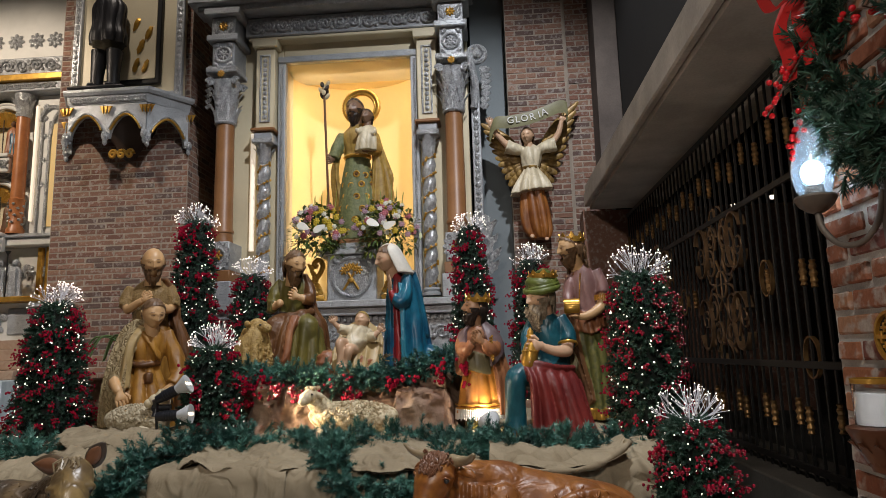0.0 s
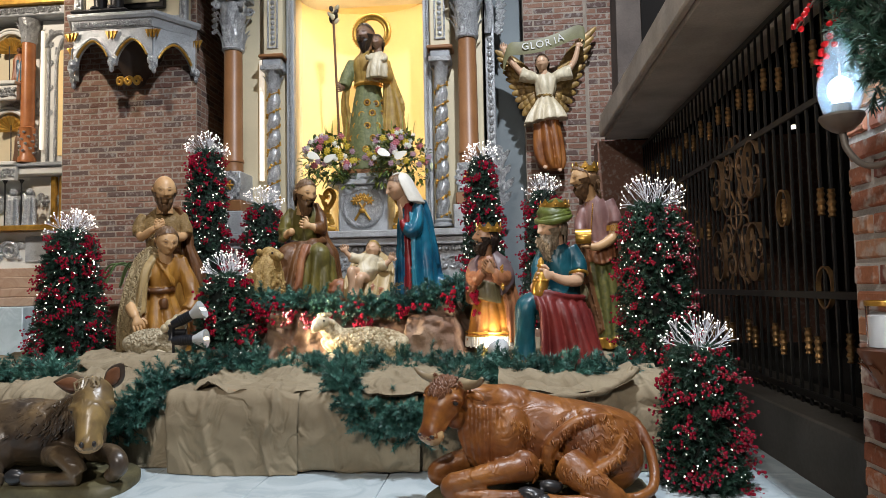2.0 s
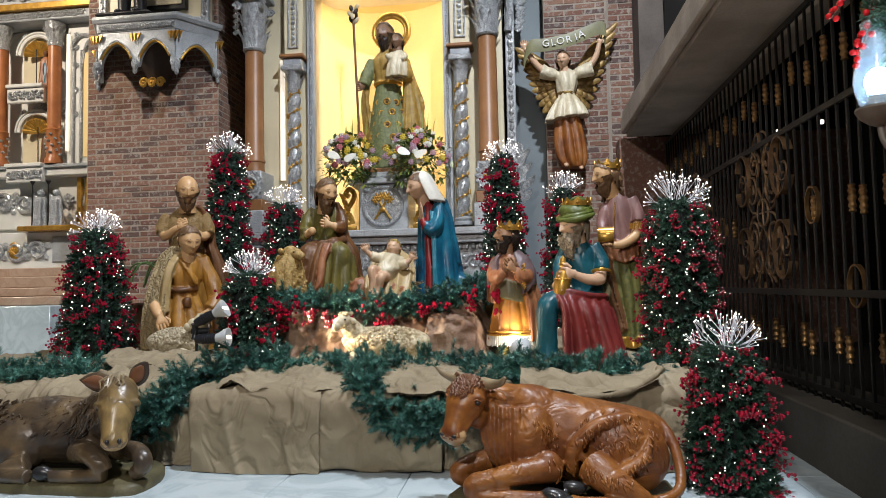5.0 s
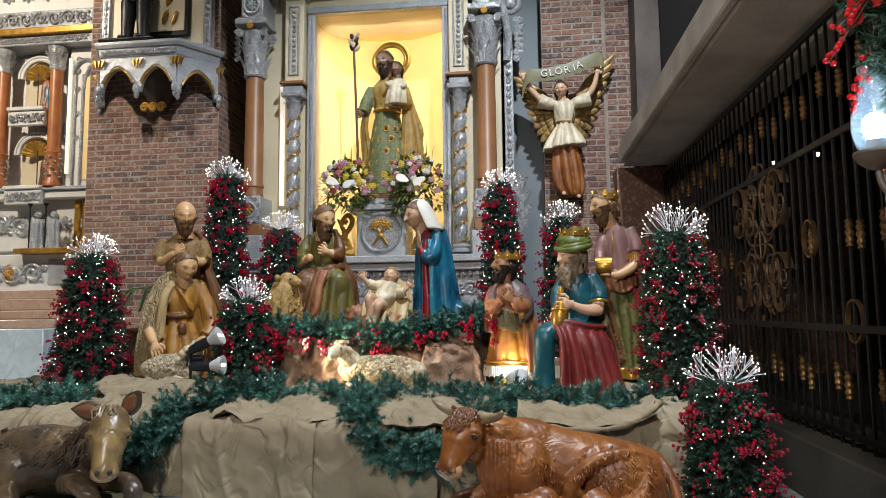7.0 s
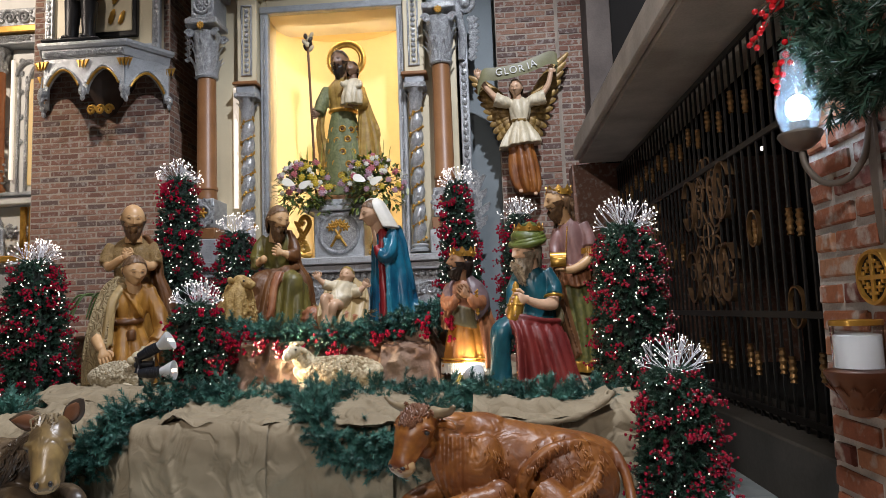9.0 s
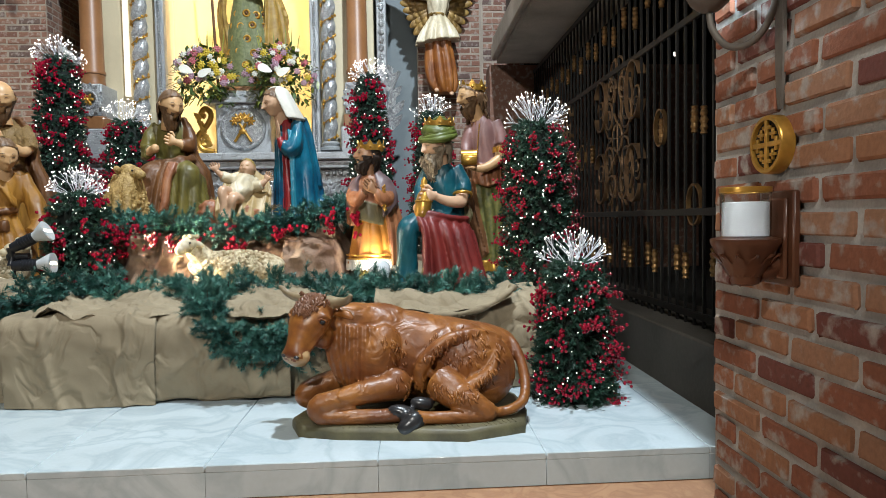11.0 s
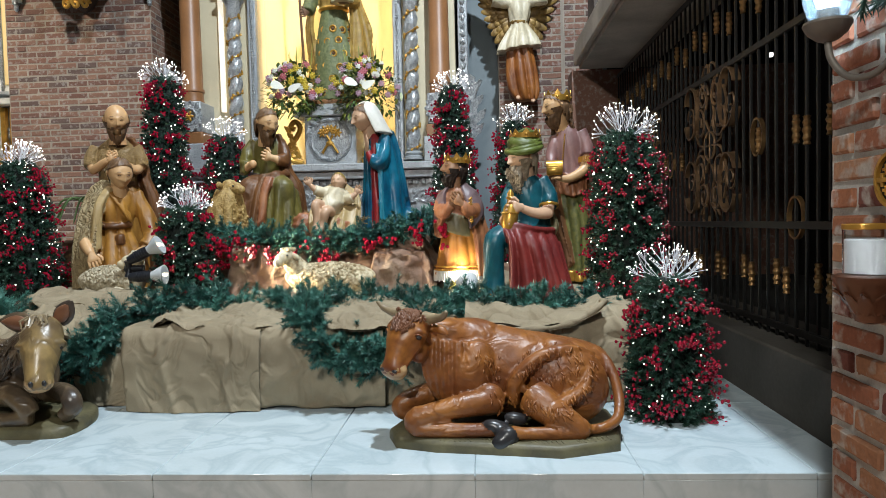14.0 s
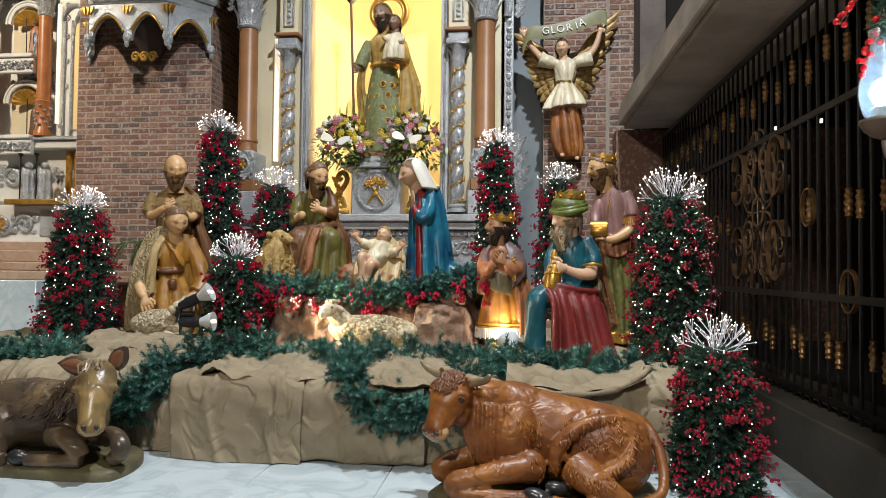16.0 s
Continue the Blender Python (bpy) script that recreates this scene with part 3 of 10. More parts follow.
def carved_band(g, x0, x1, y, z, h, n, mi=0):
    """A running band of scrolls and leaves in relief on a face toward -y."""
    step = (x1 - x0) / n
    for k in range(n):
        cx, s = x0 + (k + 0.5) * step, (1 if k % 2 else -1)
        q = min(step, h) * 0.46
        g.tube([(cx + (q * (1 - i / 22)) * math.cos(i * 0.55 * s + (math.pi if s > 0 else 0)), y - 0.012, z + h * 0.5 + (q * (1 - i / 22)) * math.sin(i * 0.55 * s)) for i in range(20)], h * 0.075, mi, 6)
        g.ell((cx + step * 0.5, y - 0.005, z + h * (0.5 + 0.22 * s)), (step * 0.20, 0.022, h * 0.16), mi, (0, 35 * s, 0), 8, 5)
        g.ell((cx + step * 0.42, y - 0.005, z + h * (0.5 - 0.26 * s)), (step * 0.13, 0.02, h * 0.11), mi, (0, -35 * s, 0), 8, 5)


for x in (-2.86, -0.60):
    twisted_column(x, 1.92, 3.72)
    g = Geo()
    g.lathe([(0.13, 0), (0.13, 0.03), (0.10, 0.05), (0.115, 0.08), (0.085, 0.11)], (x, 8.64, 1.80), 0, 20)
    part("column_base", g, SILVER_PAINT, altar)
    g = Geo()
    for k in range(9):
        a = 2 * math.pi * k / 9
        o = Vector((math.cos(a), math.sin(a), 0))
        leaf(g, Vector((x, 8.64, 3.72)) + o * 0.075, (0, 0, 1), o, (-o.y, o.x, 0), 0.20, 0.07, 0, 0.35)
    g.lathe([(0.08, 0), (0.085, 0.2), (0.12, 0.24)], (x, 8.64, 3.72), 0, 16)
    g.box((x - 0.15, 8.52, 3.95), (x + 0.15, 8.76, 4.02), 0, 0.012)
    part("small_capital", g, SILVER, altar)
    box_part("cornice_block", (x - 0.13, 8.56, 4.022), (x + 0.13, 8.80, 4.12), SILVER_PAINT, altar)
    box_part("cornice_block", (x - 0.17, 8.52, 4.122), (x + 0.17, 8.80, 4.17), BRONZE_WOOD, altar)
    box_part("panel_pilaster", (x - 0.135, 8.62, 4.172), (x + 0.135, 8.80, 5.36), CREAM, altar)
    g = Geo()
    for lo, hi in (((x - 0.075, 8.60, 4.27), (x - 0.05, 8.62, 5.26)), ((x + 0.05, 8.60, 4.27), (x + 0.075, 8.62, 5.26)),
                   ((x - 0.049, 8.60, 4.27), (x + 0.049, 8.62, 4.295)), ((x - 0.049, 8.60, 5.235), (x + 0.049, 8.62, 5.26))):
        g.box(lo, hi, 0, 0.005)
    for k in range(13):
        g.ell((x, 8.61, 4.35 + 0.069 * k), (0.032, 0.018, 0.03), 0, nu=8, nv=5, lumps=0.3)
    part("panel_moulding", g, SILVER, altar)
    box_part("cornice_block", (x - 0.18, 8.56, 5.362), (x + 0.18, 8.80, 5.47), CREAM, altar)

for x in (-3.36, -0.24):
    g = Geo()
    g.lathe([(0.135, 2.58), (0.135, 2.60), (0.128, 2.62), (0.128, 2.70), (0.14, 2.71), (0.14, 2.74), (0.126, 2.76), (0.118, 4.22)], (x, 8.50, 0), 0, 28)
    part("column_shaft", g, BRONZE_WOOD, altar, "smooth brown varnished column shaft")
    capital(x, 8.50, 4.20, 4.98, 0.135)
    box_part("impost_block", (x - 0.155, 8.36, 4.982), (x + 0.155, 8.80, 5.36), SILVER_PAINT, altar)
    g = Geo()
    g.ring((x, 8.35, 5.17), 0.105, 0.022, 0)
    rosette(g, (x, 8.35, 5.17), 0.08)
    for sz in (-1, 1):
        for sx in (-1, 1):
            g.ell((x + sx * 0.10, 8.352, 5.17 + sz * 0.14), (0.05, 0.02, 0.03), 0, (0, 40 * sx * sz, 0), 8, 5)
    part("rosette", g, SILVER, altar)
    box_part("cornice_block", (x - 0.22, 8.30, 5.362), (x + 0.22, 8.80, 5.45), SILVER_PAINT, altar)
    box_part("impost_block", (x - 0.17, 8.34, 5.452), (x + 0.17, 8.80, 5.72), SILVER_PAINT, altar)
    g = Geo()
    rosette(g, (x, 8.335, 5.58), 0.07)
    part("rosette", g, GOLD, altar, "small gilded rosette")
    g = Geo()
    for sx in (-1, 1):
        g.ell((x + sx * 0.11, 8.337, 5.58), (0.05, 0.02, 0.10), 0, (0, 15 * sx, 0), 8, 6, 0.3)
    part("leaf_carving", g, SILVER, altar)
    box_part("cornice_block", (x - 0.25, 8.26, 5.722), (x + 0.25, 8.80, 5.82), SILVER_PAINT, altar)
    # pedestal under the column with a carved cartouche
    box_part("column_pedestal", (x - 0.20, 8.30, 1.75), (x + 0.20, 8.80, 2.05), SILVER_PAINT, altar)
    box_part("column_pedestal", (x - 0.17, 8.34, 2.052), (x + 0.17, 8.80, 2.20), BRONZE_WOOD, altar)
    box_part("column_pedestal", (x - 0.15, 8.36, 2.202), (x + 0.15, 8.80, 2.58), SILVER_PAINT, altar)
    g = Geo()
    for k in range(14):
        a = 2 * math.pi * k / 14
        o = Vector((math.cos(a), 0, math.sin(a)))
        leaf(g, (x + 0.09 * o.x, 8.345, 2.39 + 0.10 * o.z), o, (0, -1, 0), (o.z, 0, -o.x), 0.11, 0.075, 0, 0.22)
    g.ring((x, 8.345, 2.39), 0.10, 0.018, 0)
    cart = part("cartouche", g, SILVER, altar, "silver carved cartouche")
    g = Geo()
    rosette(g, (x, 8.335, 2.39), 0.075, 0, 6)
    part("rosette", g, GOLD, cart, "gilded flower")
# pale strip beside the west column, its reflected brightness put in as emission
g = Geo()
g.tube([(-3.06, 8.74, 2.5), (-3.06, 8.74, 4.15)], 0.035, 0, 12)
part("warm_glow", g, STRIP_SOFT, altar, "glowing vertical strip")
# entablature
box_part("architrave", (-3.10, 8.60, 5.472), (-0.42, 8.80, 5.52), CREAM, altar)
box_part("frieze", (-3.14, 8.58, 5.522), (-0.44, 8.80, 5.80), SILVER_PAINT, altar)
g = Geo()
carved_band(g, -3.1, -0.48, 8.575, 5.53, 0.26, 13)
part("frieze_carving", g, SILVER, altar, "silver scroll carving")
box_part("cornice", (-3.75, 8.36, 5.822), (-0.02, 8.80, 5.90), SILVER_PAINT, altar)
box_part("cornice", (-3.85, 8.26, 5.902), (0.06, 8.80, 6.02), SILVER_PAINT, altar)
g = Geo()
carved_band(g, -3.1, -0.5, 8.36, 5.80, 0.12, 24)
part("cornice_carving", g, SILVER, altar)
# altar table and base zone
box_part("altar_shelf", (-3.6, 8.26, 1.66), (0.0, 8.78, 1.75), SILVER_PAINT, altar)
box_part("altar_shelf", (-3.5, 8.32, 1.56), (-0.05, 8.78, 1.658), SILVER_PAINT, altar)
box_part("altar_base", (-3.4, 8.42, LOW), (-0.1, 8.78, 1.558), SILVER_PAINT, altar)
g = Geo()
for k in range(40):
    g.box((-3.35 + 0.082 * k, 8.36, 1.49), (-3.31 + 0.082 * k, 8.42, 1.55), 0, 0.006)
carved_band(g, -3.3, -0.15, 8.42, 1.22, 0.22, 15)
part("base_carving", g, SILVER, altar)
# wing with orb, strip and leaves beside the east column
box_part("wing_strip", (-0.01, 8.62, 1.6), (0.11, 8.8, 4.72), SILVER_PAINT, altar)
g = Geo()
for k in range(30):
    g.ell((0.05, 8.61, 1.75 + 0.1 * k), (0.035, 0.02, 0.045), 0, nu=8, nv=5, lumps=0.3)
part("wing_carving", g, SILVER, altar)
g = Geo()
g.ring((0.09, 8.56, 5.05), 0.115, 0.035, 0)
g.ell((0.09, 8.54, 5.05), (0.075, 0.06, 0.075), 0)
for k in range(7):
    t = k / 6
    leaf(g, (0.12 + 0.02 * math.sin(3 * t), 8.6, 4.35 + 0.52 * t), (0.75, -0.1, -0.35), (0, -1, 0.1), (0.3, 0, 0.9), 0.17 + 0.06 * t, 0.10, 0, 0.3)
g.tube(smooth_line([(0.03, 8.6, 4.3), (0.06, 8.58, 4.6), (0.02, 8.57, 4.9), (0.04, 8.56, 5.1)], 6), 0.05, 0, 8)
part("wing_scroll", g, SILVER, altar, "silver scroll with an orb and leaves")
g = Geo()
for k in range(9):
    t = k / 8
    s = 1 if k % 2 else -1
    leaf(g, (0.10 + 0.10 * t + 0.05 * math.sin(5 * t), 8.55, 1.95 + 0.75 * t), (0.35 * s + 0.25, -0.05, 0.85), (0.3 * s, -0.6, 0), (0.85, 0, -0.35 * s), 0.24 - 0.08 * t, 0.10, 0, 0.3)
g.tube(smooth_line([(0.05, 8.58, 1.75), (0.12, 8.56, 2.1), (0.16, 8.56, 2.5), (0.26, 8.55, 2.75)], 6), [0.03] * 10 + [0.022] * 9, 0, 8)
part("leaf_spray", g, SILVER, altar, "silver acanthus spray")
g = Geo()
for k in range(8):
    t = k / 7
    s = 1 if k % 2 else -1
    leaf(g, (-3.68 - 0.05 * math.sin(5 * t), 8.6, 2.1 + 0.8 * t), (-0.35 * s - 0.2, -0.05, 0.85), (-0.3 * s, -0.6, 0), (0.85, 0, 0.35 * s), 0.22, 0.10, 0, 0.3)
part("leaf_spray", g, SILVER, altar, "silver acanthus spray")
g = Geo()
for k in range(8):
    leaf(g, (-3.62, 8.6, 4.55 + 0.08 * k), (-0.8, -0.1, -0.3), (0, -1, 0.1), (0.3, 0, 0.9), 0.10, 0.09, 0, 0.3)
part("wing_scroll", g, SILVER, altar, "silver leaf scroll")

# pedestal of the niche statue
ped = thing("statue_pedestal", (-1.63, 8.62, 1.781), "grey carved pedestal with a round medallion and gilded scrolls", "pedestal")
box_part("body", (-0.325, -0.10, -0.03), (0.325, 0.5, 0.58), SILVER_PAINT, ped)
box_part("cap_moulding", (-0.46, -0.16, 0.582), (0.46, 0.55, 0.66), SILVER_PAINT, ped)
box_part("cap_moulding", (-0.40, -0.12, 0.662), (0.40, 0.5, 0.74), SILVER_PAINT, ped)
g = Geo()
g.disc((0, -0.101, 0.29), 0.255, 0.02)
g.ring((0, -0.115, 0.29), 0.245, 0.026, 0, 40)
for k in range(36):
    g.ell((0.245 * math.cos(k * math.pi / 18), -0.135, 0.29 + 0.245 * math.sin(k * math.pi / 18)), 0.012, 0, nu=6, nv=4)
med = part("medallion", g, SILVER, ped, "round silver medallion")
g = Geo()
for k in range(5):
    a = math.radians(30 + 30 * k)
    rosette(g, (0.11 * math.cos(a), -0.14, 0.32 + 0.10 * math.sin(a)), 0.06, 0, 6)
g.tube([(0.10, -0.14, 0.12), (-0.04, -0.14, 0.34)], 0.016)
g.tube([(-0.10, -0.14, 0.12), (0.04, -0.14, 0.34)], 0.016)
g.ell((0, -0.145, 0.24), (0.05, 0.02, 0.03))
part("lily_relief", g, GOLD, med, "gilded bunch of flowers in relief")
for s in (-1, 1):
    g = Geo()
    g.tube(smooth_line([(s * 0.38, -0.02, 0.02), (s * 0.52, -0.03, 0.06), (s * 0.56, -0.03, 0.2), (s * 0.45, -0.03, 0.34), (s * 0.40, -0.03, 0.46), (s * 0.46, -0.03, 0.54), (s * 0.52, -0.03, 0.48), (s * 0.47, -0.03, 0.44)], 6), 0.034, 0, 8)
    g.tube([(s * (0.48 + 0.08 * (1 - k / 22) * math.cos(k * 0.5)), -0.04, 0.13 + 0.08 * (1 - k / 22) * math.sin(k * 0.5)) for k in range(20)], 0.02, 0, 8)
    for k in range(5):
        leaf(g, (s * (0.40 + 0.03 * k), -0.05, 0.08 + 0.08 * k), (s * 0.5, -0.2, 0.7), (0, -1, 0), (0.7, 0, -s * 0.5), 0.12, 0.07)
    part("gilded_scroll", g, GOLD, ped, "gilded leafy scroll bracket")

def carve(m, scale=13.0, stretch=0.28, depth=0.030, strength=0.75, tone=0.55, second=None, lo=0.0, hi=0.30):
    """Carved folds or fur: ridged relief drawn out along one way. Its grooves take a darker colour: antiquing on
    statues, painted-in shade elsewhere.
    """
    nt = m.node_tree
    b = nt.nodes["Principled BSDF"]
    tc, mp, n = nt.nodes.new("ShaderNodeTexCoord"), nt.nodes.new("ShaderNodeMapping"), nt.nodes.new("ShaderNodeTexNoise")
    mp.inputs["Scale"].default_value = stretch if isinstance(stretch, tuple) else (1, 1, stretch)
    n.inputs["Scale"].default_value, n.inputs["Detail"].default_value, n.inputs["Distortion"].default_value = scale, 2.5, 0.7
    nt.links.new(tc.outputs["Object"], mp.inputs[0])
    nt.links.new(mp.outputs[0], n.inputs["Vector"])
    sub, ab = nt.nodes.new("ShaderNodeMath"), nt.nodes.new("ShaderNodeMath")
    sub.operation, sub.inputs[1].default_value = "SUBTRACT", 0.5
    ab.operation = "ABSOLUTE"
    nt.links.new(n.outputs[0], sub.inputs[0])
    nt.links.new(sub.outputs[0], ab.inputs[0])
    mr = nt.nodes.new("ShaderNodeMapRange")
    mr.interpolation_type = "SMOOTHSTEP"
    mr.inputs[1].default_value, mr.inputs[2].default_value = lo, hi
    nt.links.new(ab.outputs[0], mr.inputs[0])
    bp = nt.nodes.new("ShaderNodeBump")
    bp.inputs["Strength"].default_value, bp.inputs["Distance"].default_value = strength, depth
    nt.links.new(mr.outputs[0], bp.inputs["Height"])
    if b.inputs["Normal"].links:
        fine = b.inputs["Normal"].links[0].from_node
        nt.links.new(bp.outputs[0], fine.inputs["Normal"])
    else:
        nt.links.new(bp.outputs[0], b.inputs["Normal"])
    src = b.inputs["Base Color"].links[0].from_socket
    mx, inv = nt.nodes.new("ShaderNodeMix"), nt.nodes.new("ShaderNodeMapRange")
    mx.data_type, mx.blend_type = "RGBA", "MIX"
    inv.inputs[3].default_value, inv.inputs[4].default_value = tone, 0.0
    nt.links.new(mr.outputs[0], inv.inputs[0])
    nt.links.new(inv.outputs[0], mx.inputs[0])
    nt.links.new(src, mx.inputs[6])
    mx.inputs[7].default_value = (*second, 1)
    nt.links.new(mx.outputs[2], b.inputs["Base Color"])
    return m


# creases of cloth, silver and rock carry their shade in the colour
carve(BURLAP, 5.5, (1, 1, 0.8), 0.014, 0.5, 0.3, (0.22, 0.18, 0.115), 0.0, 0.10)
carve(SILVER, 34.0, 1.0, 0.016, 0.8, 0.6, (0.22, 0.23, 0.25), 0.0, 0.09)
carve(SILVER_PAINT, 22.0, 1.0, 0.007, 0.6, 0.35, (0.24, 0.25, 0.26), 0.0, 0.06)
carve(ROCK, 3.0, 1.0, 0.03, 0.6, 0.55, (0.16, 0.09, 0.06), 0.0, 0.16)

# ---- burlap mound and rocks ----


def ridged(p):
    return 1 - 2 * abs(noise.noise(p))


def drape(name, x0, x1, prof, label, nx=160, nv=60, fold=0.03, seed=0.0, wave=3.0, lift=0.0, wrap=0.0):
    """Cloth over a profile of (y, z) rows, run from x0 to x1, with hanging folds and wrinkles."""
    line = smooth_line(prof, 8)
    acc = [0.0]
    for a, b in zip(line, line[1:]):
        acc.append(acc[-1] + math.dist(a, b))
    g, rows = Geo(), []
    for i in range(nv + 1):
        s = acc[-1] * i / nv
        k = max(j for j in range(len(acc)) if acc[j] <= s + 1e-9)
        k = min(k, len(line) - 2)
        t = (s - acc[k]) / max(acc[k + 1] - acc[k], 1e-6)
        y, z = (line[k][q] + (line[k + 1][q] - line[k][q]) * t for q in (0, 1))
        dy, dz = line[k + 1][0] - line[k][0], line[k + 1][1] - line[k][1]
        d = math.hypot(dy, dz) or 1
        ny, nz = -dz / d, dy / d
        row = []
        for j in range(nx + 1):
            x = x0 + (x1 - x0) * j / nx
            front = max(0.0, -ny)
            f = fold * (ridged(Vector((x * wave + seed, s * 1.3, seed))) + 0.6 * ridged(Vector((x * wave * 2.3, s * 3.0 + seed, 4.0))))
            f += 0.45 * fold * noise.noise(Vector((x * 11, s * 9, seed))) + 0.35 * fold * ridged(Vector((x * 6 + s * 5, s * 7, seed + 2)))
            f += 0.05 * noise.noise(Vector((x * 1.1 + seed, s * 0.9, 9.0)))
            f *= (1 - 0.25 * front)
            f = max(f, -0.05)
            crease = noise.noise(Vector((x * 2.6 + seed, s * 2.2 + 0.5 * x, seed + 6)))
            f += 0.016 * math.exp(-(crease / 0.05) ** 2)
            edge = 0.03 * noise.noise(Vector((x * 5, seed, 1.0)))
            y2, up = y, 0.0
            if lift:
                fade = math.exp(-s / 0.10)
                y2 += fade * 0.09 * noise.noise(Vector((x * 3.1, seed, 2.0)))
                up = fade * lift * max(0.0, noise.noise(Vector((x * 4.3, seed, 5.0)))) * 1.8
                ends = min(x - x0, x1 - x)
                y2 += 0.10 * math.exp(-ends / 0.05)
            if wrap:
                y2 += 0.3 * max(0.0, 1 - (x - x0) / wrap) ** 2
            row.append((x + 0.02 * noise.noise(Vector((s * 4, x * 3, 5))), y2 + ny * f, max(z + nz * f + up + (edge if i in (0, nv) else 0), 0.004)))
        rows.append(row)
    g.loft(rows, closed=False)
    under = [[(x, y + 0.012, max(z - 0.012, 0.001)) for x, y, z in r] for r in rows]
    o = len(rows) * (nx + 1)
    g.loft([r[::-1] for r in under], closed=False)
    ob = solo(name, g, BURLAP, label, "cloth", smooth=60)
    return ob


drape("burlap_cloth", -4.3, 1.32, [(4.03, 0.0), (4.05, 0.16), (4.07, 0.28), (4.14, 0.38), (4.35, 0.41), (4.7, 0.40), (5.1, 0.42), (5.7, 0.46), (6.6, 0.5)],
      "crumpled tan burlap draped over the low mound", 330, 70, 0.034)
drape("burlap_cloth", -1.85, -1.0, [(3.90, 0.0), (3.905, 0.12), (3.905, 0.26), (3.91, 0.38), (3.93, 0.415), (4.05, 0.42), (4.25, 0.43), (4.45, 0.45)],
      "tan burlap sheet hanging over a box at the front", 150, 80, 0.020, 3.0, wave=1.3, wrap=0.10)
drape("burlap_cloth", -1.03, -0.32, [(3.945, 0.03), (3.93, 0.12), (3.935, 0.26), (3.95, 0.365), (3.97, 0.395), (4.07, 0.405), (4.25, 0.42), (4.45, 0.45)],
      "tan burlap sheet hanging short of the marble beside the box", 120, 70, 0.026, 8.0, wave=1.8)
drape("burlap_cloth", -1.66, -0.92, [(3.93, 0.405), (3.97, 0.425), (4.08, 0.435), (4.25, 0.46), (4.45, 0.50), (4.62, 0.51)],
      "folded tan burlap piece lying on the box", 150, 50, 0.034, 11.0, wave=3.0, lift=0.075)
drape("burlap_cloth", -0.72, -0.02, [(3.96, 0.40), (4.0, 0.43), (4.12, 0.44), (4.3, 0.48), (4.5, 0.51)],
      "folded tan burlap piece lying beside the ox", 150, 50, 0.036, 17.0, wave=3.2, lift=0.07)
drape("burlap_cloth", -0.62, -0.20, [(4.22, 0.47), (4.26, 0.50), (4.36, 0.53), (4.52, 0.53)],
      "rumpled fold of tan burlap under the garland", 70, 30, 0.022, 23.0, wave=3.4, lift=0.06)
drape("burlap_cloth", 0.12, 1.05, [(4.10, 0.10), (4.08, 0.28), (4.08, 0.40), (4.16, 0.47), (4.4, 0.48), (4.7, 0.47)],
      "rumpled tan burlap behind the ox", 130, 60, 0.020, 15.0, wave=2.2)
g = Geo()
g.tube(smooth_line([(0.10, 4.03, 0.33), (0.24, 3.99, 0.42), (0.40, 3.98, 0.415), (0.58, 3.99, 0.415), (0.74, 4.02, 0.45), (0.86, 4.05, 0.52), (0.89, 4.08, 0.545)], 8), [0.012 + 0.009 * (k / 48) + 0.005 * math.sin(k * 0.7) for k in range(49)], 0, 10)
g.loft([[(x, y0 + 0.006 * math.sin(17 * x), z0 + 0.008 * math.sin(23 * x)) for x, y0, z0 in [(0.10 + 0.79 * j / 40, 3.995 + 0.25 * t + 0.10 * (j / 40 - 0.5) ** 2, 0.425 + 0.30 * (j / 40 - 0.5) ** 2 + 0.06 * t + 0.02 * math.sin(3.1 * t) - 0.016 * max(0, 9 - j)) for j in range(41)]] for t in (0, 0.25, 0.5, 0.75, 1.0)], closed=False)
solo("burlap_roll", g, BURLAP, "rolled hem of tan burlap above the ox", "cloth")
drape("burlap_cloth", -2.95, -1.95, [(4.02, 0.34), (4.08, 0.41), (4.25, 0.44), (4.5, 0.49), (4.8, 0.52), (5.2, 0.47)],
      "heaped tan burlap under the shepherds", 180, 70, 0.055, 21.0, wave=2.6, lift=0.08)
drape("burlap_cloth", -2.75, -2.05, [(4.42, 0.50), (4.46, 0.53), (4.6, 0.55), (4.8, 0.55), (5.0, 0.52)],
      "crumpled tan burlap piece before the lamb", 110, 40, 0.030, 27.0, wave=3.0, lift=0.05)


def rock(name, x0, x1, y0, z0, y1, z1, seed, label, amp=0.10):
    g, rows = Geo(), []
    nx, nv = int(40 * (x1 - x0)) + 8, 26
    for i in range(nv + 1):
        t, row = i / nv, []
        for j in range(nx + 1):
            u = j / nx
            x = x0 + (x1 - x0) * u
            y = y0 + (y1 - y0) * t ** 2.2
            z = z0 + (z1 - z0) * math.sin(t * math.pi / 2)
            f = amp * (noise.noise(Vector((x * 3.1, t * 2.0, seed))) + 0.5 * ridged(Vector((x * 7, t * 5, seed))))
            ends = min(1, 6 * u, 6 * (1 - u))
            row.append((x, y - f + 0.25 * (1 - ends), z0 + (z - z0) * (0.55 + 0.45 * ends) + 0.5 * f * t))
        rows.append(row)
    g.loft(rows, closed=False)
    g.loft([[(x, y + 0.6, z0 - 0.1) for x, y, z in rows[0]], [(x, y + 0.55, z - 0.01) for x, y, z in rows[-1]]][::-1], closed=False)
    g.loft([[(p[0], p[1], p[2]) for p in rows[-1]], [(p[0], p[1] + 0.55, p[2] - 0.01) for p in rows[-1]]], closed=False)
    return solo(name, g, ROCK, label, "rock", smooth=50)


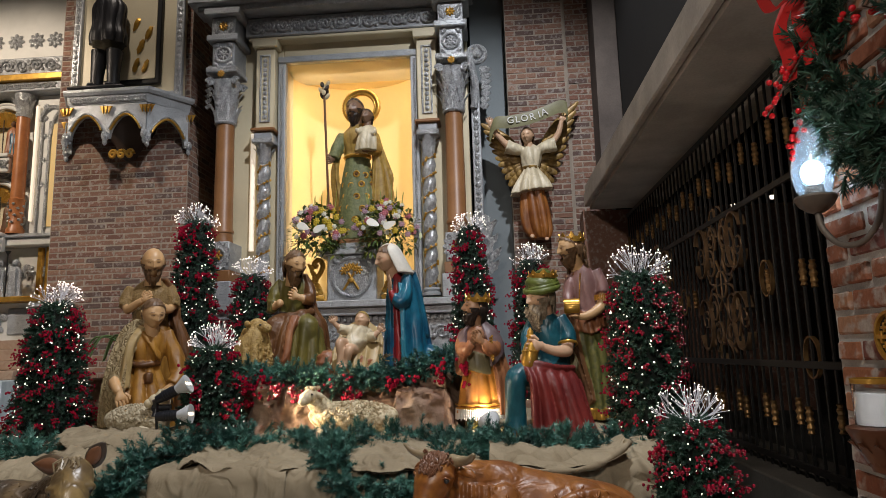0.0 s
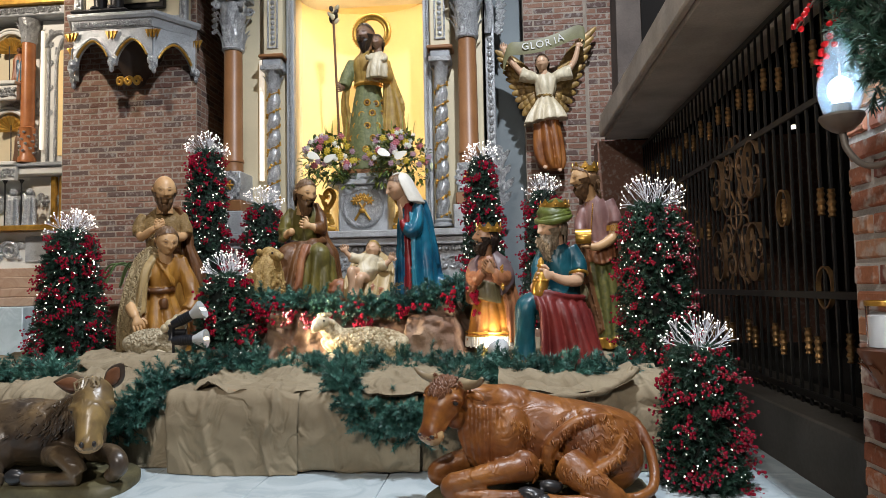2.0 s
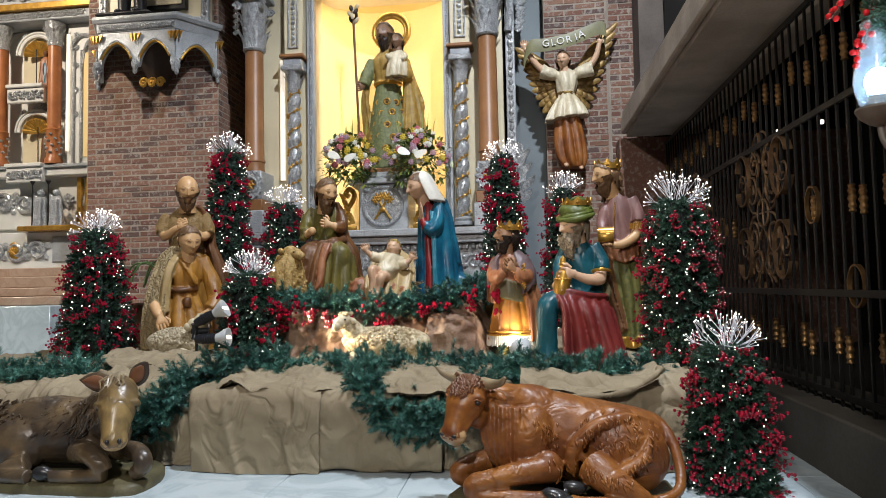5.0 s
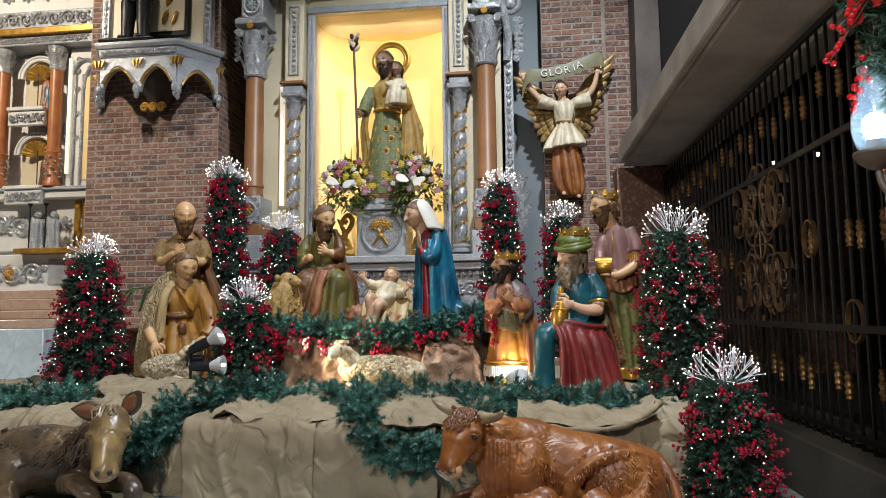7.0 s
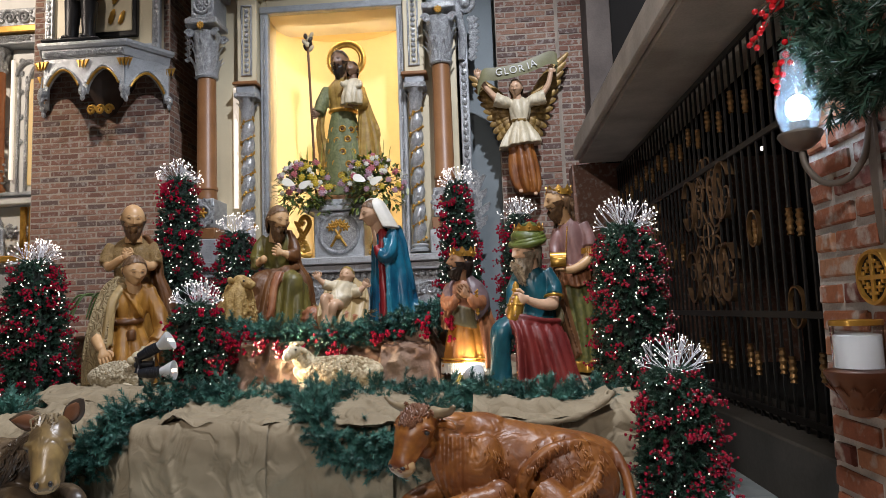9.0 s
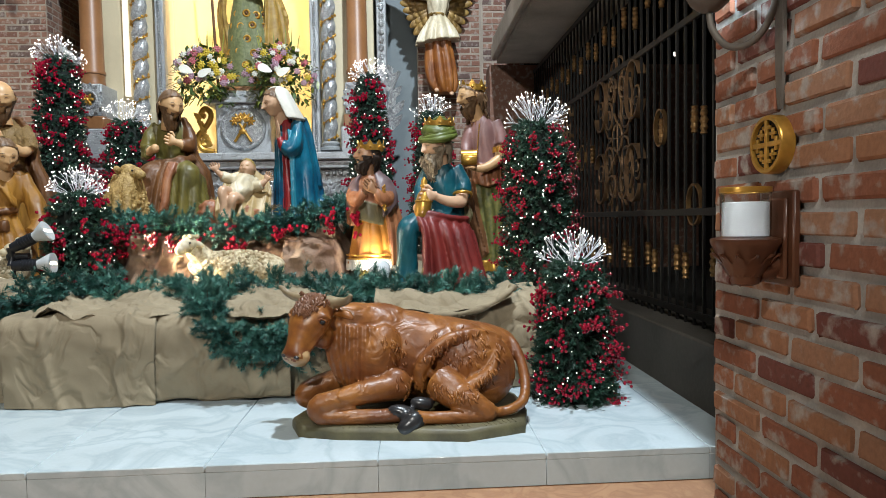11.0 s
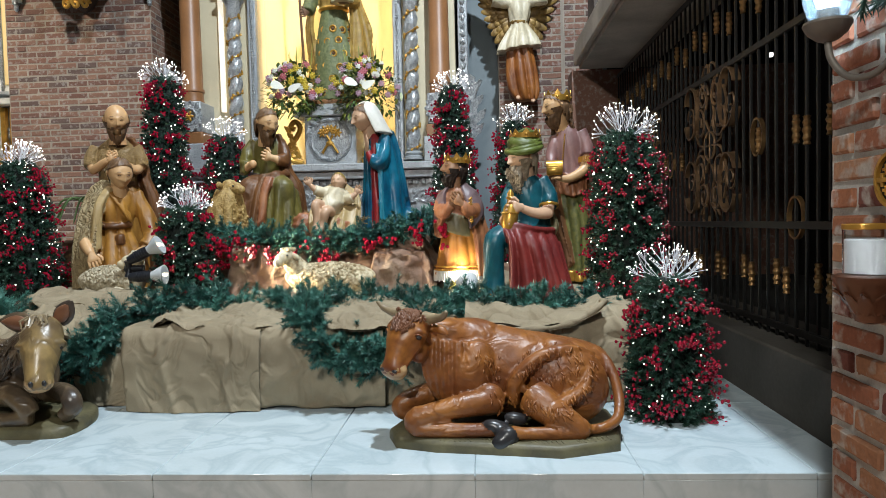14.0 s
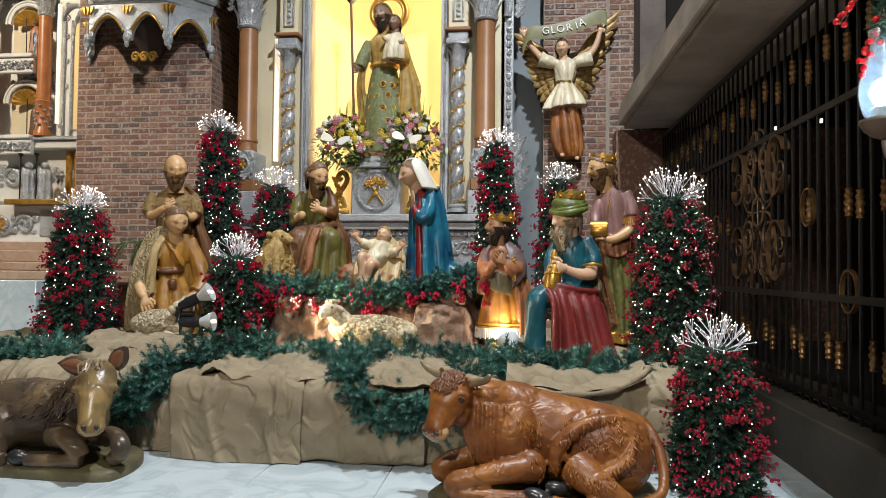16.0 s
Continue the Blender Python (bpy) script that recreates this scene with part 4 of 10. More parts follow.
rock("rock", -1.78, -0.98, 5.20, 0.40, 5.42, 0.90, 1.0, "crumpled brown painted rock under the manger")
rock("rock", -1.08, -0.10, 5.28, 0.40, 5.48, 0.93, 5.0, "crumpled beige and brown painted rock under the manger")
rock("rock", -0.66, -0.12, 5.12, 0.40, 5.30, 0.80, 9.0, "pale beige painted rock beside the kneeling king", 0.07)
g = Geo()
g.box((-3.5, 5.98, 0.0), (0.35, 8.1, 0.925), 0, 0.02)
g.box((-2.3, 5.6, 0.0), (-0.1, 5.978, 0.925), 0, 0.02)
g.box((0.352, 6.5, 0.0), (0.95, 7.3, 0.60), 0, 0.02)
solo("stage", g, ROCK, "brown painted stage behind the rocks", "stage")

# ---- statues ----
SKIN = mat("painted_skin", (0.66, 0.42, 0.27), 0.35, scale=8, var=0.12, bump=0.03)
SKIN_TAN = mat("painted_tan_skin", (0.68, 0.43, 0.22), 0.38, second=(0.58, 0.34, 0.16), scale=8, var=0.15, bump=0.03)
SKIN_DARK = mat("painted_brown_skin", (0.20, 0.10, 0.055), 0.35, scale=8, var=0.15, bump=0.03)
HAIR = mat("painted_brown_hair", (0.23, 0.13, 0.065), 0.45, scale=30, grain=160, var=0.4, bump=0.6)
HAIR_DARK = mat("painted_dark_hair", (0.035, 0.022, 0.018), 0.45, scale=30, grain=160, var=0.4, bump=0.6)
HAIR_BLOND = mat("painted_blond_hair", (0.52, 0.36, 0.10), 0.45, scale=30, grain=160, var=0.4, bump=0.6)
HAIR_GREY = mat("painted_grey_hair", (0.46, 0.38, 0.28), 0.5, second=(0.26, 0.20, 0.13), scale=30, grain=120, var=0.4, bump=0.7)


def paint(name, c, second=None, rough=0.32, var=0.22, bump=0.12, scale=5.0):
    m = mat(name, c, rough + 0.12, second=second, scale=scale, grain=55, var=var, bump=bump, dist=0.006)
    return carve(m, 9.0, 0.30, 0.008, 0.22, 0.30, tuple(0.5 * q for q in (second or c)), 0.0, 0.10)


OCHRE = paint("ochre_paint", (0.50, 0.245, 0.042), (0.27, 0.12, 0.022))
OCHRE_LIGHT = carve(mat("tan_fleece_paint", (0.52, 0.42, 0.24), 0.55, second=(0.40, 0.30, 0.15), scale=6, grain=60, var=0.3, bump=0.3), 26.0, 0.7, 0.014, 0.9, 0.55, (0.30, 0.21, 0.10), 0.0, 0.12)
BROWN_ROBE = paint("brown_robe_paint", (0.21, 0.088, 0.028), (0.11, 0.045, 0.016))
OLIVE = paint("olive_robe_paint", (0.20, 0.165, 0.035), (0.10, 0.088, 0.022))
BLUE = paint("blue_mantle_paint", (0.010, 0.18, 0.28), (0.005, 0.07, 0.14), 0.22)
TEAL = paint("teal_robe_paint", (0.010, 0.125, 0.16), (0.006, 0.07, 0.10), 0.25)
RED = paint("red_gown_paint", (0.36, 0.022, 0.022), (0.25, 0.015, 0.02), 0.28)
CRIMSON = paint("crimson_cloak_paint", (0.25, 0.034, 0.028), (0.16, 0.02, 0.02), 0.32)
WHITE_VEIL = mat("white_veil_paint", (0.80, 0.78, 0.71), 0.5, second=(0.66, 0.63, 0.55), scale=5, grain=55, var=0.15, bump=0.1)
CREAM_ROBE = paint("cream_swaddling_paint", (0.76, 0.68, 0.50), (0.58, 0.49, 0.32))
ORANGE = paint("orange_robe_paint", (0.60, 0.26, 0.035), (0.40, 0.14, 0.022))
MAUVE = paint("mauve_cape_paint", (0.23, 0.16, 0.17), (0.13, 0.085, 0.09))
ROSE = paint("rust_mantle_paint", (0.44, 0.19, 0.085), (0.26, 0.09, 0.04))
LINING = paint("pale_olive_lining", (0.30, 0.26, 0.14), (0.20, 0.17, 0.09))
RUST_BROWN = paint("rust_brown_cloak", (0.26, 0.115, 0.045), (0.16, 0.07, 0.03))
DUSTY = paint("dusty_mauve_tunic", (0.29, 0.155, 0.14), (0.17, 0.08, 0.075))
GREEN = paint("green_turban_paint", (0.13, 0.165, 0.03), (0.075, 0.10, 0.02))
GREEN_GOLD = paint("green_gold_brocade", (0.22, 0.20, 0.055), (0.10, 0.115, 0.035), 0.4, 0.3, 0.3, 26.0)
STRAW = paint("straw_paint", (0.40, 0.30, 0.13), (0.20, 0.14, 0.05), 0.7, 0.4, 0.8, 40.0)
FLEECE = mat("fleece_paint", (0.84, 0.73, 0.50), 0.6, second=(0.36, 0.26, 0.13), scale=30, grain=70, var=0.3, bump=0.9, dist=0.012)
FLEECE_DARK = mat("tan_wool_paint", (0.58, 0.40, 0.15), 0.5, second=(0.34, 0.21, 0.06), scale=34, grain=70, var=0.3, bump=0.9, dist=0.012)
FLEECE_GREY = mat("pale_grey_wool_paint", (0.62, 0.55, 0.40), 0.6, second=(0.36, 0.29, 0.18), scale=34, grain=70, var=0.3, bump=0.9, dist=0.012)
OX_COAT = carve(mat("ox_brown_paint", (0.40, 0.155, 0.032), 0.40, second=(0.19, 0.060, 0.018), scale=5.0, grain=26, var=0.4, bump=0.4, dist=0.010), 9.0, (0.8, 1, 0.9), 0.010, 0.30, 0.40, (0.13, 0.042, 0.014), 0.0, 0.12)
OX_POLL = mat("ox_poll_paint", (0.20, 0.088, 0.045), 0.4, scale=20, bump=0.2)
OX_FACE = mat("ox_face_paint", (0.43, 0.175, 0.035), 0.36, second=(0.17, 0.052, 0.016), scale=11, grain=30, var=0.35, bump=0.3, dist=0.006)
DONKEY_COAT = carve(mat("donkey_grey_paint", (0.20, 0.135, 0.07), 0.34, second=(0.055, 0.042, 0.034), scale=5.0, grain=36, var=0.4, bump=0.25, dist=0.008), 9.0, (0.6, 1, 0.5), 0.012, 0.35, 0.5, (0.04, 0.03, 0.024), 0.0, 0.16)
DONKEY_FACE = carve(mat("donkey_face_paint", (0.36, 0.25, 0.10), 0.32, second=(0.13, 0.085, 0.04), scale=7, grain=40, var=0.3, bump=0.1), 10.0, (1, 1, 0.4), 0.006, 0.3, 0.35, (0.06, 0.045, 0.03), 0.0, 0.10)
MUZZLE = mat("muzzle_paint", (0.50, 0.33, 0.16), 0.35, scale=10, bump=0.1)
HORN = mat("horn_paint", (0.34, 0.27, 0.16), 0.35, second=(0.20, 0.15, 0.09), scale=12, bump=0.1)
HOOF = mat("hoof_paint", (0.03, 0.03, 0.032), 0.3, scale=12, bump=0.1)
PLINTH = mat("olive_plinth_paint", (0.16, 0.14, 0.07), 0.5, second=(0.09, 0.08, 0.045), scale=9, grain=50, var=0.35, bump=0.5)
SKIN_BROWN = mat("painted_dark_tan_skin", (0.36, 0.19, 0.10), 0.35, scale=8, var=0.15, bump=0.03)
TAN_KNIT = carve(mat("tan_knit_paint", (0.40, 0.26, 0.10), 0.5, second=(0.30, 0.19, 0.07), scale=6, grain=60, var=0.3, bump=0.3), 60.0, 1.0, 0.006, 0.8, 0.6, (0.20, 0.12, 0.04), 0.0, 0.10)
TAN_SCARF = paint("tan_scarf_paint", (0.52, 0.38, 0.18), (0.40, 0.28, 0.12))
BLUE_PALE = paint("pale_blue_mantle_edge", (0.03, 0.26, 0.36), (0.02, 0.17, 0.26), 0.25)


def robe(g, sections, mi, n=88, folds=9, amp=0.05, seed=0.0, k=7, sharp=1.0):
    """A draped body lofted through (z, x, y, rx, ry) sections; folds run down it and fade where amp is 0."""
    rings = []
    line = smooth_line(sections, k)
    z0, z1 = line[0][0], line[-1][0]
    for z, x, y, rx, ry in line:
        t = (z - z0) / (z1 - z0)
        row = []
        for j in range(n):
            a = 2 * math.pi * j / n
            w = noise.noise(Vector((math.cos(a) * 1.2 + seed, math.sin(a) * 1.2, z * 1.5)))
            f = 2 * abs(math.sin(0.5 * (folds * a + seed + 2.6 * w + 1.5 * z))) ** (0.6 * sharp) - 1.2
            q = min(1.0, min(rx, ry) / 0.15)
            d = q * amp * 0.55 * (1 - 0.35 * t) * f
            row.append((x + (rx + d) * math.cos(a), y + (ry + d) * math.sin(a), z))
        rings.append(row)
    g.loft(rings, mi)


def gown(g, secs, mi, folds=8, amp=0.02, seed=0.0, a0=0.0, a1=360.0, n=104, k=7, thick=0.02, twist=0.0, top=0.3, shear=0.0, swag=0.0, hem=0.0):
    """A garment lofted through (z, x, y, rx, ry) sections from angle a0 to a1 (270 is the front), with tube folds that deepen to the hem."""
    line = smooth_line(secs, k)
    z0, z1 = line[0][0], line[-1][0]
    whole = a1 - a0 >= 359.9
    rings = []
    for z, x, y, rx, ry in line:
        t = (z - z0) / (z1 - z0)
        wt = 1 - (1 - top) * t
        outer, inner = [], []
        for j in range(n if whole else n + 1):
            a = radians(a0 + (a1 - a0) * j / n)
            ca, sa = math.cos(a), math.sin(a)
            ph = folds * a + 1.7 * seed + 0.9 * math.sin(2 * a + seed) + twist * t + 1.3 * noise.noise(Vector((ca * 1.3 + seed, sa * 1.3, z * 1.6)))
            big = 0.55 + 0.9 * abs(noise.noise(Vector((ca * 1.7, sa * 1.7 + seed, z * 0.7))))
            d = amp * wt * 2.3 * big * (abs(math.sin(0.5 * ph)) ** 0.75 - 0.62)
            if swag:
                d += swag * (abs(math.sin(13 * z + 2.2 * ca + seed + 1.5 * noise.noise(Vector((ca * 2, sa * 2, z * 3))))) ** 0.8 - 0.5)
            q = min(1.0, min(rx, ry) / 0.10)
            zz = z + shear * (rx * ca) + (hem * math.sin(3 * a + seed) * (1 - t) if hem else 0)
            outer.append((x + (rx + d * q) * ca, y + (ry + d * q) * sa, zz))
            if not whole:
                e = d * q - thick
                inner.append((x + (rx + e) * ca, y + (ry + e) * sa, zz))
        rings.append(outer + inner[::-1])
    g.loft(rings, mi)


def sheet(g, net, mi, k=7, folds=0.0, amp=0.0, seed=0.0, thick=0.022, fade=0.25):
    """Draped cloth over a net of points (rows run downwards), with folds that run down and deepen."""
    rows = [smooth_line(r, k) for r in net]
    cols = [smooth_line([r[j] for r in rows], k) for j in range(len(rows[0]))]
    nu, nv = len(cols), len(cols[0])
    rings = []
    for i in range(nv):
        outer, inner = [], []
        for j in range(nu):
            p = Vector(cols[j][i])
            du = Vector(cols[min(j + 1, nu - 1)][i]) - Vector(cols[max(j - 1, 0)][i])
            dv = Vector(cols[j][min(i + 1, nv - 1)]) - Vector(cols[j][max(i - 1, 0)])
            n = du.cross(dv)
            n = n.normalized() if n.length > 1e-9 else Vector((0, -1, 0))
            if n.y > 0:
                n = -n
            u, v = j / (nu - 1), i / (nv - 1)
            ph = math.pi * folds * u + seed + 0.8 * noise.noise(Vector((u * 2, v * 1.5, seed)))
            d = amp * (fade + (1 - fade) * v) * 2.6 * (abs(math.sin(ph)) ** 0.75 - 0.6)
            outer.append(p + n * d)
            inner.append(p + n * (d - thick))
        rings.append(outer + inner[::-1])
    g.loft(rings, mi)


def arm(g, pts, rads, mi, seed=0.0, crease=0.10):
    """A sleeve or bare arm through its joints, creased at the bend."""
    line = smooth_line([(*p, r) for p, r in zip(pts, rads)], 9)
    pl = [Vector(p[:3]) for p in line]
    side, rings = None, []
    for i, p in enumerate(pl):
        d = (pl[min(i + 1, len(pl) - 1)] - pl[max(i - 1, 0)]).normalized()
        if side is None:
            side = d.orthogonal().normalized()
        side = (side - d * side.dot(d)).normalized()
        up = d.cross(side)
        row = []
        for j in range(20):
            a = 2 * math.pi * j / 20
            c = 1 + 1.6 * crease * ridged(Vector((math.cos(a) * 0.8 + seed, math.sin(a) * 0.8, i * 0.11)))
            row.append(p + 0.86 * line[i][3] * c * (side * math.cos(a) + up * math.sin(a)))
        rings.append(row)
    g.loft(rings, mi)


def palm(g, wrist, tip, mi, size=1.0, across=(0, 0, 1), curl=0.012):
    """A hand from the wrist to the finger tips, with four fingers spread across and a thumb."""
    w0, d = Vector(wrist), Vector(tip) - Vector(wrist)
    u = d.normalized()
    s = Vector(across) - u * u.dot(Vector(across))
    s.normalize()
    nrm = u.cross(s)
    k = 0.024 * size
    rings = []
    for t, wd, th in ((-0.1, 0.9, 0.8), (0.12, 0.95, 0.75), (0.35, 1.55, 0.72), (0.52, 1.6, 0.6), (0.58, 1.2, 0.4)):
        rings.append([w0 + d * t + s * k * wd * math.cos(q) + nrm * k * th * math.sin(q) for q in [2 * math.pi * j / 12 for j in range(12)]])
    g.loft(rings, mi)
    for j, ln in ((-1.5, 0.86), (-0.5, 1.0), (0.5, 0.98), (1.5, 0.8)):
        b = w0 + d * 0.48 + s * k * 0.8 * j
        e = w0 + d * ln + s * k * 0.85 * j
        g.tube([b, b.lerp(e, 0.55) + nrm * curl * 0.4, e - nrm * curl * 0.3], [k * 0.42, k * 0.38, k * 0.26], mi, 7)
    b = w0 + d * 0.2 + s * k * 1.2
    g.tube([b, b + d * 0.25 + s * k * 0.9, b + d * 0.45 + s * k * 0.8], [k * 0.45, k * 0.4, k * 0.28], mi, 7)


def bump_at(px, pz, cx, cz, sx, sz):
    return math.exp(-((px - cx) / sx) ** 2 - ((pz - cz) / sz) ** 2)


def head(g, c, r, yaw, skin, hair, tilt=0.0, beard=None, long_hair=True, bald=False, neck=True, roll=0.0, lean=(0, 0.25), beard_len=1.0):
    """A carved head that faces -y, turned by yaw, nodding by tilt: brow, eyes, nose, lips and chin in one skin, hair and beard as ridged shells."""
    c = Vector(c)
    m = Euler((radians(tilt), radians(roll), radians(yaw))).to_matrix()
    nu, nv = 56, 44

    def skull(u):
        k = 1 / math.sqrt((u.x / 0.74) ** 2 + (u.y / 0.92) ** 2 + (u.z / 1.0) ** 2)
        p = u * k
        jaw = max(0.0, -p.z - 0.05)
        p.x *= 1 - 0.32 * jaw
        if p.y > 0:
            p.y *= 1 - 0.35 * jaw
        if p.y < 0:
            ax, f = abs(p.x), min(1.0, -p.y / 0.35)
            dy = 0.10 * bump_at(ax, p.z, 0, -0.78, 0.26, 0.2) + 0.05 * bump_at(ax, p.z, 0.40, -0.16, 0.18, 0.2)
            dy += 0.045 * bump_at(ax, p.z, 0.28, 0.24, 0.22, 0.07) - 0.07 * bump_at(ax, p.z, 0.28, 0.08, 0.15, 0.10)
            dy += 0.06 * bump_at(ax, p.z, 0.28, 0.07, 0.10, 0.05)
            if -0.34 < p.z < 0.3:
                run = min(1.0, (0.3 - p.z) / 0.45)
                dy += (0.05 + 0.24 * run) * math.exp(-(ax / (0.07 + 0.05 * run)) ** 2) * min(1.0, (p.z + 0.34) / 0.12)
            dy += 0.07 * bump_at(ax, p.z, 0.11, -0.2, 0.06, 0.06)
            dy += 0.07 * bump_at(ax, p.z, 0, -0.42, 0.2, 0.045) + 0.07 * bump_at(ax, p.z, 0, -0.55, 0.17, 0.05) - 0.05 * bump_at(ax, p.z, 0, -0.485, 0.2, 0.022)
            p.y -= f * dy
        return p

    def put(p):
        return c + m @ (p * r)

    def shell(keep, grow, mi):
        vs, idx, fs = [], {}, []

        def vert(i, j):
            j %= nu
            if (i, j) not in idx:
                th, ph = math.pi * min(max(i / nv, 0.012), 0.988), 2 * math.pi * j / nu
                u = Vector((math.sin(th) * math.cos(ph), math.sin(th) * math.sin(ph), -math.cos(th)))
                idx[i, j] = len(vs)
                vs.append(put(grow(skull(u.copy()), u)))
            return idx[i, j]
        for i in range(nv):
            for j in range(nu):
                th, ph = math.pi * (i + 0.5) / nv, 2 * math.pi * (j + 0.5) / nu
                u = Vector((math.sin(th) * math.cos(ph), math.sin(th) * math.sin(ph), -math.cos(th)))
                if keep(skull(u.copy())):
                    fs.append((vert(i, j), vert(i, j + 1), vert(i + 1, j + 1), vert(i + 1, j)))
        g.add(vs, fs, mi)

    shell(lambda p: True, lambda p, u: p, skin)

    def strands(u, seed):
        a = math.atan2(u.x, u.y)
        return 0.5 * math.sin(15 * a + 5 * u.z + 3 * noise.noise(u * 2.2 + Vector((seed, 0, 0)))) + 0.9 * noise.noise(u * 5 + Vector((seed, 2, 0)))

    def hair_keep(p):
        if bald:
            return -0.35 < p.z < 0.30 and p.y > -0.12
        line = 0.50 - 0.18 * (abs(p.x) / 0.7) ** 2
        if p.y < -0.12:
            return p.z > line + 0.25 * min(1.0, (-p.y - 0.12) / 0.6)
        return p.z > (-0.55 if p.y > 0.15 else -0.28)

    def hair_grow(p, u):
        q = p * (1.07 + 0.04 * strands(u, 1.0))
        if long_hair and not bald and p.y > -0.12 and p.z < 0.1:
            q.z = 0.1 + (q.z - 0.1) * 1.9
            q.x *= 1.08
            q.y = q.y * 0.95 + 0.08
        return q
    if hair is not None:
        shell(hair_keep, hair_grow, hair)
    if beard is not None:
        def beard_keep(p):
            side = abs(p.x) > 0.52 and p.z < -0.05 and p.y < 0.05
            lip = -0.40 < p.z < -0.30 and abs(p.x) < 0.34 and p.y < -0.4
            return p.y < 0.05 and (side or lip or (p.z < -0.60) or (p.z < -0.40 and abs(p.x) > 0.2))

        def beard_grow(p, u):
            q = p * (1.09 + 0.05 * strands(u * 1.3, 4.0))
            if p.z < -0.5:
                q.z = -0.5 + (q.z + 0.5) * (1 + 1.1 * beard_len)
                q.y = q.y - 0.20 + 0.10 * abs(q.x)
            return q
        shell(beard_keep, beard_grow, beard)
    dark = hair if hair is not None else skin
    for s in (-1, 1):
        for x0, x1, z, th in ((0.18, 0.38, 0.085, 0.022), (0.14, 0.42, 0.27, 0.020)):
            pts = []
            for q in range(5):
                x = x0 + (x1 - x0) * q / 4
                zz = z + 0.05 * math.sin(math.pi * q / 4)
                y = -0.92 * math.sqrt(max(0.05, 1 - (x / 0.74) ** 2 - zz * zz)) - 0.012
                pts.append(put(Vector((s * x, y, zz))))
            g.tube(pts, [th * r * 0.4, th * r, th * r, th * r, th * r * 0.4], dark, 5)
        g.ell(put(Vector((s * 0.76, 0.08, 0.0))), (r * 0.07, r * 0.13, r * 0.19), skin, (tilt, roll, yaw), 10, 7)
    if neck:
        g.tube([put(Vector((0, 0.12, -0.55))), c + Vector((lean[0] * r, lean[1] * r, -1.6 * r))], [r * 0.46, r * 0.56], skin, 14)


def slim(parts, low, high, z0, z1, cx=0.0):
    """Narrow a figure about x = cx: by low under z0, by high over z1, eased between."""
    for g in parts:
        out = []
        for x, y, z in g.v:
            t = min(1.0, max(0.0, (z - z0) / (z1 - z0)))
            f = low + (high - low) * t * t * (3 - 2 * t)
            out.append((cx + (x - cx) * f, y * (0.4 + 0.6 * f), z))
        g.v = out


def crown(g, c, r, mi, h=0.05):
    rings = []
    for q, z in ((1.0, -h), (1.05, -h), (1.08, 0), (1.02, 0)):
        rings.append([(c[0] + r * q * math.cos(a), c[1] + r * q * math.sin(a), c[2] + z + (h * 0.9 * max(0, math.cos(a * 8)) if z == 0 else 0)) for a in [2 * math.pi * k / 48 for k in range(48)]])
    g.loft(rings, mi, cap=False)
    for k in range(8):
        a = 2 * math.pi * k / 8
        g.ell((c[0] + r * 1.07 * math.cos(a), c[1] + r * 1.07 * math.sin(a), c[2] - h * 0.4), 0.012, mi, nu=6, nv=4)


def curls(g, place, n, r, mi, seed=1):
    """Locks of hair or beard: short bent strands at points that place(rnd) gives, with a direction."""
    rnd = random.Random(seed)
    for _ in range(n):
        p, d = place(rnd)
        p, d = Vector(p), Vector(d)
        w = Vector((rnd.gauss(0, 0.3), rnd.gauss(0, 0.3), rnd.gauss(0, 0.2))) * d.length
        g.tube([p, p + d * 0.5 + w * 0.5, p + d - w * 0.3], [r, r * 0.95, r * 0.25], mi, 5)


def fuse(g, detail=None, voxel=0.0085, rounds=2):
    """One cast skin over overlapping forms, each patch keeping the paint of the form under it; fine detail is added as it is."""
    me = bpy.data.meshes.new("cast")
    me.from_pydata(g.v, [], g.f)
    ob = new("cast", me)
    rm = ob.modifiers.new("cast", "REMESH")
    rm.mode, rm.voxel_size = "VOXEL", voxel
    sm = ob.modifiers.new("ease", "SMOOTH")
    sm.factor, sm.iterations = 0.5, rounds
    ev = ob.evaluated_get(bpy.context.evaluated_depsgraph_get())
    cast = ev.to_mesh()
    tree_of = BVHTree.FromPolygons(g.v, g.f)
    out = Geo()
    out.v = [tuple(v.co) for v in cast.vertices]
    for p in cast.polygons:
        hit = tree_of.find_nearest(p.center)[2]
        out.f.append(tuple(p.vertices))
        out.m.append(g.m[hit] if hit is not None else 0)
    ev.to_mesh_clear()
    bpy.data.objects.remove(ob)
    bpy.data.meshes.remove(me)
    if detail:
        o = len(out.v)
        out.v.extend(detail.v)
        out.f.extend(tuple(i + o for i in f) for f in detail.f)
        out.m.extend(detail.m)
    return out


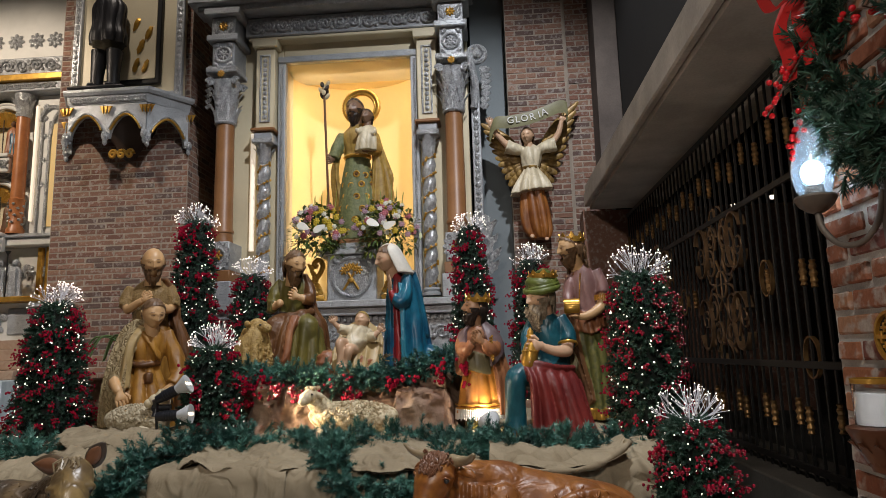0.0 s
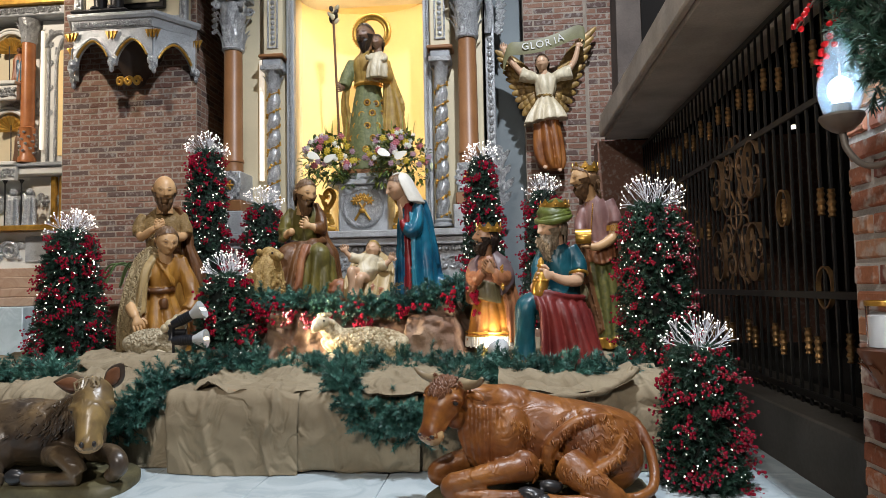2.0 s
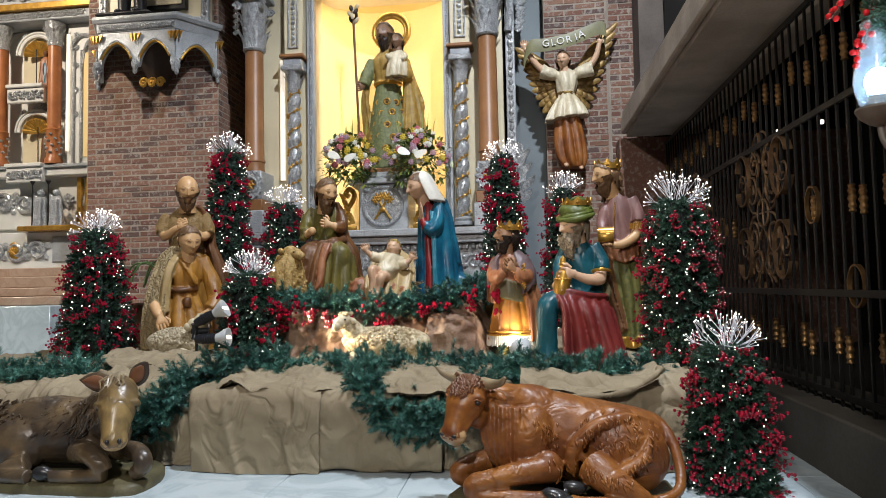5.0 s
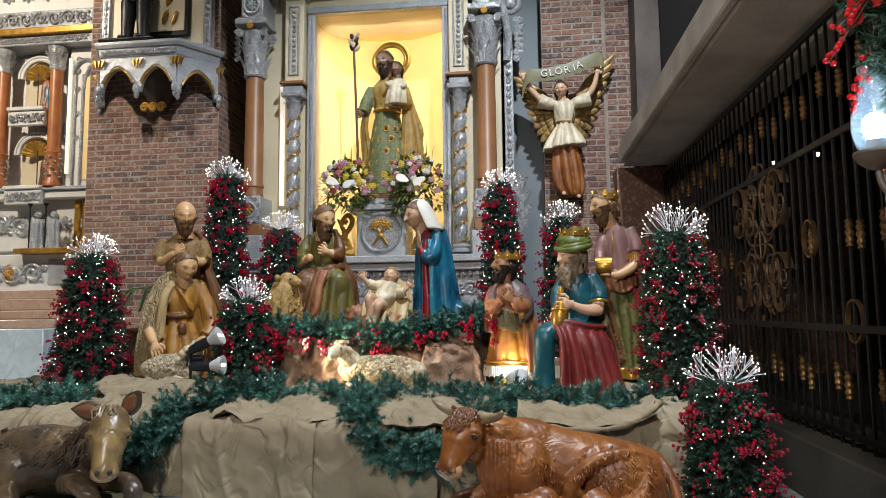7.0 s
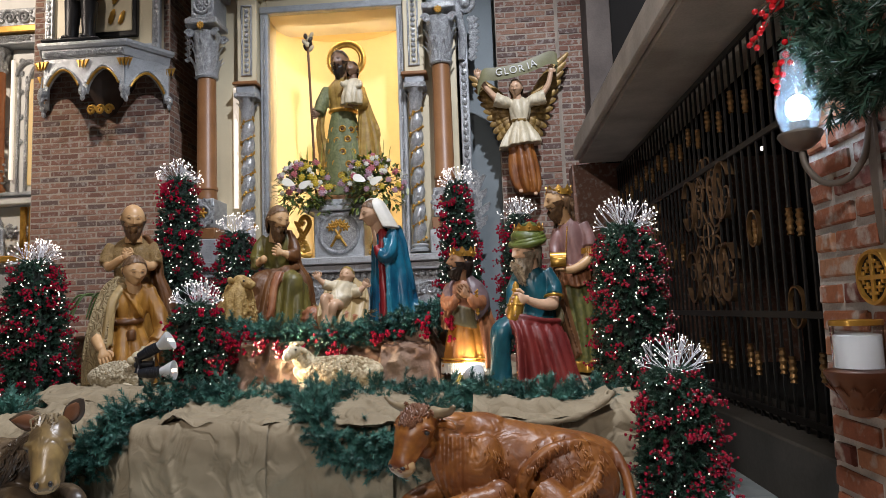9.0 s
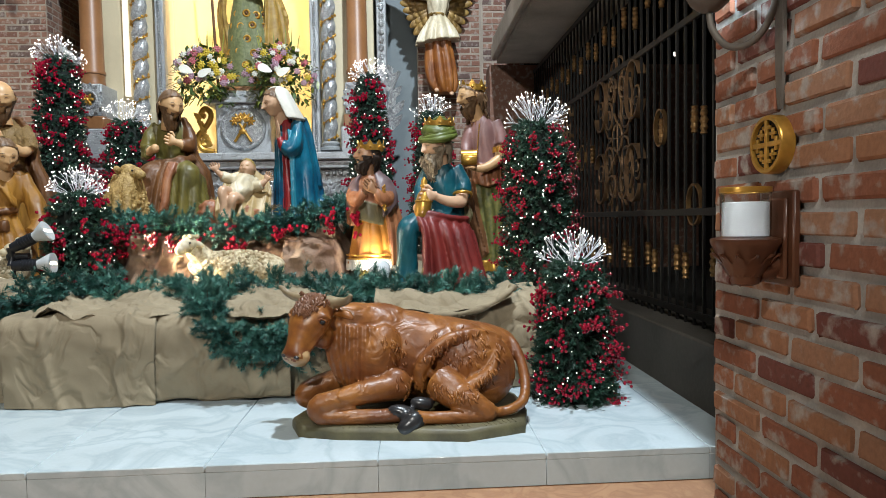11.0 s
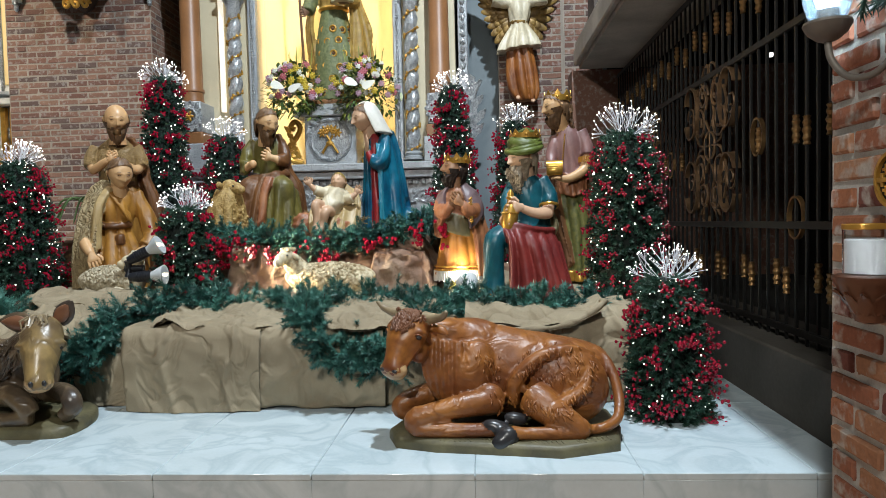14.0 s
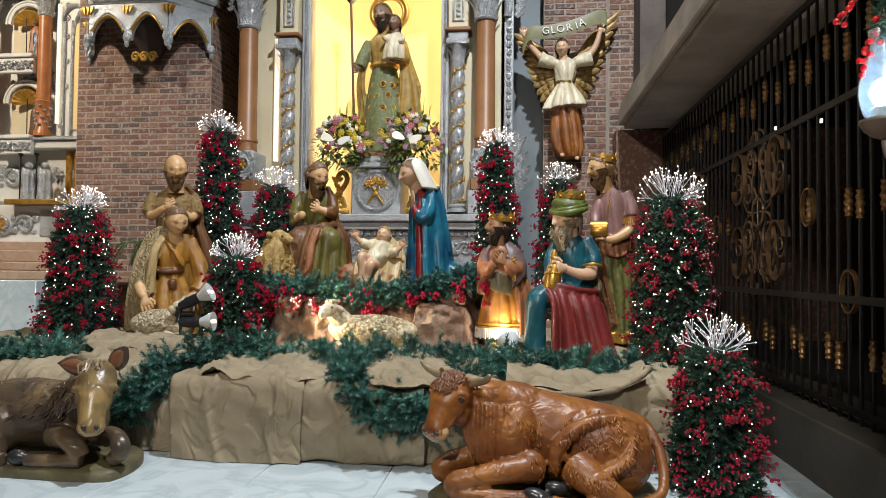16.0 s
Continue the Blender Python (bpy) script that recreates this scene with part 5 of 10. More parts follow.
def shepherd_bald():
    g, d = Geo(), Geo()
    gown(g, [(0.0, 0, 0, 0.24, 0.20), (0.5, 0, 0, 0.22, 0.17), (0.74, 0, 0, 0.20, 0.15), (0.86, 0, 0, 0.165, 0.125), (0.90, 0, 0, 0.155, 0.12)], 2, 8, 0.030, 1)
    gown(g, [(0.86, 0, 0, 0.165, 0.125), (0.95, 0, -0.01, 0.18, 0.13), (1.10, 0, 0, 0.205, 0.13), (1.19, 0, 0.02, 0.17, 0.105), (1.26, 0, 0.02, 0.07, 0.07)], 3, 5, 0.008, 1)
    g.tube(smooth_line([(-0.165, -0.06, 0.88), (0, -0.145, 0.86), (0.165, -0.06, 0.88)], 8), 0.022, 1, 8)
    for s in (-1, 1):
        arm(g, [(s * 0.19, 0.01, 1.17), (s * 0.235, -0.03, 1.08), (s * 0.24, -0.06, 1.01)], [0.07, 0.075, 0.072], 3, s)
        arm(g, [(s * 0.235, -0.05, 1.02), (s * 0.20, -0.13, 0.985), (s * 0.10, -0.20, 1.03), (s * 0.04, -0.225, 1.06)], [0.048, 0.046, 0.040, 0.033], 0, 0, 0.0)
        palm(d, (s * 0.05, -0.225, 1.055), (-s * 0.045, -0.245, 1.11), 0, 1.15)
    sheet(g, [[(0.06, 0.06, 1.27), (0.17, -0.03, 1.25), (0.25, 0.02, 1.20)], [(0.13, 0.10, 1.1), (0.25, 0.0, 1.06), (0.30, 0.06, 1.04)], [(0.15, 0.08, 0.8), (0.26, -0.03, 0.82), (0.33, 0.05, 0.82)], [(0.12, 0.06, 0.3), (0.30, -0.06, 0.34), (0.38, 0.06, 0.42)], [(0.12, 0.06, 0.0), (0.30, -0.06, 0.02), (0.38, 0.06, 0.05)]], 4, 7, 3, 0.02, 1, 0.05)
    slim((g, d), 1.0, 0.80, 0.7, 0.95)
    head(d, (0.02, -0.08, 1.40), 0.128, 12, 0, 1, 14, beard=1, bald=True)
    return fuse(g, d)


def shepherd_kneeling():
    g, d = Geo(), Geo()
    gown(g, [(0.0, 0.05, 0, 0.24, 0.25), (0.2, 0.04, -0.02, 0.21, 0.22), (0.44, 0.02, -0.02, 0.15, 0.14), (0.53, 0.02, -0.02, 0.135, 0.12), (0.68, 0.03, -0.03, 0.18, 0.125), (0.78, 0.04, -0.03, 0.17, 0.105), (0.85, 0.05, -0.04, 0.07, 0.07)], 2, 8, 0.030, 3, top=0.25)
    for k in range(4):
        g.tube(smooth_line([(0.0 + 0.03 * k, -0.145, 0.79 - 0.012 * k), (0.07 + 0.02 * k, -0.165, 0.70 - 0.03 * k), (0.16, -0.12, 0.62 - 0.015 * k)], 6), 0.012, 2, 8)
    g.tube(smooth_line([(-0.11, -0.10, 0.545), (0.02, -0.155, 0.535), (0.16, -0.09, 0.55)], 8), 0.024, 5, 8)
    arm(g, [(0.20, -0.01, 0.79), (0.28, -0.05, 0.62), (0.31, -0.12, 0.46), (0.25, -0.20, 0.37)], [0.075, 0.080, 0.072, 0.055], 2, 2, 0.16)
    g.lathe([(0.030, -0.045), (0.036, 0.0), (0.032, 0.03), (0.018, 0.036)], (0.07, -0.165, 0.44), 5, 12)
    arm(g, [(-0.20, -0.14, 0.42), (-0.16, -0.22, 0.37), (-0.13, -0.25, 0.33)], [0.05, 0.042, 0.033], 0, 0, 0)
    palm(d, (-0.13, -0.25, 0.335), (-0.09, -0.28, 0.22), 0, 1.2, (1, 0, 0))
    palm(d, (0.25, -0.20, 0.37), (0.18, -0.26, 0.29), 0, 1.2, (1, 0, 0.3))
    slim((g, d), 1.0, 0.86, 0.25, 0.6, 0.04)
    # fleece cape over one shoulder, with a smooth turned edge
    sheet(g, [[(0.06, 0.04, 0.87), (-0.04, -0.06, 0.86), (0.02, -0.13, 0.83)], [(-0.06, 0.06, 0.80), (-0.13, -0.04, 0.78), (-0.05, -0.16, 0.75)], [(-0.12, 0.06, 0.56), (-0.20, -0.08, 0.55), (-0.09, -0.20, 0.53)], [(-0.16, 0.06, 0.30), (-0.25, -0.08, 0.30), (-0.12, -0.22, 0.33)], [(-0.18, 0.06, 0.04), (-0.27, -0.05, 0.05), (-0.16, -0.18, 0.08)]], 3, 7, 2, 0.014, 1, 0.05)
    sheet(g, [[(-0.02, -0.10, 0.86), (0.02, -0.13, 0.84)], [(-0.10, -0.175, 0.72), (-0.04, -0.185, 0.70)], [(-0.12, -0.20, 0.55), (-0.05, -0.185, 0.55)], [(-0.13, -0.21, 0.36), (-0.06, -0.19, 0.36)]], 4, 6, 1, 0.006, 0, 0.03)
    head(d, (0.08, -0.12, 0.945), 0.118, 22, 0, 1, 20, long_hair=False, lean=(-0.1, 0.4))
    return fuse(g, d)


def joseph():
    g, d = Geo(), Geo()
    gown(g, [(0.38, 0.03, 0.02, 0.19, 0.16), (0.52, 0.04, 0.02, 0.155, 0.125), (0.68, 0.05, 0.0, 0.18, 0.12), (0.79, 0.06, 0.0, 0.17, 0.10), (0.87, 0.06, -0.01, 0.07, 0.07)], 2, 5, 0.014, 6)
    g.tube(smooth_line([(-0.10, -0.08, 0.53), (0.03, -0.13, 0.51), (0.18, -0.08, 0.53)], 8), 0.022, 5, 8)
    # legs under the robe: near shin olive, the mantle over the other knee
    arm(g, [(0.05, 0.0, 0.40), (0.17, -0.20, 0.42), (0.20, -0.26, 0.38), (0.22, -0.22, 0.15), (0.25, -0.22, 0.0)], [0.13, 0.115, 0.10, 0.10, 0.13], 2, 1, 0.03)
    sheet(g, [[(0.06, -0.25, 0.44), (0.16, -0.33, 0.44), (0.26, -0.28, 0.42), (0.32, -0.15, 0.38)], [(0.05, -0.28, 0.28), (0.16, -0.35, 0.28), (0.28, -0.30, 0.28), (0.33, -0.18, 0.26)], [(0.03, -0.30, 0.0), (0.15, -0.38, 0.0), (0.30, -0.33, 0.0), (0.37, -0.2, 0.0)]], 2, 8, 4, 0.018, 0.5, 0.04)
    arm(g, [(0.0, 0.0, 0.40), (-0.07, -0.20, 0.40), (-0.10, -0.22, 0.20), (-0.12, -0.22, 0.0)], [0.14, 0.13, 0.13, 0.15], 3, 1, 0.02)
    sheet(g, [[(-0.15, -0.02, 0.46), (-0.10, -0.20, 0.45), (0.04, -0.27, 0.50), (0.17, -0.26, 0.50)], [(-0.20, -0.06, 0.34), (-0.14, -0.28, 0.34), (0.0, -0.33, 0.36), (0.09, -0.32, 0.38)], [(-0.24, -0.06, 0.16), (-0.17, -0.30, 0.18), (-0.02, -0.35, 0.2), (0.06, -0.34, 0.22)], [(-0.27, -0.06, 0.0), (-0.19, -0.32, 0.0), (-0.04, -0.37, 0.0), (0.05, -0.36, 0.03)]], 3, 8, 5, 0.026, 1.0, 0.05)
    sheet(g, [[(0.05, -0.30, 0.50), (0.12, -0.31, 0.50)], [(0.02, -0.355, 0.36), (0.08, -0.36, 0.37)], [(0.0, -0.375, 0.2), (0.06, -0.38, 0.20)], [(-0.02, -0.385, 0.09), (0.03, -0.39, 0.13)]], 4, 7, 1, 0.008, 0, 0.03)
    g.tube(smooth_line([(-0.13, -0.10, 0.47), (0.0, -0.22, 0.49), (0.15, -0.25, 0.52), (0.26, -0.12, 0.54)], 7), [0.03 + 0.006 * math.sin(k) for k in range(22)], 3, 10)
    # mantle over the far shoulder
    sheet(g, [[(0.12, 0.02, 0.89), (0.19, -0.08, 0.87), (0.25, 0.02, 0.83)], [(0.16, -0.02, 0.74), (0.24, -0.10, 0.72), (0.29, 0.02, 0.70)], [(0.18, -0.05, 0.55), (0.27, -0.10, 0.55), (0.32, 0.02, 0.55)], [(0.22, -0.05, 0.3), (0.31, -0.10, 0.32), (0.35, 0.02, 0.35)], [(0.24, -0.02, 0.02), (0.34, -0.08, 0.04), (0.38, 0.02, 0.06)]], 3, 7, 3, 0.014, 2, 0.05)
    arm(g, [(-0.08, 0.0, 0.80), (-0.17, -0.03, 0.70), (-0.19, -0.08, 0.60), (-0.15, -0.16, 0.585)], [0.07, 0.075, 0.07, 0.06], 2, 1, 0.14)
    arm(g, [(-0.16, -0.15, 0.59), (-0.11, -0.20, 0.605)], [0.038, 0.034], 0)
    g.ell((-0.09, -0.21, 0.61), (0.045, 0.038, 0.038), 0)
    arm(g, [(0.21, -0.02, 0.78), (0.25, -0.10, 0.66), (0.17, -0.18, 0.645)], [0.07, 0.068, 0.05], 3, 4, 0.12)
    arm(g, [(0.18, -0.175, 0.645), (0.11, -0.195, 0.665)], [0.036, 0.032], 0)
    palm(d, (0.115, -0.195, 0.665), (0.0, -0.205, 0.70), 0, 1.25)
    slim((g, d), 1.0, 0.76, 0.42, 0.6, 0.06)
    head(d, (0.065, -0.11, 0.965), 0.118, 34, 0, 1, 18, beard=1, beard_len=1.3, lean=(-0.2, 0.5))
    return fuse(g, d)


def mary():
    g, d = Geo(), Geo()
    gown(g, [(0.0, 0.02, -0.02, 0.14, 0.17), (0.3, 0.0, -0.03, 0.11, 0.14), (0.55, -0.02, -0.03, 0.10, 0.11), (0.72, -0.01, -0.02, 0.12, 0.10), (0.82, -0.03, -0.02, 0.06, 0.06)], 3, 7, 0.024, 2)
    # mantle: back and side, then the near front edge
    sheet(g, [[(0.0, 0.10, 0.86), (0.13, 0.06, 0.84), (0.15, -0.04, 0.80), (0.06, -0.12, 0.76)], [(0.05, 0.13, 0.70), (0.20, 0.08, 0.68), (0.20, -0.08, 0.66), (0.08, -0.18, 0.66)], [(0.05, 0.15, 0.48), (0.24, 0.08, 0.46), (0.23, -0.10, 0.46), (0.05, -0.20, 0.50)], [(0.06, 0.15, 0.25), (0.25, 0.08, 0.22), (0.23, -0.12, 0.24), (0.06, -0.20, 0.26)], [(0.06, 0.15, 0.0), (0.29, 0.08, 0.0), (0.26, -0.14, 0.0), (0.06, -0.22, 0.0)]], 2, 8, 4, 0.020, 2, 0.06)
    sheet(g, [[(0.06, -0.16, 0.72), (0.0, -0.17, 0.74)], [(0.07, -0.21, 0.60), (0.01, -0.21, 0.62)], [(0.07, -0.22, 0.40), (0.02, -0.22, 0.40)], [(0.07, -0.23, 0.2), (0.025, -0.23, 0.2)], [(0.09, -0.24, 0.0), (0.03, -0.24, 0.0)]], 5, 8, 2, 0.012, 0, 0.03)
    sheet(g, [[(-0.11, -0.05, 0.76), (-0.05, -0.10, 0.78)], [(-0.15, -0.08, 0.62), (-0.10, -0.15, 0.58)], [(-0.145, -0.10, 0.35), (-0.085, -0.17, 0.32)], [(-0.15, -0.10, 0.0), (-0.09, -0.19, 0.0)]], 2, 8, 2, 0.012, 1, 0.04)
    arm(g, [(0.10, -0.05, 0.77), (0.09, -0.16, 0.62), (0.02, -0.20, 0.56), (-0.05, -0.20, 0.60)], [0.075, 0.08, 0.07, 0.05], 2, 2, 0.14)
    arm(g, [(0.0, -0.20, 0.565), (-0.06, -0.20, 0.60), (-0.085, -0.195, 0.66)], [0.058, 0.048, 0.036], 3, 1, 0.08)
    palm(d, (-0.085, -0.20, 0.655), (-0.105, -0.19, 0.80), 0, 1.1, (0.3, -1, 0))
    palm(d, (-0.10, -0.17, 0.66), (-0.115, -0.165, 0.79), 0, 1.1, (0.3, -1, 0))
    # train on the ground
    gown(g, [(0.0, 0.34, 0.04, 0.24, 0.15), (0.06, 0.33, 0.04, 0.22, 0.14), (0.14, 0.28, 0.04, 0.17, 0.10), (0.19, 0.24, 0.04, 0.10, 0.06)], 2, 6, 0.02, 7, n=60)
    slim((g, d), 0.86, 0.74, 0.2, 0.6, 0.03)
    # white veil over head and back
    c = Vector((-0.09, -0.05, 0.955))
    vs = []
    for i in range(7):
        t = i / 6
        row = []
        for j in range(6):
            a = radians(-100 + 280 * j / 5)
            q = 0.110 + 0.03 * max(0.0, t - 0.35)
            zz = 0.13 * math.cos(t * 2.6) if t < 0.5 else 0.13 * math.cos(1.3) - 0.34 * (t - 0.5)
            w = math.sin(min(1.0, t * 2.2) * math.pi / 2) * q
            row.append((c.x + 0.02 + 0.16 * max(0.0, t - 0.4) + w * math.cos(a) * 0.86, c.y + 0.015 + w * math.sin(a), c.z + zz))
        vs.append(row)
    sheet(g, vs, 4, 5, 3, 0.006, 1, 0.018)
    head(d, c, 0.112, -58, 0, 1, 16, long_hair=False, lean=(0.5, 0.4))
    return fuse(g, d, 0.008, 3)


def baby():
    g, d = Geo(), Geo()
    rnd = random.Random(5)
    for k in range(200):
        a, rr = rnd.uniform(0, 2 * math.pi), rnd.uniform(0.16, 0.27)
        p = Vector((rr * math.cos(a), 0.06 + 0.6 * rr * math.sin(a), 0.05 + 0.5 * rr * abs(math.sin(a * 0.5 + 0.6))))
        d.tube([p, p + Vector((rnd.uniform(-0.09, 0.09), rnd.uniform(-0.06, 0.05), rnd.uniform(-0.02, 0.05)))], 0.004, 4, 3)
    g.ell((-0.20, -0.04, 0.09), (0.10, 0.09, 0.10), 3, (0, 0, 0), 20, 12, 0.25)
    g.ell((0.08, -0.12, 0.05), (0.12, 0.09, 0.10), 3, (0, 0, 20), 20, 12, 0.25)
    # spread cloth that falls over the stones
    sheet(g, [[(-0.10, 0.10, 0.36), (0.06, 0.14, 0.46), (0.22, 0.08, 0.36)], [(-0.14, 0.0, 0.26), (0.05, 0.04, 0.34), (0.25, -0.02, 0.28)], [(-0.16, -0.12, 0.14), (0.02, -0.16, 0.18), (0.25, -0.10, 0.15)], [(-0.14, -0.22, 0.0), (0.02, -0.24, 0.04), (0.22, -0.16, 0.05)], [(-0.10, -0.26, -0.08), (0.02, -0.27, -0.04), (0.16, -0.20, -0.02)]], 5, 8, 6, 0.020, 1, 0.05)
    arm(g, [(0.07, 0.02, 0.37), (0.05, -0.06, 0.31), (0.02, -0.14, 0.24), (-0.03, -0.16, 0.19)], [0.065, 0.085, 0.085, 0.065], 2, 3, 0.14)
    arm(g, [(-0.02, -0.15, 0.22), (-0.085, -0.25, 0.25), (-0.08, -0.26, 0.15), (-0.09, -0.27, 0.08)], [0.05, 0.043, 0.036, 0.024], 0, 0, 0)
    arm(g, [(0.02, -0.17, 0.19), (-0.01, -0.27, 0.19), (-0.03, -0.27, 0.11), (-0.045, -0.28, 0.07)], [0.05, 0.043, 0.034, 0.024], 0, 0, 0)
    for x, z in ((-0.095, 0.065), (-0.05, 0.055)):
        g.ell((x, -0.295, z), (0.022, 0.042, 0.018), 0, (20, 0, 0))
    arm(g, [(0.03, -0.02, 0.36), (-0.05, -0.06, 0.35), (-0.11, -0.09, 0.37)], [0.048, 0.046, 0.042], 2, 1, 0.12)
    arm(g, [(-0.10, -0.085, 0.365), (-0.145, -0.10, 0.41)], [0.026, 0.022], 0)
    palm(d, (-0.14, -0.10, 0.405), (-0.18, -0.11, 0.47), 0, 0.8, (1, 0, 0.4))
    arm(g, [(0.12, -0.02, 0.33), (0.15, -0.09, 0.29), (0.19, -0.11, 0.30)], [0.048, 0.046, 0.040], 2, 2, 0.12)
    arm(g, [(0.18, -0.11, 0.30), (0.22, -0.11, 0.335)], [0.026, 0.022], 0)
    palm(d, (0.215, -0.11, 0.33), (0.255, -0.12, 0.395), 0, 0.8, (1, 0, -0.4))
    head(d, (0.075, -0.02, 0.425), 0.080, -14, 0, 1, -12, long_hair=False)
    return fuse(g, d, 0.007, 3)


def king_orange():
    g, d = Geo(), Geo()
    gown(g, [(0.0, 0, 0, 0.13, 0.11), (0.16, 0, 0, 0.14, 0.12)], 5, 4, 0.01, 1)
    gown(g, [(0.12, -0.005, 0, 0.195, 0.17), (0.18, 0, 0, 0.185, 0.16), (0.35, 0, 0, 0.155, 0.135), (0.48, 0, 0, 0.13, 0.11), (0.52, 0, 0, 0.125, 0.10)], 2, 8, 0.022, 4, top=0.3)
    for k in range(70):
        a = 2 * math.pi * k / 70
        d.tube([(0.20 * math.cos(a) - 0.005, 0.175 * math.sin(a), 0.15), (0.207 * math.cos(a) - 0.005, 0.182 * math.sin(a), 0.075 + 0.006 * math.sin(k * 2.3))], [0.009, 0.006], 6, 4)
    for z in (0.155, 0.18):
        d.tube([(0.203 * math.cos(q) - 0.005, 0.178 * math.sin(q), z) for q in [2 * math.pi * k / 40 for k in range(41)]], 0.007, 7, 6)
    gown(g, [(0.48, 0, 0, 0.125, 0.10), (0.60, 0, -0.01, 0.14, 0.11), (0.70, 0, -0.01, 0.145, 0.105), (0.78, 0, 0, 0.06, 0.06)], 4, 14, 0.010, 2)
    gown(g, [(0.42, -0.01, -0.005, 0.150, 0.130), (0.47, -0.01, -0.005, 0.150, 0.130), (0.52, -0.01, -0.005, 0.145, 0.122), (0.56, -0.01, -0.005, 0.145, 0.118)], 8, 3, 0.006, 1, shear=-0.22, swag=0.006)
    # wide sleeves that meet at the crossed hands
    for s in (-1, 1):
        arm(g, [(s * 0.13, 0.0, 0.72), (s * 0.175, -0.07, 0.60), (s * 0.11, -0.165, 0.585), (s * 0.05, -0.19, 0.63)], [0.055, 0.06, 0.058, 0.042], 4, s, 0.12)
        palm(d, (s * 0.055, -0.195 - 0.012 * s, 0.63), (-s * 0.055, -0.205 - 0.012 * s, 0.715), 0, 1.1)
    # mauve cape on the shoulders, open at the front, long rose mantle behind
    gown(g, [(0.50, 0.01, 0.0, 0.245, 0.175), (0.60, 0.01, -0.01, 0.240, 0.170), (0.70, 0.0, -0.01, 0.205, 0.15), (0.77, 0, 0.0, 0.115, 0.095), (0.815, 0, 0.0, 0.070, 0.07)], 3, 4, 0.012, 2, -64, 232, swag=0.008, hem=0.05, thick=0.03)
    sheet(g, [[(0.10, -0.06, 0.66), (0.20, 0.0, 0.66), (0.15, 0.12, 0.68)], [(0.15, -0.08, 0.45), (0.235, 0.0, 0.45), (0.18, 0.14, 0.48)], [(0.16, -0.10, 0.28), (0.25, 0.0, 0.28), (0.20, 0.15, 0.3)], [(0.16, -0.10, 0.10), (0.26, 0.0, 0.09), (0.22, 0.15, 0.1)]], 4, 7, 3, 0.014, 1, 0.04)
    sheet(g, [[(-0.19, -0.06, 0.60), (-0.13, -0.16, 0.60)], [(-0.22, -0.05, 0.50), (-0.15, -0.16, 0.50)], [(-0.20, -0.02, 0.40), (-0.17, -0.10, 0.39)]], 4, 7, 2, 0.012, 1, 0.04)
    for k in range(26):
        d.ell((0.135 + 0.012 * math.sin(k * 2.1), -0.185 + 0.004 * (k % 3), 0.50 + 0.007 * k), 0.010, 7, nu=7, nv=5)
    slim((g, d), 0.88, 0.75, 0.3, 0.6)
    head(d, (-0.01, -0.03, 0.895), 0.100, -64, 0, 1, -6, beard=1, beard_len=0.6, lean=(0.1, 0.2))
    crown(d, (0.008, -0.015, 0.975), 0.088, 7, 0.04)
    return fuse(g, d, 0.008, 3)


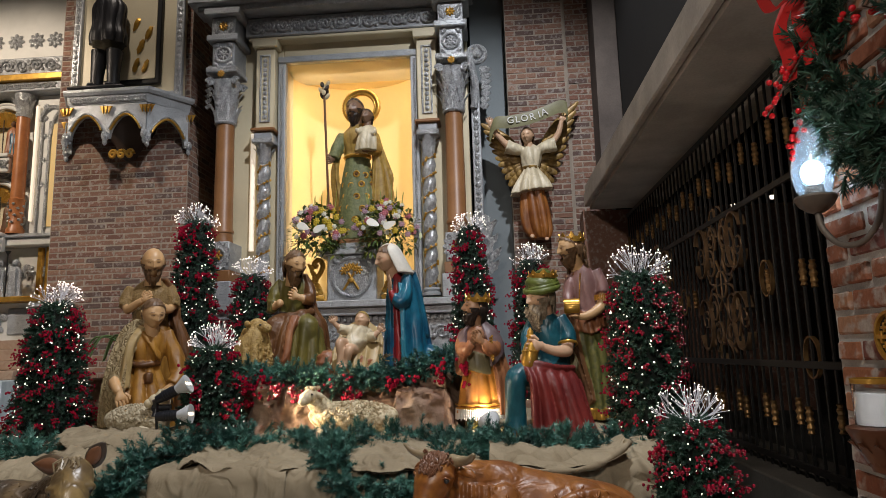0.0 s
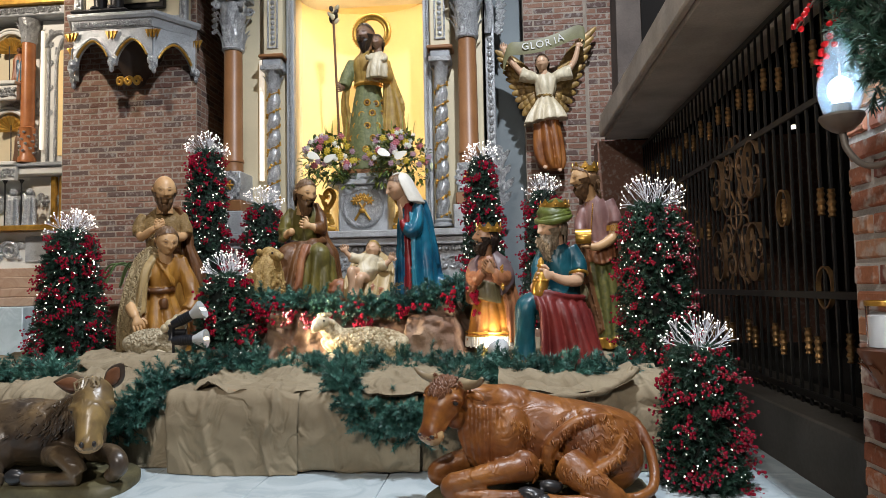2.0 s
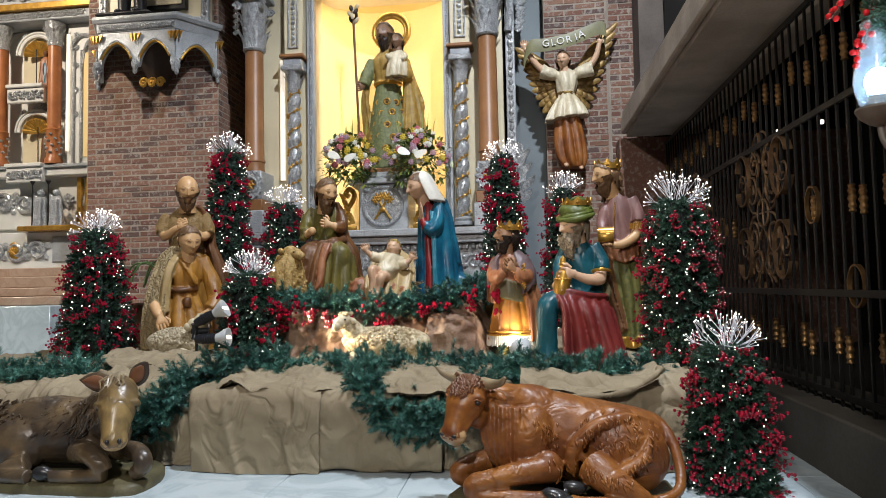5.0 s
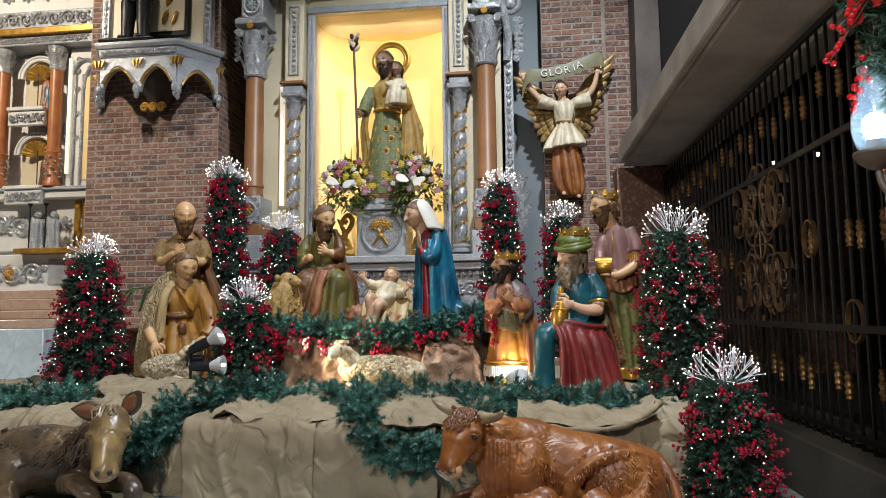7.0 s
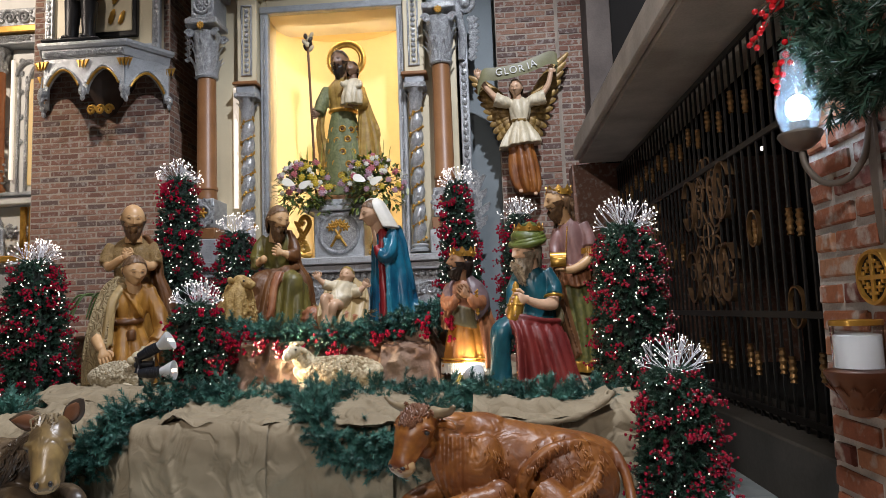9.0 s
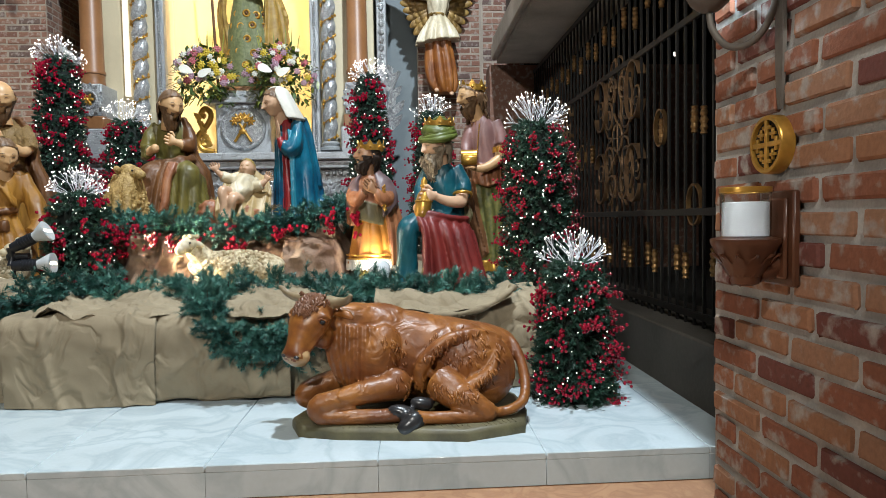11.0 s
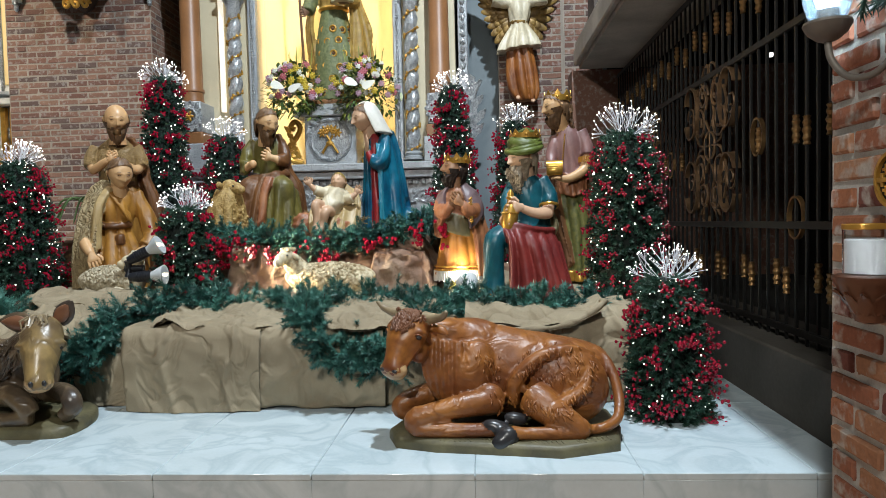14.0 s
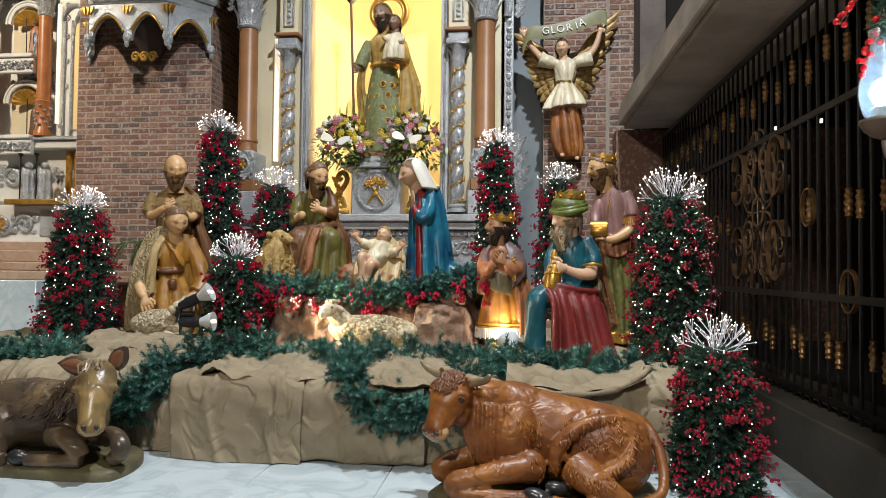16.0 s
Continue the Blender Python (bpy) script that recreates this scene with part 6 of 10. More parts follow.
def king_turban():
    g, d = Geo(), Geo()
    gown(g, [(0.30, 0.10, 0.03, 0.20, 0.17), (0.44, 0.09, 0.02, 0.19, 0.15), (0.54, 0.09, 0.01, 0.165, 0.13), (0.70, 0.08, 0.0, 0.18, 0.13), (0.82, 0.07, 0.0, 0.165, 0.11), (0.90, 0.05, 0.0, 0.07, 0.07)], 2, 4, 0.012, 5, swag=0.008)
    # raised knee, shin and foot of the near leg
    arm(g, [(0.06, 0.0, 0.38), (-0.08, -0.14, 0.43), (-0.17, -0.22, 0.42), (-0.20, -0.24, 0.34), (-0.205, -0.23, 0.15), (-0.21, -0.23, 0.0)], [0.12, 0.11, 0.098, 0.088, 0.088, 0.11], 2, 2, 0.05)
    # crimson cloak over the thigh, sweeping to the ground
    sheet(g, [[(-0.17, -0.22, 0.53), (-0.02, -0.24, 0.53), (0.12, -0.20, 0.48), (0.26, -0.10, 0.46)], [(-0.10, -0.33, 0.42), (0.02, -0.32, 0.40), (0.18, -0.26, 0.36), (0.31, -0.10, 0.36)], [(-0.09, -0.35, 0.24), (0.07, -0.33, 0.22), (0.23, -0.28, 0.19), (0.35, -0.10, 0.20)], [(-0.10, -0.36, 0.0), (0.10, -0.35, 0.0), (0.28, -0.30, 0.0), (0.40, -0.10, 0.0)]], 3, 9, 5, 0.030, 0.4, 0.06)
    gown(g, [(0.0, 0.22, 0.0, 0.20, 0.20), (0.2, 0.18, 0.0, 0.17, 0.17), (0.42, 0.12, 0.0, 0.16, 0.14)], 3, 6, 0.02, 3)
    for k in range(3):
        g.tube(smooth_line([(-0.14, -0.24, 0.53 - 0.01 * k), (-0.02, -0.27, 0.51 - 0.03 * k), (0.12, -0.22, 0.48 - 0.05 * k), (0.27, -0.09, 0.47 - 0.06 * k)], 7), [0.012] + [0.022] * 20 + [0.012], 3, 8)
    # pale lining of the mantle behind the arm
    sheet(g, [[(0.20, 0.06, 0.85), (0.26, 0.0, 0.80)], [(0.24, 0.03, 0.66), (0.29, -0.02, 0.62)], [(0.24, -0.02, 0.50), (0.30, -0.05, 0.50)], [(0.14, -0.14, 0.44), (0.24, -0.10, 0.38)], [(0.06, -0.19, 0.44), (0.14, -0.18, 0.40)]], 6, 7, 2, 0.010, 1, 0.035)
    # sleeve with a gold hem, bare forearms, both hands on the vessel
    arm(g, [(0.20, 0.0, 0.83), (0.265, -0.04, 0.72), (0.26, -0.09, 0.645)], [0.09, 0.092, 0.084], 2, 2, 0.04)
    d.tube([(0.258 + 0.086 * math.cos(q), -0.095 + 0.082 * math.sin(q), 0.645 - 0.02 * math.sin(q)) for q in [2 * math.pi * k / 26 for k in range(27)]], 0.012, 7, 6)
    arm(g, [(0.26, -0.09, 0.66), (0.235, -0.14, 0.60), (0.12, -0.22, 0.595), (-0.01, -0.26, 0.635)], [0.062, 0.056, 0.046, 0.032], 0, 0, 0)
    palm(d, (0.0, -0.262, 0.635), (-0.145, -0.29, 0.635), 0, 1.4)
    arm(g, [(-0.05, 0.0, 0.80), (-0.12, -0.10, 0.68), (-0.13, -0.20, 0.58)], [0.075, 0.07, 0.05], 2, 4, 0.06)
    palm(d, (-0.15, -0.21, 0.56), (-0.09, -0.30, 0.535), 0, 1.35)
    d.lathe([(0.042, 0.0), (0.056, 0.02), (0.068, 0.07), (0.072, 0.13), (0.060, 0.175), (0.034, 0.20), (0.030, 0.22), (0.040, 0.228), (0.040, 0.238), (0.028, 0.245), (0.030, 0.265), (0.014, 0.285), (0.004, 0.295)], (-0.095, -0.235, 0.475), 7, 22)
    for k in range(24):
        a = 2 * math.pi * k / 24
        d.ell((-0.095 + 0.07 * math.cos(a), -0.235 + 0.07 * math.sin(a), 0.60), 0.010, 7, nu=6, nv=4)
    for k in range(22):
        d.ell((-0.09 + 0.006 * (k % 5), -0.36, 0.05 + 0.004 * k), 0.008, 7, nu=6, nv=4)
        a = 0.25 * k
        d.ell((-0.21 + 0.115 * math.cos(a), -0.23 + 0.115 * math.sin(a), 0.03), 0.010, 7, nu=6, nv=4)
    slim((g, d), 0.96, 0.79, 0.45, 0.65, 0.06)
    c = Vector((0.035, -0.06, 1.005))
    head(d, c, 0.120, -56, 0, 4, 12, beard=4, beard_len=1.2, lean=(0.3, 0.4))
    m = Euler((radians(6), 0, radians(-56))).to_matrix()

    def beard_at(rnd):
        x, u = rnd.uniform(-0.9, 0.9), rnd.random()
        p = c + m @ Vector((0.068 * x * (1 - 0.4 * u), -0.095 - 0.02 * (1 - x * x) + 0.03 * u, -0.06 - 0.15 * u))
        return p, m @ Vector((0.012 * x, -0.004, -0.055))
    g.ell(c + m @ Vector((0, -0.068, -0.13)), (0.062, 0.042, 0.10), 4, (6, 0, -56), 16, 12, 0.2)
    curls(d, beard_at, 90, 0.011, 4, 3)
    # wound turban with a low crown
    t0 = Vector((0.05, -0.045, 1.10))
    d.ell(t0, (0.128, 0.128, 0.075), 5, (8, 6, 0), 28, 16, 0.06, 4)
    for k in range(7):
        az, tip, q = 0.5 + 0.35 * k, 0.035 - 0.002 * k, 0.122 - 0.012 * k
        d.tube([(t0.x + q * math.cos(b), t0.y + q * math.sin(b), t0.z - 0.035 + 0.017 * k + tip * math.sin(b + az)) for b in [2 * math.pi * j / 30 for j in range(31)]], [0.024 + 0.004 * math.sin(3 * j / 5 + k) for j in range(31)], 5, 8)
    crown(d, (t0.x + 0.01, t0.y, t0.z + 0.075), 0.10, 7, 0.035)
    return fuse(g, d)


def king_standing():
    g, d = Geo(), Geo()
    gown(g, [(0.0, 0.04, 0, 0.13, 0.14), (0.3, 0.03, 0, 0.13, 0.13), (0.65, 0.01, 0, 0.13, 0.12), (0.82, 0.0, 0, 0.125, 0.105)], 5, 6, 0.03, 3, twist=0.8)
    gown(g, [(0.01, 0.04, 0, 0.145, 0.155), (0.09, 0.04, 0, 0.142, 0.15)], 7, 6, 0.028, 3)
    gown(g, [(0.78, 0.0, -0.01, 0.140, 0.115), (0.95, 0.0, -0.01, 0.15, 0.115), (1.10, -0.01, -0.02, 0.16, 0.11), (1.20, -0.02, -0.02, 0.12, 0.09), (1.27, -0.04, -0.03, 0.05, 0.05)], 2, 6, 0.010, 6)
    sheet(g, [[(-0.14, -0.06, 0.90), (0.0, -0.14, 0.86), (0.15, -0.06, 0.88)], [(-0.15, -0.08, 0.80), (0.0, -0.16, 0.77), (0.17, -0.07, 0.80)], [(-0.10, -0.09, 0.72), (0.02, -0.17, 0.68), (0.16, -0.08, 0.74)]], 6, 7, 4, 0.014, 1, 0.05)
    # long mantle behind, its front edge falling in a curve
    sheet(g, [[(-0.08, -0.10, 1.22), (-0.14, -0.05, 1.18), (-0.12, 0.08, 1.15)], [(-0.13, -0.10, 1.0), (-0.17, -0.04, 0.98), (-0.14, 0.08, 0.95)], [(-0.12, -0.12, 0.70), (-0.18, -0.05, 0.66), (-0.15, 0.08, 0.64)], [(-0.08, -0.15, 0.45), (-0.12, -0.08, 0.40), (-0.10, 0.08, 0.36)], [(0.0, -0.16, 0.15), (-0.04, -0.10, 0.10), (-0.04, 0.06, 0.06)]], 8, 7, 3, 0.016, 2, 0.05)
    sheet(g, [[(0.06, 0.10, 0.95), (0.17, 0.03, 0.95)], [(0.08, 0.10, 0.6), (0.18, 0.02, 0.6)], [(0.10, 0.08, 0.05), (0.21, 0.0, 0.05)]], 8, 8, 2, 0.014, 0, 0.05)
    arm(g, [(0.11, -0.01, 1.20), (0.16, -0.04, 1.08), (0.165, -0.07, 1.00)], [0.085, 0.09, 0.086], 3, 2, 0.05)
    arm(g, [(0.165, -0.07, 1.01), (0.14, -0.12, 0.90), (0.0, -0.20, 0.83), (-0.10, -0.23, 0.825)], [0.056, 0.052, 0.042, 0.032], 0, 0, 0)
    palm(d, (-0.09, -0.23, 0.825), (-0.19, -0.25, 0.83), 0, 1.2, (0, -1, 0))
    arm(g, [(-0.14, -0.02, 1.16), (-0.19, -0.09, 1.0), (-0.18, -0.18, 0.90)], [0.070, 0.066, 0.05], 3, 3, 0.08)
    for k in range(28):
        a = 2 * math.pi * k / 28
        d.tube([(0.165 + 0.084 * math.cos(a), -0.075 + 0.084 * math.sin(a), 1.0), (0.165 + 0.086 * math.cos(a), -0.075 + 0.086 * math.sin(a), 0.955)], 0.007, 7, 4)
    for k in range(20):
        d.ell((-0.05 - 0.002 * k, -0.125 - 0.0015 * k, 1.18 - 0.016 * k), 0.008, 7, nu=6, nv=4)
    d.box((-0.24, -0.30, 0.85), (-0.08, -0.19, 0.92), 7, 0.012)
    d.tube([(-0.24, -0.245, 0.92), (-0.08, -0.245, 0.92)], 0.05, 7, 14)
    slim((g, d), 0.9, 0.78, 0.5, 0.9, -0.02)
    head(d, (-0.11, -0.07, 1.41), 0.114, -62, 0, 4, 14, beard=4, beard_len=0.8, lean=(0.5, 0.4))

    def long_hair(rnd):
        a, u = rnd.uniform(-0.4, 2.2), rnd.random()
        p = Vector((-0.09 + 0.095 * math.cos(a), -0.05 + 0.10 * math.sin(a), 1.44 - 0.22 * u))
        return p, Vector((0.012 * math.cos(a), 0.012 * math.sin(a), -0.07))
    curls(d, long_hair, 80, 0.014, 4, 8)
    crown(d, (-0.095, -0.05, 1.495), 0.098, 7, 0.045)
    return fuse(g, d)


def statue(name, g, mats, label, loc, rz=0.0, scale=1.0):
    ob = solo(name, g, mats, label, "statue", loc=loc, rz=rz, smooth=60, group="nativity statues")
    ob.scale = (scale, scale, scale)
    return ob


statue("shepherd_statue", shepherd_bald(), [SKIN_TAN, HAIR, OCHRE, TAN_KNIT, BROWN_ROBE], "bald bearded shepherd statue in tan tunic and brown cloak", (-2.84, 5.8, 0.52), 20)
statue("shepherd_statue", shepherd_kneeling(), [SKIN_TAN, HAIR, OCHRE, OCHRE_LIGHT, TAN_SCARF, BROWN_ROBE], "kneeling young shepherd statue in ochre tunic and fleece", (-2.70, 5.45, 0.50), 24)
statue("father_statue", joseph(), [SKIN_TAN, HAIR, OLIVE, BROWN_ROBE, ROSE, HAIR_DARK], "seated bearded statue in olive robe and brown mantle", (-1.66, 6.0, 0.92), 12)
statue("mother_statue", mary(), [SKIN, HAIR, BLUE, RED, WHITE_VEIL, BLUE_PALE], "kneeling mother statue in blue mantle, red gown and white veil", (-0.66, 6.0, 0.95), 5)
statue("infant_statue", baby(), [SKIN, HAIR_BLOND, CREAM_ROBE, ROSE, STRAW, TAN_SCARF], "infant statue in cream cloth lying on straw, arms spread", (-1.0, 5.68, 0.92), 8)
statue("king_statue", king_orange(), [SKIN_BROWN, HAIR_DARK, ORANGE, MAUVE, ROSE, OLIVE, WHITE_VEIL, GOLD, LINING], "crowned king statue in fringed orange robe and mauve cape", (0.05, 5.3, 0.50))
statue("king_statue", king_turban(), [SKIN, HAIR, TEAL, CRIMSON, HAIR_GREY, GREEN, LINING, GOLD], "kneeling king statue in green turban, teal robe, crimson cloak", (0.50, 5.3, 0.46))
statue("king_statue", king_standing(), [SKIN_TAN, HAIR, DUSTY, DUSTY, HAIR, GREEN_GOLD, ROSE, GOLD, RUST_BROWN], "standing crowned king statue in mauve and orange with a casket", (0.96, 5.8, 0.50), -6)


g = Geo()
g.box((-0.22, -0.20, 0.0), (0.22, 0.20, 0.12), 0, 0.015)
solo("stone_block", g, ROCK, "low brown block under the standing shepherd", "block", loc=(-2.84, 5.8, 0.40))

# ---- animals ----
def body(g, secs, mi, n=36, k=6, lump=0.03, seed=0.0, folds=0.0):
    """A body lofted along (x, y, z, half width across, half height) stations, across the run."""
    line = smooth_line(secs, k)
    rings = []
    for i, (x, y, z, w, h) in enumerate(line):
        a, b = line[max(i - 1, 0)], line[min(i + 1, len(line) - 1)]
        d = Vector((b[0] - a[0], b[1] - a[1], b[2] - a[2])).normalized()
        side = Vector((-d.y, d.x, 0))
        side = side.normalized() if side.length > 0.05 else Vector((0, 1, 0))
        up = side.cross(d) * -1
        if up.z < 0:
            up = -up
        row = []
        for j in range(n):
            q = 2 * math.pi * j / n
            p = Vector((x, y, z)) + side * w * math.cos(q) + up * h * math.sin(q)
            s = 1 + lump * noise.noise(p * 9 + Vector((seed, 0, 0))) + folds * math.sin(26 * i / len(line) + 3 * q)
            row.append(Vector((x, y, z)) + (p - Vector((x, y, z))) * s)
        rings.append(row)
    g.loft(rings, mi)


def ox():
    g, d = Geo(), Geo()
    # trunk: round rump, hollow flank, deep chest
    body(g, [(0.49, 0.04, 0.24, 0.05, 0.07), (0.45, 0.03, 0.255, 0.13, 0.14), (0.34, 0.02, 0.255, 0.17, 0.175), (0.14, 0.02, 0.265, 0.185, 0.20), (-0.04, 0.02, 0.285, 0.185, 0.215), (-0.16, 0.0, 0.31, 0.165, 0.215), (-0.26, -0.03, 0.325, 0.13, 0.19), (-0.32, -0.05, 0.33, 0.06, 0.11)], 0, 44, 7, 0.03, 1)
    # hip bones, spine and shoulder hump
    g.ell((0.27, -0.05, 0.40), (0.09, 0.07, 0.045), 0, (0, 12, 0))
    g.ell((-0.12, 0.0, 0.49), (0.13, 0.08, 0.045), 0, (0, 8, 0))
    # neck with hanging dewlap
    body(g, [(0.02, 0.0, 0.34, 0.10, 0.13), (-0.08, 0.0, 0.355, 0.13, 0.165), (-0.20, -0.04, 0.385, 0.115, 0.16), (-0.29, -0.09, 0.43, 0.09, 0.13), (-0.37, -0.12, 0.47, 0.07, 0.085)], 0, 44, 8, 0.03, 3)
    sheet(g, [[(-0.36, -0.17, 0.46), (-0.30, -0.18, 0.46), (-0.22, -0.18, 0.46), (-0.14, -0.17, 0.45)], [(-0.37, -0.19, 0.34), (-0.30, -0.21, 0.34), (-0.22, -0.21, 0.34), (-0.14, -0.19, 0.35)], [(-0.33, -0.17, 0.22), (-0.28, -0.20, 0.22), (-0.22, -0.21, 0.22), (-0.14, -0.19, 0.25)], [(-0.28, -0.14, 0.15), (-0.25, -0.17, 0.15), (-0.20, -0.18, 0.16), (-0.14, -0.16, 0.18)]], 0, 9, 7, 0.011, 0.3, 0.09, 0.7)
    # shoulder blade, elbow and the folded fore leg
    g.ell((-0.14, -0.14, 0.30), (0.10, 0.085, 0.16), 0, (0, 20, 0), 24, 14)
    g.ell((-0.06, -0.20, 0.19), (0.075, 0.055, 0.075), 0)
    arm(g, [(-0.03, -0.19, 0.18), (-0.18, -0.25, 0.175), (-0.33, -0.28, 0.150), (-0.40, -0.28, 0.135)], [0.072, 0.062, 0.052, 0.052], 0, 0, 0.0)
    g.ell((-0.40, -0.285, 0.115), (0.046, 0.046, 0.056), 0)
    arm(g, [(-0.40, -0.285, 0.085), (-0.26, -0.30, 0.080), (-0.12, -0.31, 0.082), (-0.04, -0.31, 0.088)], [0.046, 0.042, 0.037, 0.040], 0, 0, 0.0)
    g.ell((-0.03, -0.315, 0.10), (0.065, 0.036, 0.030), 3, (0, 14, 0))
    g.ell((0.0, -0.33, 0.082), (0.06, 0.034, 0.030), 3, (0, 22, 0))
    g.ell((0.055, -0.27, 0.12), (0.055, 0.034, 0.030), 3, (0, 10, 0))
    arm(g, [(-0.26, -0.06, 0.2), (-0.42, -0.10, 0.17), (-0.48, -0.12, 0.13), (-0.40, -0.11, 0.09)], [0.07, 0.058, 0.052, 0.045], 0, 0, 0.0)
    # haunch with its rim, hollow and muscle
    g.ell((0.30, -0.13, 0.235), (0.20, 0.10, 0.185), 0, (0, 24, 0), 30, 18)
    arm(g, [(0.06, -0.17, 0.16), (0.055, -0.185, 0.24), (0.10, -0.19, 0.32), (0.19, -0.18, 0.385), (0.32, -0.15, 0.40), (0.43, -0.11, 0.37)], [0.03, 0.042, 0.04, 0.036, 0.034, 0.02], 0, 0, 0.0)
    arm(g, [(0.10, -0.20, 0.24), (0.17, -0.245, 0.19), (0.27, -0.255, 0.19), (0.37, -0.235, 0.25), (0.40, -0.19, 0.33)], [0.022, 0.032, 0.034, 0.028, 0.014], 0, 0, 0.0)
    arm(g, [(0.14, -0.20, 0.20), (0.20, -0.26, 0.16), (0.28, -0.295, 0.125), (0.33, -0.31, 0.095)], [0.10, 0.085, 0.062, 0.05], 0, 0, 0.0)
    g.ell((0.335, -0.31, 0.085), (0.05, 0.045, 0.05), 0)
    arm(g, [(0.33, -0.315, 0.07), (0.20, -0.33, 0.072), (0.09, -0.345, 0.078), (0.035, -0.35, 0.082)], [0.040, 0.036, 0.032, 0.038], 0, 0, 0.0)
    g.ell((0.015, -0.36, 0.066), (0.052, 0.04, 0.046), 3, (0, -38, 0))
    g.ell((-0.01, -0.37, 0.05), (0.05, 0.036, 0.038), 3, (0, -30, 0))
    # tail round the haunch, tuft under the hock
    g.tube(smooth_line([(0.43, 0.02, 0.36), (0.50, -0.04, 0.33), (0.535, -0.12, 0.22), (0.52, -0.22, 0.12), (0.45, -0.28, 0.085), (0.34, -0.30, 0.075)], 7), [0.026 - 0.0001 * k for k in range(36)], 0, 14)
    # head: broad brow, long cheeks and square muzzle, turned aside
    h, hd = Geo(), Geo()
    body(h, [(0.0, 0.06, 0.10, 0.05, 0.05), (0, 0.0, 0.115, 0.088, 0.075), (0, -0.05, 0.07, 0.102, 0.095), (0, -0.085, 0.01, 0.098, 0.10), (0, -0.115, -0.055, 0.076, 0.088), (0, -0.15, -0.125, 0.062, 0.070), (0, -0.175, -0.175, 0.066, 0.056), (0, -0.19, -0.20, 0.04, 0.03)], 1, 36, 7, 0.02, 2)
    h.ell((0, -0.165, -0.165), (0.078, 0.054, 0.056), 5, (24, 0, 0), 18, 12)
    h.ell((0, -0.135, -0.205), (0.050, 0.045, 0.020), 5, (24, 0, 0), 14, 8)
    for s in (-1, 1):
        arm(h, [(s * 0.06, -0.115, 0.075), (s * 0.095, -0.09, 0.07), (s * 0.105, -0.05, 0.05)], [0.016, 0.022, 0.014], 1, 0, 0)
        arm(h, [(s * 0.088, -0.085, -0.01), (s * 0.072, -0.115, -0.07), (s * 0.062, -0.15, -0.13)], [0.022, 0.018, 0.012], 1, 0, 0)
        h.ell((s * 0.055, -0.02, -0.06), (0.045, 0.07, 0.07), 1, (20, 0, 0))
        hd.ell((s * 0.036, -0.212, -0.165), (0.015, 0.012, 0.011), 3, nu=10, nv=6)
        hd.ell((s * 0.094, -0.105, 0.040), (0.016, 0.017, 0.015), 3, nu=12, nv=8)
        hd.tube(smooth_line([(s * 0.078, -0.125, 0.046), (s * 0.095, -0.118, 0.058), (s * 0.108, -0.098, 0.048)], 5), 0.006, 1, 6)
        h.tube(smooth_line([(s * 0.06, -0.01, 0.150), (s * 0.12, -0.015, 0.155), (s * 0.18, -0.035, 0.175), (s * 0.215, -0.06, 0.215)], 5), [0.044 - 0.0022 * k for k in range(16)], 2, 12)
        arm(h, [(s * 0.08, 0.035, 0.085), (s * 0.14, 0.035, 0.085), (s * 0.19, 0.03, 0.06)], [0.022, 0.034, 0.008], 0, 0, 0)
    rnd = random.Random(6)
    turn = Euler((radians(-6), radians(4), radians(-30))).to_matrix()
    at = Vector((-0.405, -0.17, 0.462))
    for src, dst in ((h, g), (hd, d)):
        o = len(dst.v)
        dst.v.extend(tuple(at + turn @ Vector((p[0] * 0.92, p[1] * 0.80, p[2] * 0.75))) for p in src.v)
        dst.f.extend(tuple(i + o for i in f) for f in src.f)
        dst.m.extend(src.m)
    out = fuse(g, None, 0.0075, 3)
    # curly tufts pressed on the cast skin of haunch, shoulder and chest
    skin = BVHTree.FromPolygons(out.v, out.f)
    rows = [smooth_line([(0.10, 0.33), (0.19, 0.385), (0.32, 0.385), (0.42, 0.34)], 12), smooth_line([(0.12, 0.20), (0.22, 0.16), (0.32, 0.20), (0.40, 0.28)], 12), smooth_line([(0.17, 0.31), (0.25, 0.29), (0.33, 0.30)], 6), smooth_line([(-0.10, 0.40), (-0.03, 0.35), (-0.06, 0.28)], 8), smooth_line([(-0.04, 0.20), (0.02, 0.16), (0.05, 0.20)], 6)]
    for row in rows:
        for x, z in row:
            for _ in range(2):
                px, pz, q = x + rnd.gauss(0, 0.022), z + rnd.gauss(0, 0.018), rnd.uniform(0.7, 1.3)
                hit = skin.ray_cast(Vector((px, -1, pz)), Vector((0, 1, 0)))
                if hit[0] is None:
                    continue
                p, n = hit[0], hit[1]
                dn = Vector((rnd.gauss(0.2, 0.4), 0, -1))
                dn = (dn - n * dn.dot(n)).normalized()
                d.tube([p - n * 0.003, p + n * 0.002 + dn * 0.012 * q, p - n * 0.003 + dn * 0.03 * q], [0.004, 0.0065 * q, 0.001], 0, 6)
    # dark curls on the poll and down the brow
    down = turn @ Vector((0, 0.45, -1)).normalized()
    for _ in range(260):
        x, y = rnd.gauss(0, 0.040), rnd.uniform(-0.13, 0.05)
        if abs(x) > 0.085 * (1 - 0.5 * max(0.0, -y) / 0.13):
            continue
        hit = skin.ray_cast(at + turn @ Vector((x * 0.92, y * 0.8 - 0.16, 0.36)), down)
        if hit[0] is None:
            continue
        p, n = hit[0], hit[1]
        dn = turn @ Vector((rnd.gauss(0, 0.5), -0.6, -0.6))
        dn = (dn - n * dn.dot(n)).normalized()
